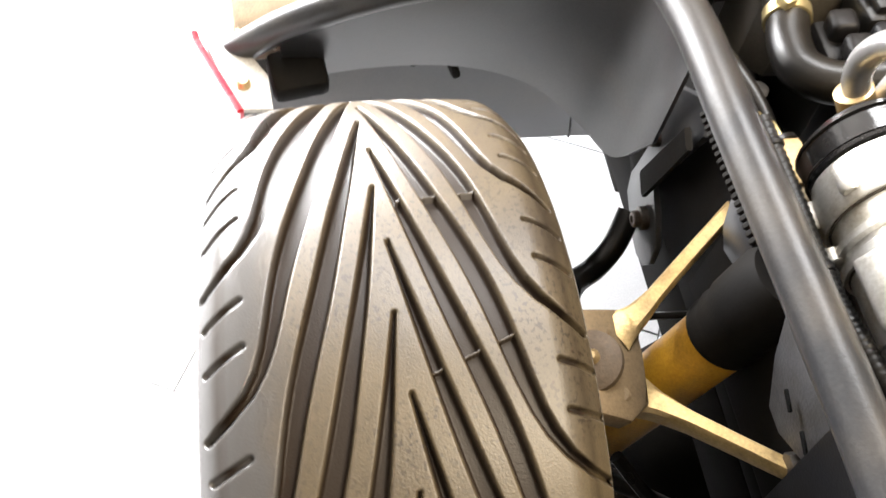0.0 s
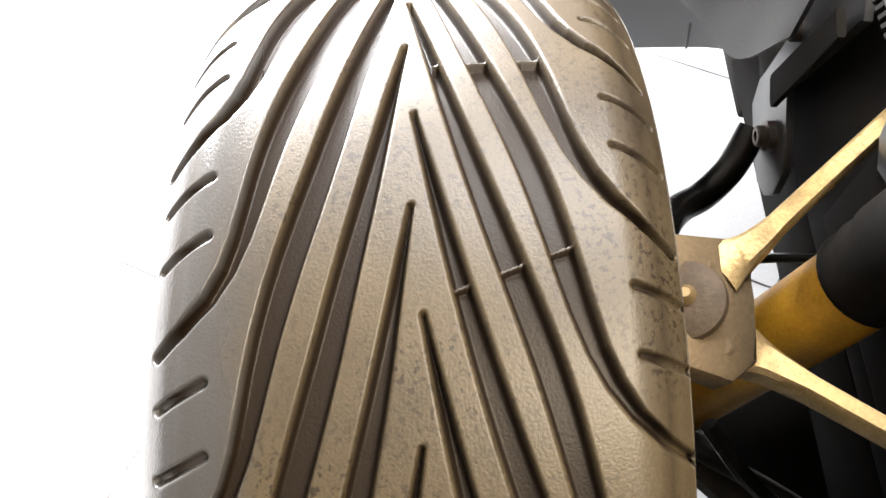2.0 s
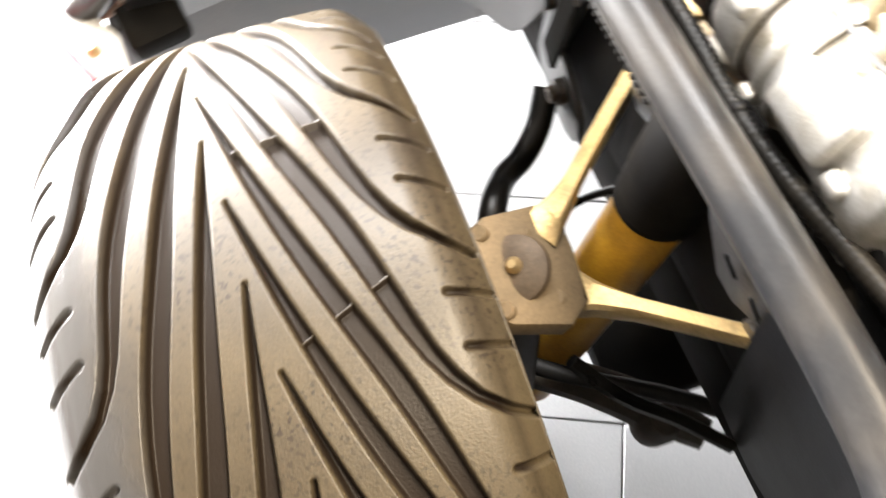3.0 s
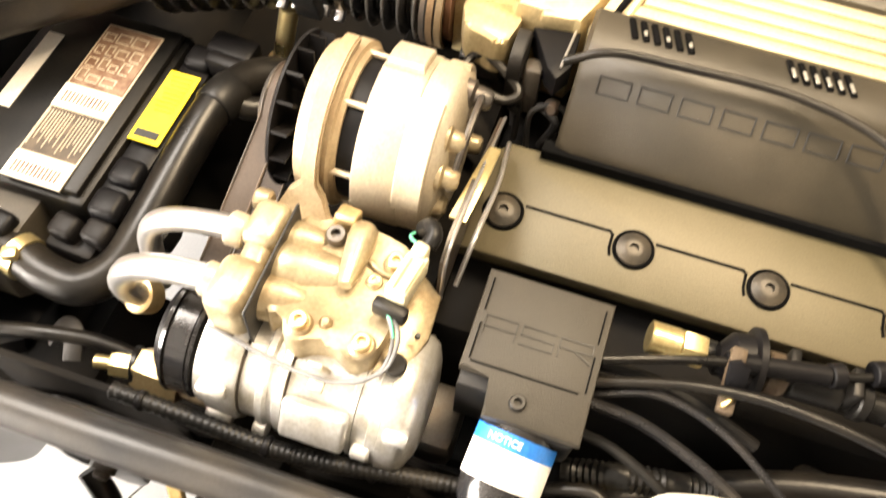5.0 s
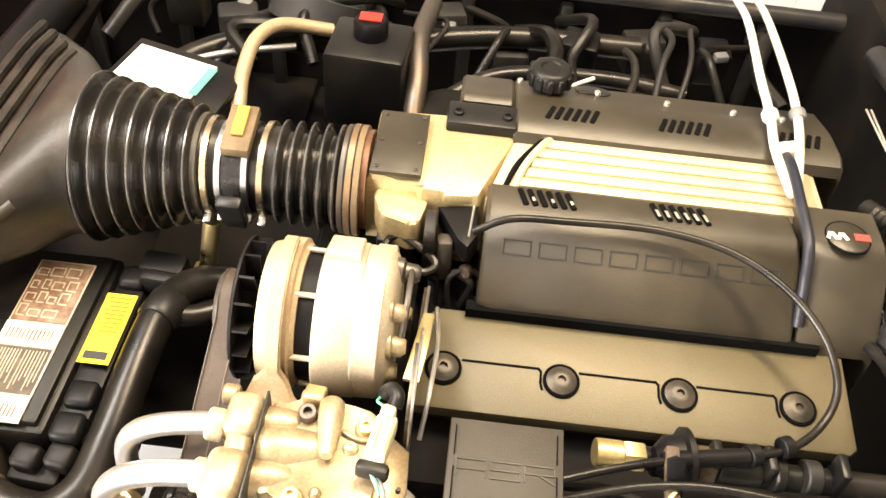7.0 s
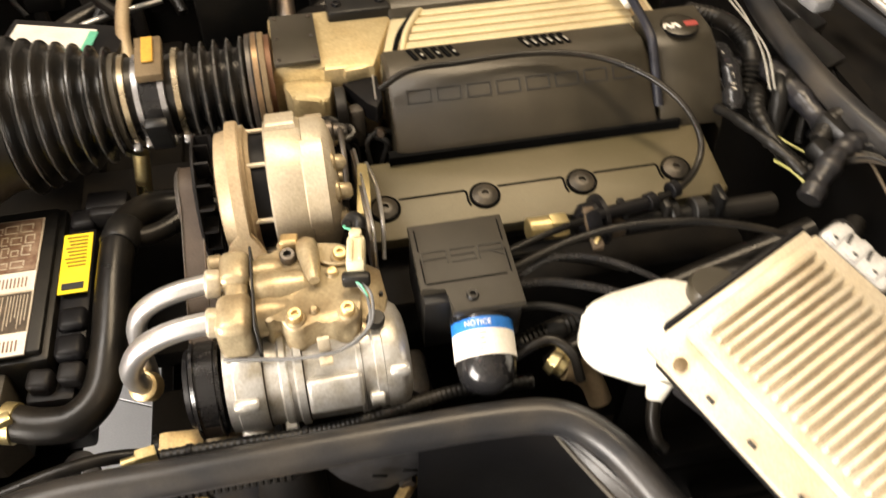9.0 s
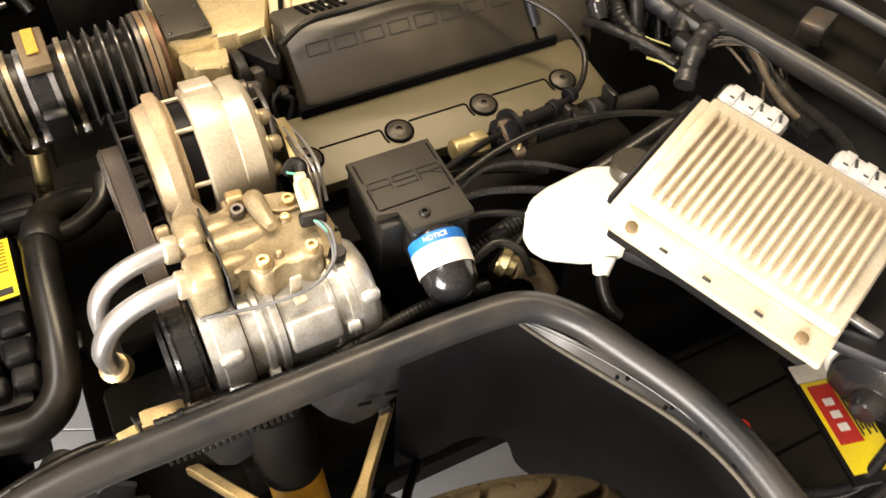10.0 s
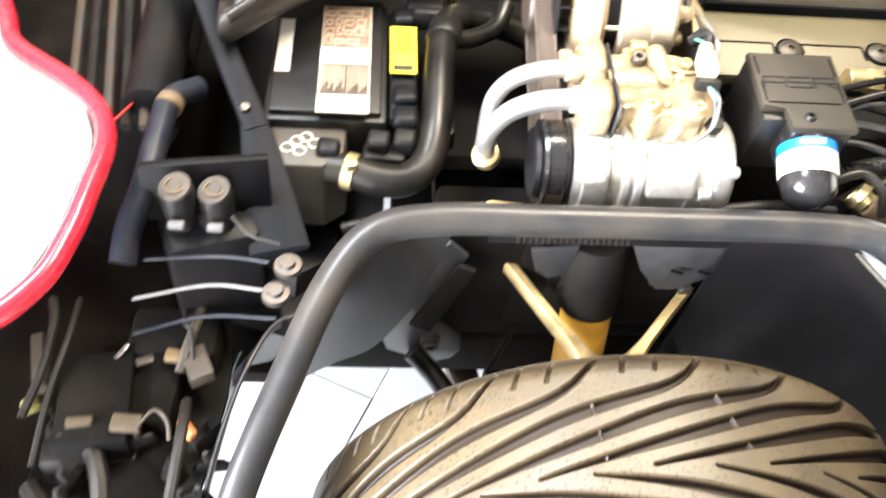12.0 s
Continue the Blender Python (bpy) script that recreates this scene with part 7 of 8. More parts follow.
bm = tube(B(), [(0.700, -0.10, 0.690), (0.700, 0.10, 0.708), (0.690, 0.25, 0.718), (0.660, 0.42, 0.720), (0.640, 0.53, 0.720), (0.634, 0.62, 0.720), (0.638, 0.72, 0.720), (0.648, 0.79, 0.720), (0.662, 0.83, 0.721), (0.684, 0.87, 0.721), (0.676, 0.92, 0.718), (0.665, 0.96, 0.714), (0.655, 1.10, 0.70)], 0.0155, 16, 8)
part("cowl_seal", bm, "seal", cowl, "thick black rubber seal")
bm = B()
slab(bm, [(-0.2, 0.2), (1.4, 0.2), (1.4, 0.705), (-0.2, 0.70)], 0.02, Matrix(((0, 0, 1, 0.705), (1, 0, 0, 0), (0, 1, 0, 0), (0, 0, 0, 1))))
part("firewall", bm, "bottom", cowl)
bm = B()
box(bm, (0.90, 0.5, 0.66), (0.36, 1.8, 0.02), (0, -4, 0), 0.004)
part("shelf", bm, "bottom", cowl)
wp = thing("wiper_linkage", (0.80, 0.45, 0.67), "grey steel wiper linkage on the cowl shelf", "wiper")
for n, pts, r, mat in (("rod", [(0.76, 0.75, 0.715), (0.80, 0.55, 0.715), (0.84, 0.30, 0.71), (0.86, 0.05, 0.705)], 0.009, "grey_paint"), ("rod", [(0.80, 0.72, 0.72), (0.86, 0.50, 0.72), (0.90, 0.25, 0.715)], 0.005, "pipe")):
    bm = tube(B(), pts, r, 10, 6)
    part(n, bm, mat, wp)
for x, y in ((0.77, 0.44), (0.80, 0.33), (0.83, 0.60)):
    bm = B()
    box(bm, (x, y, 0.70), (0.05, 0.035, 0.03), (0, 0, 25), 0.006)
    part("bracket", bm, "steel", wp)
for a, b, r in (((0.688, 0.892, 0.752), (0.696, 0.703, 0.748), 0.0048), ((0.733, 0.889, 0.752), (0.746, 0.806, 0.748), 0.0055), ((0.746, 0.806, 0.748), (0.772, 0.640, 0.740), 0.0055)):
    bm = rod(B(), a, b, r, seg=10)
    part("link_rod", bm, "pipe", wp, "bright steel link rod")
bm = box(B(), (0.690, 0.708, 0.744), (0.030, 0.036, 0.018), (0, 0, 12), 0.005)
part("link_joint", bm, "grey_rubber", wp, "grey link joint")
for d in (0.0, 0.006):
    bm = tube(B(), [(0.585 + d, 0.927, 0.730), (0.586 + d * 0.3, 0.831, 0.735), (0.598 - d, 0.733, 0.735), (0.589 + d, 0.642, 0.730), (0.576 + d, 0.581, 0.715)], 0.0013, 8, 8)
    single("wire", bm, "pale_wire", "thin pale twisted wire before the cowl", "wiring", "pale wires before the cowl")
# plugs and coloured wires at the firewall
for pts, r, mat, lab in (
        ([(0.553, 0.54, 0.697), (0.562, 0.51, 0.70), (0.578, 0.482, 0.70)], 0.0014, "yellow_wire", "thin yellow wire by the firewall"),
        ([(0.545, 0.49, 0.69), (0.552, 0.465, 0.695), (0.560, 0.440, 0.692)], 0.0018, "yellow_wire", "thin yellow wire by the firewall"),
        ([(0.640, 0.47, 0.70), (0.632, 0.44, 0.705), (0.628, 0.40, 0.70)], 0.002, "tan_wire", "thin dull brown wires in a bundle"),
        ([(0.60, 0.50, 0.70), (0.63, 0.52, 0.715), (0.66, 0.50, 0.712), (0.672, 0.46, 0.70), (0.655, 0.40, 0.695), (0.635, 0.35, 0.69), (0.62, 0.30, 0.70), (0.60, 0.26, 0.715)], 0.012, "plastic", "black wiring loom along the cowl"),
        ([(0.655, 0.40, 0.698), (0.640, 0.34, 0.70), (0.60, 0.24, 0.73), (0.56, 0.18, 0.745)], 0.008, "plastic", "black wiring loom to the computer plug"),
        ([(0.60, 0.40, 0.67), (0.56, 0.36, 0.675), (0.52, 0.335, 0.70), (0.49, 0.31, 0.76), (0.472, 0.285, 0.80)], 0.011, "plastic", "black wiring loom to the computer plug")):
    bm = tube(B(), pts, r, 10, 10, radii=(lambda s, r=r: r * (1 + 0.08 * math.sin(s * 140))) if r > 0.0075 else None)
    single("wiring_loom" if r > 0.0045 else "wire", bm, mat, lab, "wiring")
for pts, r, mat, lab in (
        ([(0.520, 0.590, 0.690), (0.522, 0.560, 0.702), (0.534, 0.520, 0.706), (0.548, 0.485, 0.705), (0.560, 0.455, 0.698)], 0.0058, "plastic", "black taped wiring loom beside the engine cover"),
        ([(0.552, 0.425, 0.690), (0.575, 0.445, 0.704), (0.605, 0.468, 0.712), (0.635, 0.478, 0.712), (0.655, 0.468, 0.708)], 0.0125, "loom_tape", "black cloth-taped wiring loom by the firewall"),
        ([(0.640, 0.478, 0.706), (0.652, 0.455, 0.712), (0.648, 0.415, 0.708), (0.628, 0.365, 0.704), (0.617, 0.320, 0.704), (0.614, 0.282, 0.708), (0.622, 0.245, 0.712)], 0.0048, "tan_wire", "dull brown wiring sleeve along the cowl"),
        ([(0.575, 0.680, 0.675), (0.600, 0.640, 0.700), (0.609, 0.596, 0.706), (0.617, 0.545, 0.702), (0.625, 0.505, 0.695)], 0.013, "crinkled", "crinkled glossy black tape round a loom"),
        ([(0.555, 0.72, 0.69), (0.548, 0.66, 0.715), (0.545, 0.62, 0.712), (0.538, 0.58, 0.69)], 0.0125, "gloss", "glossy black hose behind the rear cover")):
    bm = tube(B(), pts, r, 12, 12, radii=lambda s, r=r: r * (1 + 0.10 * math.sin(s * 23) + 0.05 * math.sin(s * 61 + 1)))
    single("wiring_loom", bm, mat, lab, "wiring")
for x, y, z, s, mat in ((0.595, 0.475, 0.70, 0.026, "plastic"), (0.625, 0.505, 0.705, 0.032, "plastic"), (0.665, 0.66, 0.70, 0.05, "plastic"), (0.63, 0.62, 0.69, 0.030, "plastic"), (0.68, 0.72, 0.71, 0.04, "plastic")):
    bm = B()
    box(bm, (x, y, z), (s, s * 1.6, s * 0.8), (15, 10, 30), 0.004)
    single("wire_connector", bm, mat, "dark plastic wire connector near the firewall", "connector", "connectors near the firewall")

# ---- far side of the engine bay ----
bm = B()
slab(bm, [(-1.1, 0.2), (1.1, 0.2), (1.1, 0.62), (-1.1, 0.62)], 0.02, pose(0, 1.32, 0, 90, 0, 0))
ffp = thing("far_fender", (0, 1.32, 0.2), "black inner fender on the far side with ribs and bolts", "panel")
part("panel", bm, "bottom", ffp)
for k in range(9):
    bm = B()
    box(bm, (-0.55 + k * 0.16, 1.305, 0.44), (0.022, 0.02, 0.34), (0, 0, 0), 0.006)
    part("rib", bm, "dusty", ffp)
bm = tube(B(), [(-0.9, 1.30, 0.625), (-0.2, 1.305, 0.63), (0.4, 1.305, 0.632), (0.9, 1.30, 0.63)], 0.014, 10, 6)
part("edge_seal", bm, "seal", ffp)
boost = thing("brake_reservoir", (0.0, 1.02, 0.55), "square black reservoir with a red-marked cap", "reservoir")
bm = B()
box(bm, (-0.035, 1.05, 0.61), (0.11, 0.10, 0.12), (0, 0, -4), 0.008)
part("tank", bm, "plastic", boost)
bm = lathe(B(), (-0.035, 1.06, 0.67), (-0.035, 1.06, 0.695), [(0, 0.024), (0.8, 0.024), (1, 0.02)], 20)
rc = part("cap", bm, "satin", boost)
bm = B()
box(bm, (-0.035, 1.06, 0.697), (0.03, 0.02, 0.002))
part("cap_mark", bm, "red_label", rc)
wht = thing("warning_label_plate", (-0.30, 0.93, 0.6), "black fan shroud plate with a white and green label", "label")
bm = B()
box(bm, (-0.275, 0.955, 0.640), (0.16, 0.10, 0.012), (0, 4, -12), 0.003)
part("plate", bm, "satin", wht)
bm = B()
box(bm, (-0.290, 0.955, 0.648), (0.11, 0.075, 0.0012), (0, 4, -12))
part("paper", bm, "white_label", wht, "white paper label")
bm = B()
box(bm, (-0.238, 0.945, 0.6455), (0.012, 0.06, 0.0012), (0, 4, -12))
part("green_edge", bm, "green_label", wht)
far = [
    ("vent_hose", [(-0.19, 0.93, 0.62), (-0.195, 0.98, 0.64), (-0.19, 1.04, 0.655), (-0.165, 1.09, 0.65), (-0.10, 1.12, 0.63)], 0.010, "tan", "tan metal breather pipe"),
    ("crossover_pipe", [(0.035, 0.98, 0.60), (0.035, 1.03, 0.63), (0.03, 1.10, 0.65), (0.04, 1.19, 0.65)], 0.014, "steel", "grey bent metal pipe"),
    ("thin_line", [(-0.26, 1.0, 0.62), (-0.22, 0.985, 0.625), (-0.20, 0.95, 0.62), (-0.17, 0.93, 0.60)], 0.004, "cream", "thin cream vacuum line"),
    ("thin_line", [(-0.33, 1.02, 0.60), (-0.25, 1.06, 0.61), (-0.15, 1.10, 0.61)], 0.005, "pipe", "thin bright metal line"),
    ("far_hose", [(0.06, 1.04, 0.58), (0.15, 1.10, 0.60), (0.30, 1.12, 0.60), (0.42, 1.10, 0.60)], 0.012, "hose", "black rubber pipe on the far side"),
    ("far_hose", [(-0.02, 1.15, 0.60), (0.15, 1.20, 0.60), (0.36, 1.21, 0.60)], 0.018, "hose", "black rubber hose on the far side"),
    ("far_hose", [(-0.36, 0.99, 0.58), (-0.28, 1.08, 0.60), (-0.16, 1.15, 0.60), (-0.02, 1.18, 0.60)], 0.016, "hose", "black rubber hose on the far side"),
    ("far_wire", [(0.235, 1.0, 0.66), (0.255, 1.03, 0.65), (0.275, 1.045, 0.65)], 0.003, "white_plastic", "pale wire on the far side"),
    ("far_wire", [(0.36, 1.02, 0.62), (0.37, 1.08, 0.66), (0.39, 1.15, 0.66), (0.38, 1.22, 0.64)], 0.005, "dusty", "dusty brown wire on the far side"),
    ("far_wire", [(0.39, 1.02, 0.62), (0.41, 1.09, 0.66), (0.42, 1.18, 0.66)], 0.004, "dusty", "dusty brown wire on the far side"),
]
for n, pts, r, mat, lab in far:
    bm = tube(B(), pts, r, 12, 8)
    single(n, bm, mat, lab, "hose" if "hose" in n or "pipe" in n else "line")
ht = thing("heater_pipes", (0.5, 0.85, 0.7), "two white heater hoses with plastic tees", "hoses")
for pts, c, mat in (
        ([(0.446, 0.722, 0.757), (0.438, 0.785, 0.763), (0.443, 0.845, 0.763), (0.447, 0.93, 0.759), (0.463, 1.082, 0.74), (0.478, 1.22, 0.70)], (0.443, 0.845, 0.763), "white_plastic"),
        ([(0.452, 0.726, 0.757), (0.466, 0.796, 0.763), (0.475, 0.857, 0.763), (0.480, 0.935, 0.760), (0.491, 1.091, 0.74), (0.510, 1.22, 0.70)], (0.475, 0.852, 0.763), "grey_rubber")):
    bm = tube(B(), pts, 0.0050, 12, 8)
    part("hose", bm, "white_plastic", ht)
    bm = lathe(B(), (c[0], c[1] - 0.007, c[2]), (c[0], c[1] + 0.009, c[2]), [(0, 0.0068), (0.25, 0.0092), (0.75, 0.0092), (1, 0.0068)], 18)
    part("collar", bm, mat, ht)
bm = B()
box(bm, (0.452, 0.790, 0.762), (0.026, 0.016, 0.013), (0, 0, 18), 0.004, 3)
part("tee", bm, "white_plastic", ht)
# far hub with spokes behind the label plate
fan = thing("far_pulley", (-0.12, 1.18, 0.5), "grey spoked pulley on the far side", "pulley")
bm = lathe(B(), (-0.14, 1.18, 0.60), (-0.13, 1.20, 0.64), [(0, 0.07), (1, 0.07), (1, 0.058), (0, 0.058)], 32, cap=False)
part("ring", bm, "grey_paint", fan)
for k in range(5):
    a = k * math.tau / 5
    bm = rod(B(), (-0.135, 1.19, 0.62), (-0.135 + 0.062 * math.cos(a), 1.19 + 0.055 * math.sin(a), 0.62 - 0.028 * math.sin(a)), 0.007, seg=8)
    part("spoke", bm, "grey_paint", fan)

# ---- nose of the car ----
nose = thing("radiator_support", (-0.7, 0.5, 0.2), "black nose tray and radiator support", "panel")
bm = B()
box(bm, (-0.775, 0.62, 0.26), (0.56, 1.4, 0.03), bevel=0.004)
part("tray", bm, "bottom", nose)
bm = B()
box(bm, (-0.385, 0.86, 0.40), (0.20, 0.92, 0.04), bevel=0.004)
part("battery_shelf", bm, "bottom", nose)
bm = B()
box(bm, (-0.085, 0.90, 0.36), (0.19, 0.86, 0.04), bevel=0.004)
part("cross_beam", bm, "bottom", nose)
bm = B()
box(bm, (-0.16, 0.715, 0.445), (0.27, 0.36, 0.03), bevel=0.006)
part("cross_beam", bm, "bottom", nose)
# added black beams that keep the bright floor out of sight
bm = B()
box(bm, (-0.455, 0.48, 0.19), (0.13, 0.27, 0.03), bevel=0.006)
part("floor_blocker", bm, "bottom", nose)
bm = B()
box(bm, (-0.325, 0.47, 0.20), (0.19, 0.14, 0.03), bevel=0.006)
part("floor_blocker", bm, "bottom", nose)
bm = B()
box(bm, (-0.12, 0.74, 0.20), (0.235, 0.40, 0.03), bevel=0.006)
part("floor_blocker", bm, "bottom", nose)
bm = B()
box(bm, (-0.23, 1.10, 0.38), (0.13, 0.46, 0.03), bevel=0.006)
part("cross_beam", bm, "bottom", nose)
bm = B()
box(bm, (-0.09, 0.40, 0.44), (0.19, 0.16, 0.05), bevel=0.01)
part("cross_beam", bm, "bottom", nose)
bm = B()
box(bm, (-0.30, 0.325, 0.43), (0.14, 0.10, 0.04), bevel=0.01)
part("frame_end", bm, "bottom", nose)
bm = B()
box(bm, (-0.555, 0.10, 0.34), (0.16, 0.44, 0.012), (0, 12, 0), 0.003)
part("lamp_tray", bm, "bottom", nose)
bm = B()
slab(bm, [(-0.57, 0.00), (-0.449, 0.00), (-0.446, 0.02), (-0.434, 0.12), (-0.424, 0.20), (-0.424, 0.26), (-0.57, 0.26)], 0.008, pose(0, 0, 0.405), 0.001)
part("lamp_tray", bm, "bottom", nose)
bm = B()
box(bm, (-0.485, 0.255, 0.41), (0.10, 0.07, 0.08), (0, 0, 0), 0.012)
part("frame_end", bm, "bottom", nose)
bm = B()
box(bm, (-0.445, 0.33, 0.50), (0.10, 0.10, 0.14), (0, 0, 18), 0.01)
part("battery_tray", bm, "satin", nose)
bm = B()
slab(bm, [(-0.42, 0.34), (-0.345, 0.32), (-0.300, 0.36), (-0.300, 0.42), (-0.40, 0.42)], 0.10, pose(0, 0, 0.525, -14, 6, 0), 0.006)
part("support_bracket", bm, "satin", nose)
# slanted black strut beside the battery
strut = thing("hood_strut", (-0.37, 0.30, 0.50), "slanted black metal strut on a folded bracket", "strut")
bm = beam(B(), [(-0.545, 0.78, 0.735), (-0.467, 0.576, 0.66), (-0.398, 0.424, 0.60)], [0.024, 0.026, 0.030], [0.012, 0.014])
part("bar", bm, "strut_paint", strut)
bm = beam(B(), [(-0.402, 0.432, 0.602), (-0.385, 0.37, 0.58), (-0.365, 0.294, 0.545)], [0.030, 0.048, 0.064], [0.012, 0.022])
part("foot", bm, "strut_paint", strut)
bm = lathe(B(), (-0.412, 0.444, 0.606), (-0.411, 0.441, 0.619), [(0, 0.007), (0.7, 0.007), (1, 0.005)], 12)
part("bolt", bm, "steel", strut)
wh = thing("washer_hose", (-0.51, 0.3, 0.55), "dull blue-black rubber hose with a clamp", "hose")
bm = tube(B(), [(-0.520, 0.262, 0.56), (-0.516, 0.295, 0.58), (-0.504, 0.335, 0.60), (-0.500, 0.399, 0.61), (-0.495, 0.455, 0.612), (-0.47, 0.49, 0.60)], 0.014, 14, 8)
part("hose", bm, "blue_hose", wh)
bm = lathe(B(), (-0.4965, 0.440, 0.6115), (-0.4945, 0.455, 0.612), [(0, 0.0145), (0.1, 0.0158), (0.9, 0.0158), (1, 0.0145)], 20)
part("clamp", bm, "gold_dull", wh)
bm = tube(B(), [(-0.56, 0.37, 0.625), (-0.545, 0.42, 0.615), (-0.526, 0.488, 0.60), (-0.51, 0.55, 0.585)], 0.0016, 6, 6)
single("wire", bm, "red_label", "thin red wire in the dark nose", "wiring")
rel = thing("relay_pair", (-0.445, 0.31, 0.58), "two black relays with round brown caps on a bracket", "relay")
for x, y, z in ((-0.463, 0.304, 0.630), (-0.427, 0.312, 0.618)):
    bm = lathe(B(), (x, y, z - 0.05), (x, y, z), [(0, 0.016), (0.9, 0.018), (1, 0.016)], 24)
    rb = part("relay_body", bm, "plastic", rel)
    bm = lathe(B(), (x, y, z), (x - 0.001, y - 0.001, z + 0.005), [(0, 0.0165), (0.8, 0.0165), (0.82, 0.008), (1, 0.007)], 24)
    part("cap", bm, "arm_cast", rb, "brown round cap")
    bm = lathe(B(), (x, y, z + 0.0035), (x, y, z + 0.0056), [(0, 0.011), (1, 0.011), (1, 0.009), (0, 0.009)], 20, cap=False)
    part("ring", bm, "gold_dull", rb)
    bm = B()
    box(bm, (x, y - 0.024, z - 0.028), (0.016, 0.008, 0.008), (0, 0, 0), 0.002)
    part("terminal", bm, "grey_rubber", rb)
bm = B()
box(bm, (-0.44, 0.335, 0.60), (0.13, 0.012, 0.07), (-10, 0, 8), 0.003)
part("bracket", bm, "satin", rel)
grd = thing("ground_fitting", (-0.35, 0.25, 0.56), "bright ring terminals bolted to the frame", "fitting")
for x, y, z in ((-0.351, 0.251, 0.584), (-0.362, 0.226, 0.570)):
    bm = lathe(B(), (x, y, z - 0.012), (x, y, z), [(0, 0.014), (0.6, 0.014), (0.62, 0.008), (1, 0.007)], 18)
    part("terminal", bm, "steel", grd)
for k, pts in enumerate(([(-0.37, 0.252, 0.58), (-0.42, 0.262, 0.575), (-0.50, 0.268, 0.56)], [(-0.375, 0.226, 0.568), (-0.43, 0.235, 0.562), (-0.505, 0.225, 0.55)], [(-0.36, 0.20, 0.556), (-0.43, 0.205, 0.55), (-0.50, 0.19, 0.54)])):
    bm = tube(B(), pts, 0.0018, 8, 6)
    part("cable", bm, "blue_hose" if k != 1 else "grey_rubber", grd)
bm = tube(B(), [(-0.41, 0.295, 0.60), (-0.39, 0.275, 0.595), (-0.36, 0.268, 0.59)], 0.0016, 6, 6)
part("cable", bm, "dusty", grd)
# headlamp mechanism and clutter in the dark nose
hm = thing("headlamp_motor", (-0.46, 0.10, 0.34), "dusty black headlamp motor with brass tags", "motor")
for n, at, size, turn, mat in (("housing", (-0.519, 0.085, 0.405), (0.075, 0.11, 0.09), (0, 0, 6), "bottom"), ("housing", (-0.462, 0.105, 0.405), (0.05, 0.09, 0.07), (0, 0, -4), "bottom"), ("foot", (-0.524, 0.045, 0.385), (0.10, 0.03, 0.05), (0, 0, 4), "dusty"), ("tag", (-0.529, 0.050, 0.422), (0.020, 0.014, 0.006), (0, 0, 8), "brass"), ("tag", (-0.502, 0.052, 0.422), (0.030, 0.012, 0.006), (0, 0, 4), "brass"), ("tag", (-0.472, 0.155, 0.442), (0.016, 0.012, 0.006), (0, 0, 8), "brass"), ("tag", (-0.437, 0.150, 0.440), (0.022, 0.026, 0.006), (0, 0, 8), "gold_dull")):
    bm = B()
    box(bm, at, size, turn, 0.004)
    part(n, bm, mat, hm)
hm.location = hm.location + Vector((-0.035, 0.085, 0))
for at, size, turn, mat, n, lab in (
        ((-0.535, 0.224, 0.452), (0.006, 0.020, 0.004), (0, 0, -30), "chrome", "metal_tag", "small bright metal tag in the nose"),
        ((-0.509, 0.213, 0.452), (0.018, 0.010, 0.004), (0, 0, 20), "steel", "metal_tag", "small dull metal tag in the nose"),
        ((-0.477, 0.219, 0.452), (0.022, 0.014, 0.010), (0, 0, -8), "gold_dull", "wire_plug", "small dull gold wire plug in the nose"),
        ((-0.561, 0.138, 0.453), (0.026, 0.010, 0.008), (0, 0, 6), "tan_wire", "wire_plug", "small brown wire plug in the nose"),
        ((-0.513, 0.136, 0.455), (0.030, 0.018, 0.010), (0, 0, -4), "tan_wire", "wire_plug", "small brown wire plug in the nose"),
        ((-0.452, 0.208, 0.450), (0.026, 0.040, 0.020), (0, 0, 25), "arm_cast", "lamp_bracket", "dusty cast lamp bracket in the nose"),
        ((-0.622, 0.215, 0.440), (0.012, 0.060, 0.030), (0, 0, 15), "arm_cast", "lamp_bracket", "dusty cast lamp bracket in the nose")):
    bm = B()
    box(bm, at, size, turn, 0.0015)
    single(n, bm, mat, lab, "clip" if n != "lamp_bracket" else "bracket")
for pts, r, mat in (([(-0.470, 0.200, 0.450), (-0.464, 0.225, 0.462), (-0.458, 0.255, 0.465), (-0.455, 0.285, 0.46)], 0.006, "arm_cast"), ([(-0.630, 0.30, 0.44), (-0.615, 0.26, 0.455), (-0.612, 0.20, 0.455), (-0.625, 0.15, 0.44)], 0.005, "dusty"), ([(-0.60, 0.30, 0.44), (-0.592, 0.24, 0.46), (-0.60, 0.17, 0.45), (-0.605, 0.10, 0.43)], 0.004, "dusty"), ([(-0.50, 0.13, 0.46), (-0.485, 0.145, 0.467), (-0.472, 0.137, 0.46), (-0.468, 0.12, 0.45)], 0.002, "arm_cast"), ([(-0.475, 0.30, 0.45), (-0.468, 0.25, 0.475), (-0.46, 0.235, 0.475), (-0.455, 0.20, 0.45)], 0.003, "dusty")):
    bm = tube(B(), pts, r, 8, 6)
    single("nose_cable", bm, mat, "thin grimy cable among the lamp brackets", "cable", "cables in the nose")
for at, size, mat, n, lab in (((-0.636, 0.185, 0.400), (0.018, 0.016, 0.014), "yellow_wire", "wire_plug", "pale yellow wire plug"), ((-0.455, 0.138, 0.440), (0.010, 0.026, 0.012), "orange", "bulb_tab", "small orange plastic tab"), ((-0.514, 0.165, 0.395), (0.035, 0.010, 0.006), "chrome", "spring_clip", "bright bent steel spring clip")):
    bm = B()
    box(bm, at, size, (0, 20, 40), 0.003)
    single(n, bm, mat, lab, "clip")
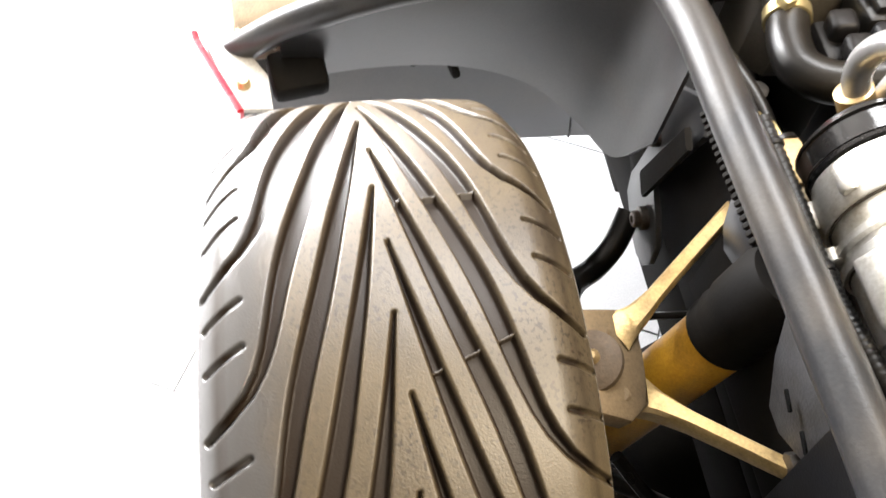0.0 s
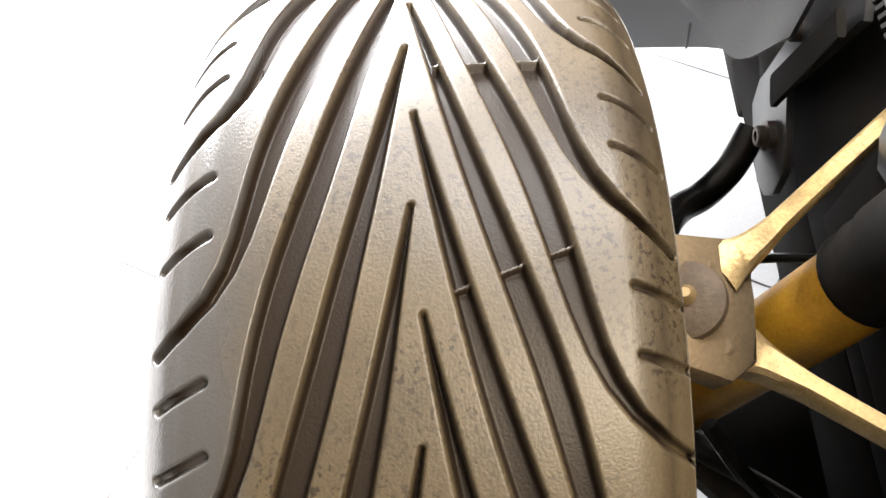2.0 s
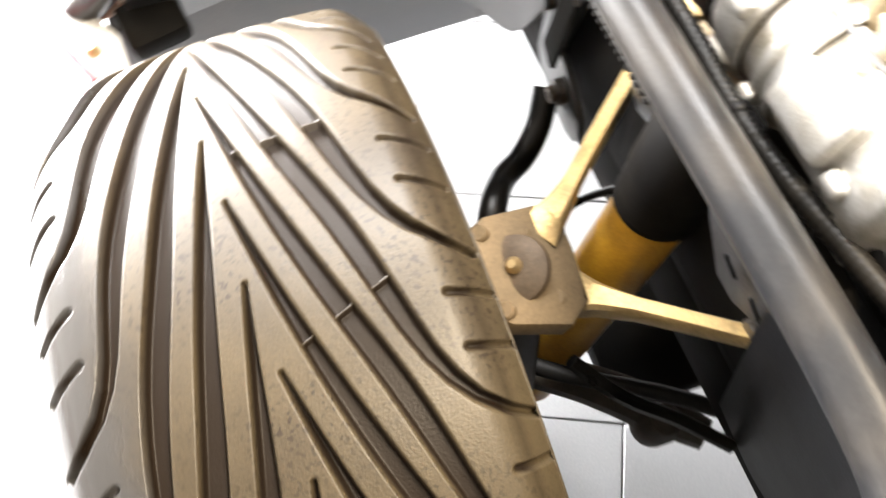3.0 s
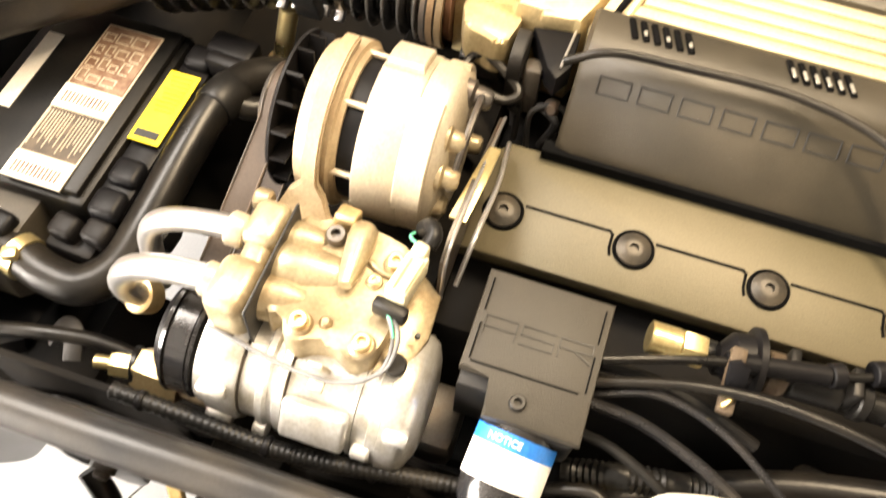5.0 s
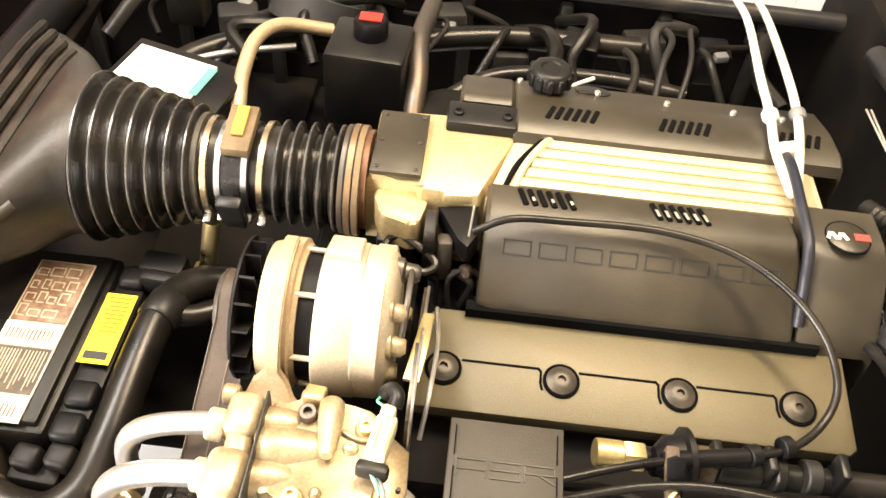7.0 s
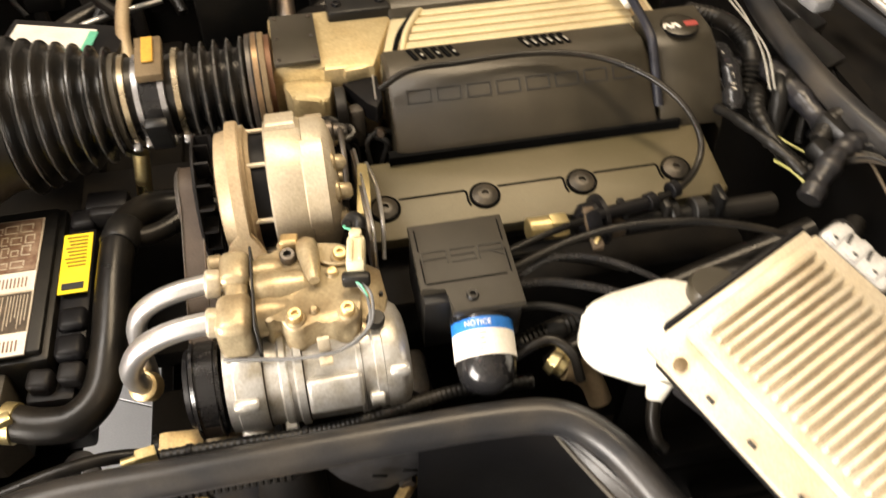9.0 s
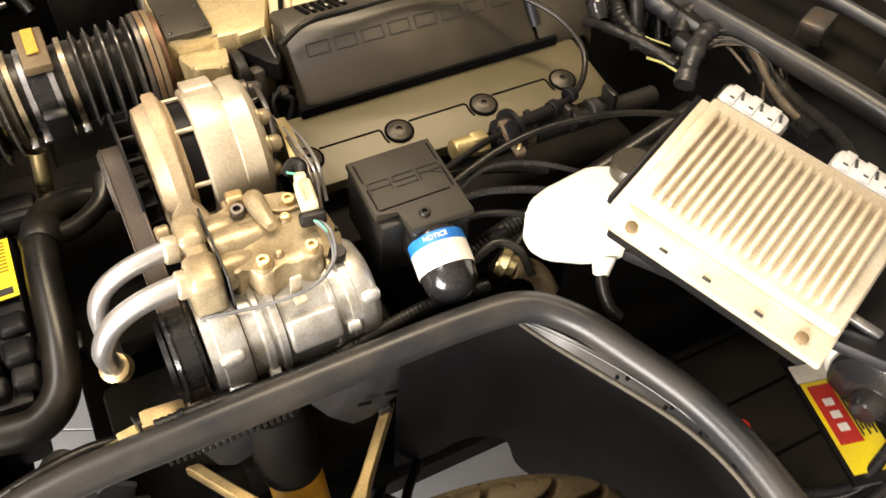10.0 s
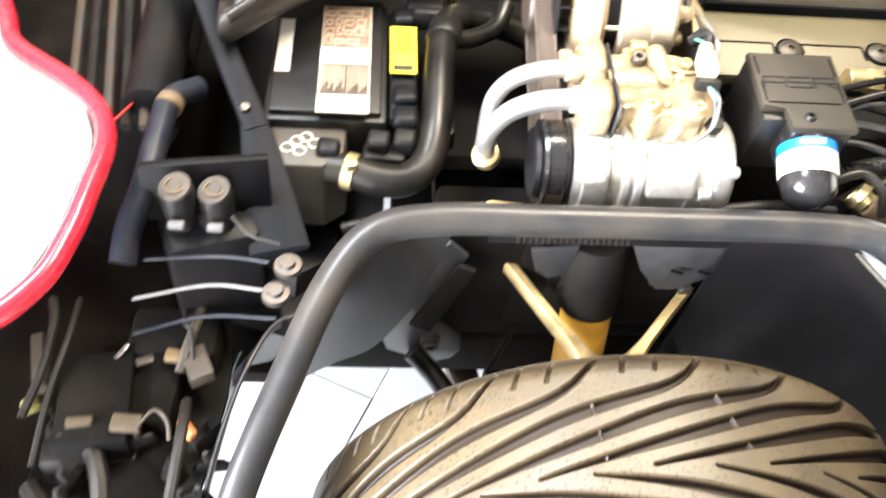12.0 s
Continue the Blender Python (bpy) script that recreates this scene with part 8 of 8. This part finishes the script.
for pts, r in (([(-0.60, 0.17, 0.40), (-0.55, 0.12, 0.43), (-0.53, 0.05, 0.42), (-0.56, -0.02, 0.40)], 0.010), ([(-0.460, 0.17, 0.44), (-0.455, 0.12, 0.46), (-0.458, 0.05, 0.45)], 0.006), ([(-0.62, 0.10, 0.38), (-0.54, 0.00, 0.40), (-0.48, -0.02, 0.40)], 0.012)):
    bm = tube(B(), pts, r, 8, 6)
    single("nose_cable", bm, "dusty", "dusty black cable in the nose", "cable", "cables in the nose")
rd = thing("radiator", (-0.62, 0.75, 0.35), "dark radiator with a black top tank", "radiator")
bm = B()
box(bm, (-0.58, 0.85, 0.47), (0.06, 0.8, 0.26), (0, 30, 0), 0.01)
part("core", bm, "bottom", rd)
bm = tube(B(), [(-0.52, 0.45, 0.60), (-0.53, 0.80, 0.60), (-0.52, 1.2, 0.60)], 0.03, 14, 6)
part("top_tank", bm, "satin", rd)
for k in range(6):
    bm = rod(B(), (-0.50 - k * 0.02, 0.42, 0.60), (-0.56 - k * 0.02, 0.75, 0.58), 0.006, seg=8)
    part("cooling_line", bm, "steel" if k % 2 else "plastic", rd)
# tilted hood and lower fender
hood = thing("hood", (-0.6, 0.25, 0.5), "red painted clamshell hood tipped forward, pale inside", "hood")
LIP = [(-0.72, 0.62, 0.74), (-0.648, 0.470, 0.712), (-0.628, 0.425, 0.703), (-0.565, 0.377, 0.700), (-0.528, 0.336, 0.700), (-0.513, 0.292, 0.700), (-0.516, 0.234, 0.698), (-0.522, 0.185, 0.695), (-0.536, 0.138, 0.692), (-0.575, 0.095, 0.690), (-0.66, 0.06, 0.69), (-0.85, 0.03, 0.70)]
bm = tube(B(), LIP, 0.0095, 12, 8, flat=1.25)
part("lip", bm, "red", hood, "red painted rolled lip")
bm = B()
q = curve_points(LIP, 8)
slab(bm, [(p.x - 0.010, p.y + (0.006 if p.y < 0.14 else 0)) for p in q] + [(-1.05, 0.05), (-1.05, 0.62)], 0.004, pose(0, 0, 0.694))
part("inner_skin", bm, "hood_in", hood, "pale inner skin of the hood")
# unseen hood panel; its low tab keeps door light off the nose
bm = B()
slab(bm, [(-0.27, 0.28), (1.62, 0.28), (1.57, 1.55), (1.20, 1.70), (0.25, 1.70), (0.03, 1.55), (0.0, 0.66), (-0.10, 0.62), (-0.27, 0.60)], 0.012, Matrix(((0, 0, 1, -1.04), (1, 0, 0, 0), (0, 1, 0, 0), (0, 0, 0, 1))), 0.003)
part("light_blocking_panel", bm, "red", hood)
bm = B()
slab(bm, [(0.04, 0.72), (1.42, 0.72), (1.38, 1.52), (1.13, 1.67), (0.32, 1.67), (0.08, 1.52)], 0.006, Matrix(((0, 0, 1, -1.028), (1, 0, 0, 0), (0, 1, 0, 0), (0, 0, 0, 1))), 0.002)
part("inner_panel", bm, "hood_in", hood, "pale inner panel of the hood")
bm = tube(B(), [(p[0] - 0.010, p[1], p[2] - 0.0015) for p in LIP[4:9]], 0.0035, 8, 8)
part("seam", bm, "ink", hood)
fend = thing("lower_fender", (-0.47, -0.17, 0.2), "red painted lower fender end with a grey fixing flange", "fender")
bm = ribbon(B(), [(-0.445, -0.158, 0.449), (-0.431, -0.154, 0.447), (-0.385, -0.134, 0.446), (-0.335, -0.112, 0.445)], [(-0.470, -0.172, 0.22), (-0.455, -0.170, 0.22), (-0.420, -0.158, 0.22), (-0.385, -0.142, 0.22)], 0.004, 6)
part("skin", bm, "red", fend)
bm = tube(B(), [(-0.445, -0.158, 0.449), (-0.431, -0.154, 0.447), (-0.385, -0.134, 0.446), (-0.335, -0.112, 0.445)], 0.0035, 8, 6)
part("rolled_edge", bm, "red", fend)
bm = slab(B(), [(-0.440, -0.150), (-0.385, -0.130), (-0.338, -0.110), (-0.336, -0.080), (-0.382, -0.084), (-0.433, -0.112)], 0.005, pose(0, 0, 0.444), 0.001)
part("flange", bm, "grey_pale", fend)
bm = lathe(B(), (-0.370, -0.108, 0.442), (-0.370, -0.108, 0.452), [(0, 0.007), (0.6, 0.007), (1, 0.005)], 12)
part("screw", bm, "brass", fend)
lamp = thing("side_marker_lamp", (-0.45, -0.07, 0.43), "dusty amber side marker lamp with a ribbed housing", "lamp")
bm = B()
box(bm, (-0.472, -0.072, 0.435), (0.075, 0.095, 0.040), (0, 8, 4), 0.006)
part("housing", bm, "gold_dull", lamp)
for k in range(10):
    bm = B()
    box(bm, (-0.434 + 0.0008 * k, -0.112 + k * 0.0088, 0.446), (0.014, 0.0045, 0.022), (0, 20, 4), 0.001, 1)
    part("rib", bm, "cast_pale", lamp)
bm = B()
box(bm, (-0.405, -0.055, 0.420), (0.050, 0.060, 0.030), (0, 15, 10), 0.008)
part("socket", bm, "bottom", lamp)

# dark clutter beyond the engine covers
rng = random.Random(5)
for k in range(14):
    x = -0.42 + k * 0.075
    y0 = 1.02 + rng.random() * 0.10
    pts = [(x, y0, 0.56 + rng.random() * 0.06), (x + rng.uniform(-0.04, 0.06), y0 + 0.06, 0.60 + rng.random() * 0.05), (x + rng.uniform(-0.03, 0.10), y0 + 0.13, 0.60 + rng.random() * 0.04), (x + rng.uniform(-0.05, 0.12), y0 + 0.22, 0.58)]
    bm = tube(B(), pts, rng.choice((0.004, 0.006, 0.009, 0.012)), 9, 7)
    single("far_hose" if k % 3 else "far_loom", bm, rng.choice(("hose", "plastic", "dusty", "steel")), "dark hose among the far side clutter", "hose", "hoses on the far side")
for k in range(9):
    x = -0.36 + k * 0.105
    u = thing("relay_box", (x, 1.2, 0.5), "small dusty black box on the far inner fender", "box", "boxes on the far fender")
    bm = B()
    box(bm, (x, 1.22 + rng.uniform(-0.05, 0.04), 0.56 + rng.uniform(-0.02, 0.03)), (0.045 + rng.random() * 0.03, 0.05, 0.06), (rng.uniform(-8, 8), 0, rng.uniform(-20, 20)), 0.006)
    part("body", bm, rng.choice(("plastic", "dusty", "satin")), u)
    bm = B()
    box(bm, (x + 0.005, 1.205, 0.605), (0.022, 0.016, 0.012), (0, 0, rng.uniform(-20, 20)), 0.003)
    part("plug", bm, rng.choice(("steel", "grey_rubber", "plastic")), u)

# dusty small parts in the dark nose
for k in range(22):
    x, y = -0.63 + rng.random() * 0.20, -0.07 + rng.random() * 0.26
    z = 0.405 + rng.random() * 0.03
    u = thing("nose_clip", (x, y, z), "small dusty dark clip in the nose", "clip", "clips in the nose")
    bm = B()
    box(bm, (x, y, z), (rng.uniform(0.010, 0.05), rng.uniform(0.008, 0.025), rng.uniform(0.015, 0.035)), (rng.uniform(-15, 15), rng.uniform(-15, 15), rng.uniform(0, 90)), 0.004, 2, rng.uniform(0.5, 0.9))
    part("body", bm, rng.choice(("dusty", "bottom", "bottom", "bottom")), u)
    bm = lathe(B(), (x, y, z + 0.01), (x + rng.uniform(-0.004, 0.004), y, z + 0.03), [(0, 0.005), (0.7, 0.0045), (1, 0.003)], 8)
    part("pin", bm, rng.choice(("dusty", "bottom")), u)

# bundle of thin wires at the firewall corner
for k in range(7):
    a, b = rng.uniform(-0.012, 0.012), rng.uniform(-0.010, 0.010)
    pts = [(0.600 + a, 0.470 + b, 0.700), (0.630 + a + rng.uniform(-0.01, 0.01), 0.455 + b, 0.715 + rng.uniform(-0.005, 0.008)), (0.655 + a, 0.425 + b + rng.uniform(-0.01, 0.01), 0.715), (0.650 + a, 0.385 + b, 0.705), (0.640 + a, 0.365 + b, 0.68), (0.635 + a, 0.35, 0.65)]
    bm = tube(B(), pts, rng.choice((0.0016, 0.002, 0.0026)), 7, 7)
    single("wire", bm, ("tan_wire", "plastic", "plastic", "plastic", "tan_wire", "plastic", "plastic")[k % 7], "thin wire in the taped bundle at the firewall", "wiring", "wires at the firewall")
for k in range(7):
    x = 0.575 + k * 0.012
    pts = [(x, 0.56 + rng.uniform(-0.02, 0.02), 0.66), (x + 0.02, 0.59, 0.69 + rng.uniform(0, 0.02)), (x + 0.035, 0.64, 0.695), (x + 0.03, 0.70 + rng.uniform(-0.02, 0.03), 0.68)]
    bm = tube(B(), pts, rng.choice((0.005, 0.007, 0.010)), 9, 6)
    single("wiring_loom", bm, rng.choice(("plastic", "gloss", "hose")), "black looms crowded against the firewall", "wiring", "looms at the firewall")


# ---- floor tiles ----
TA = radians(64.5)
TU, TV = Vector((math.cos(TA), math.sin(TA), 0)), Vector((math.sin(TA), -math.cos(TA), 0))
TS = 0.305
bm = B()
box(bm, (0, 0, 0), (TS - 0.0022, TS - 0.0022, 0.006), bevel=0.001, seg=1)
tile_mesh = finish(bm, "tile", "tile")
for i in range(-7, 8):
    for j in range(-7, 8):
        c = TU * (0.268 + TS * (i + 0.5)) + TV * (-0.11 + TS * (j + 0.5))
        ob = new("tile", tile_mesh)
        ob.parent = floor
        ob.location = (c.x - BASE[floor.name].x, c.y - BASE[floor.name].y, -0.003 - BASE[floor.name].z)
        ob.rotation_euler = (0, 0, TA)
bm = B()
for i in range(-20, 21):
    for j in range(-20, 21):
        if -7 <= i <= 7 and -7 <= j <= 7:
            continue
        c = TU * (0.268 + TS * (i + 0.5)) + TV * (-0.11 + TS * (j + 0.5))
        if max(abs(c.x), abs(c.y)) < 4.05:
            box(bm, (c.x, c.y, -0.003), (TS - 0.0022, TS - 0.0022, 0.006), (0, 0, math.degrees(TA)))
far_tiles = part("outer_tiles", bm, "tile", floor)
far_tiles["kind"] = "stuff"
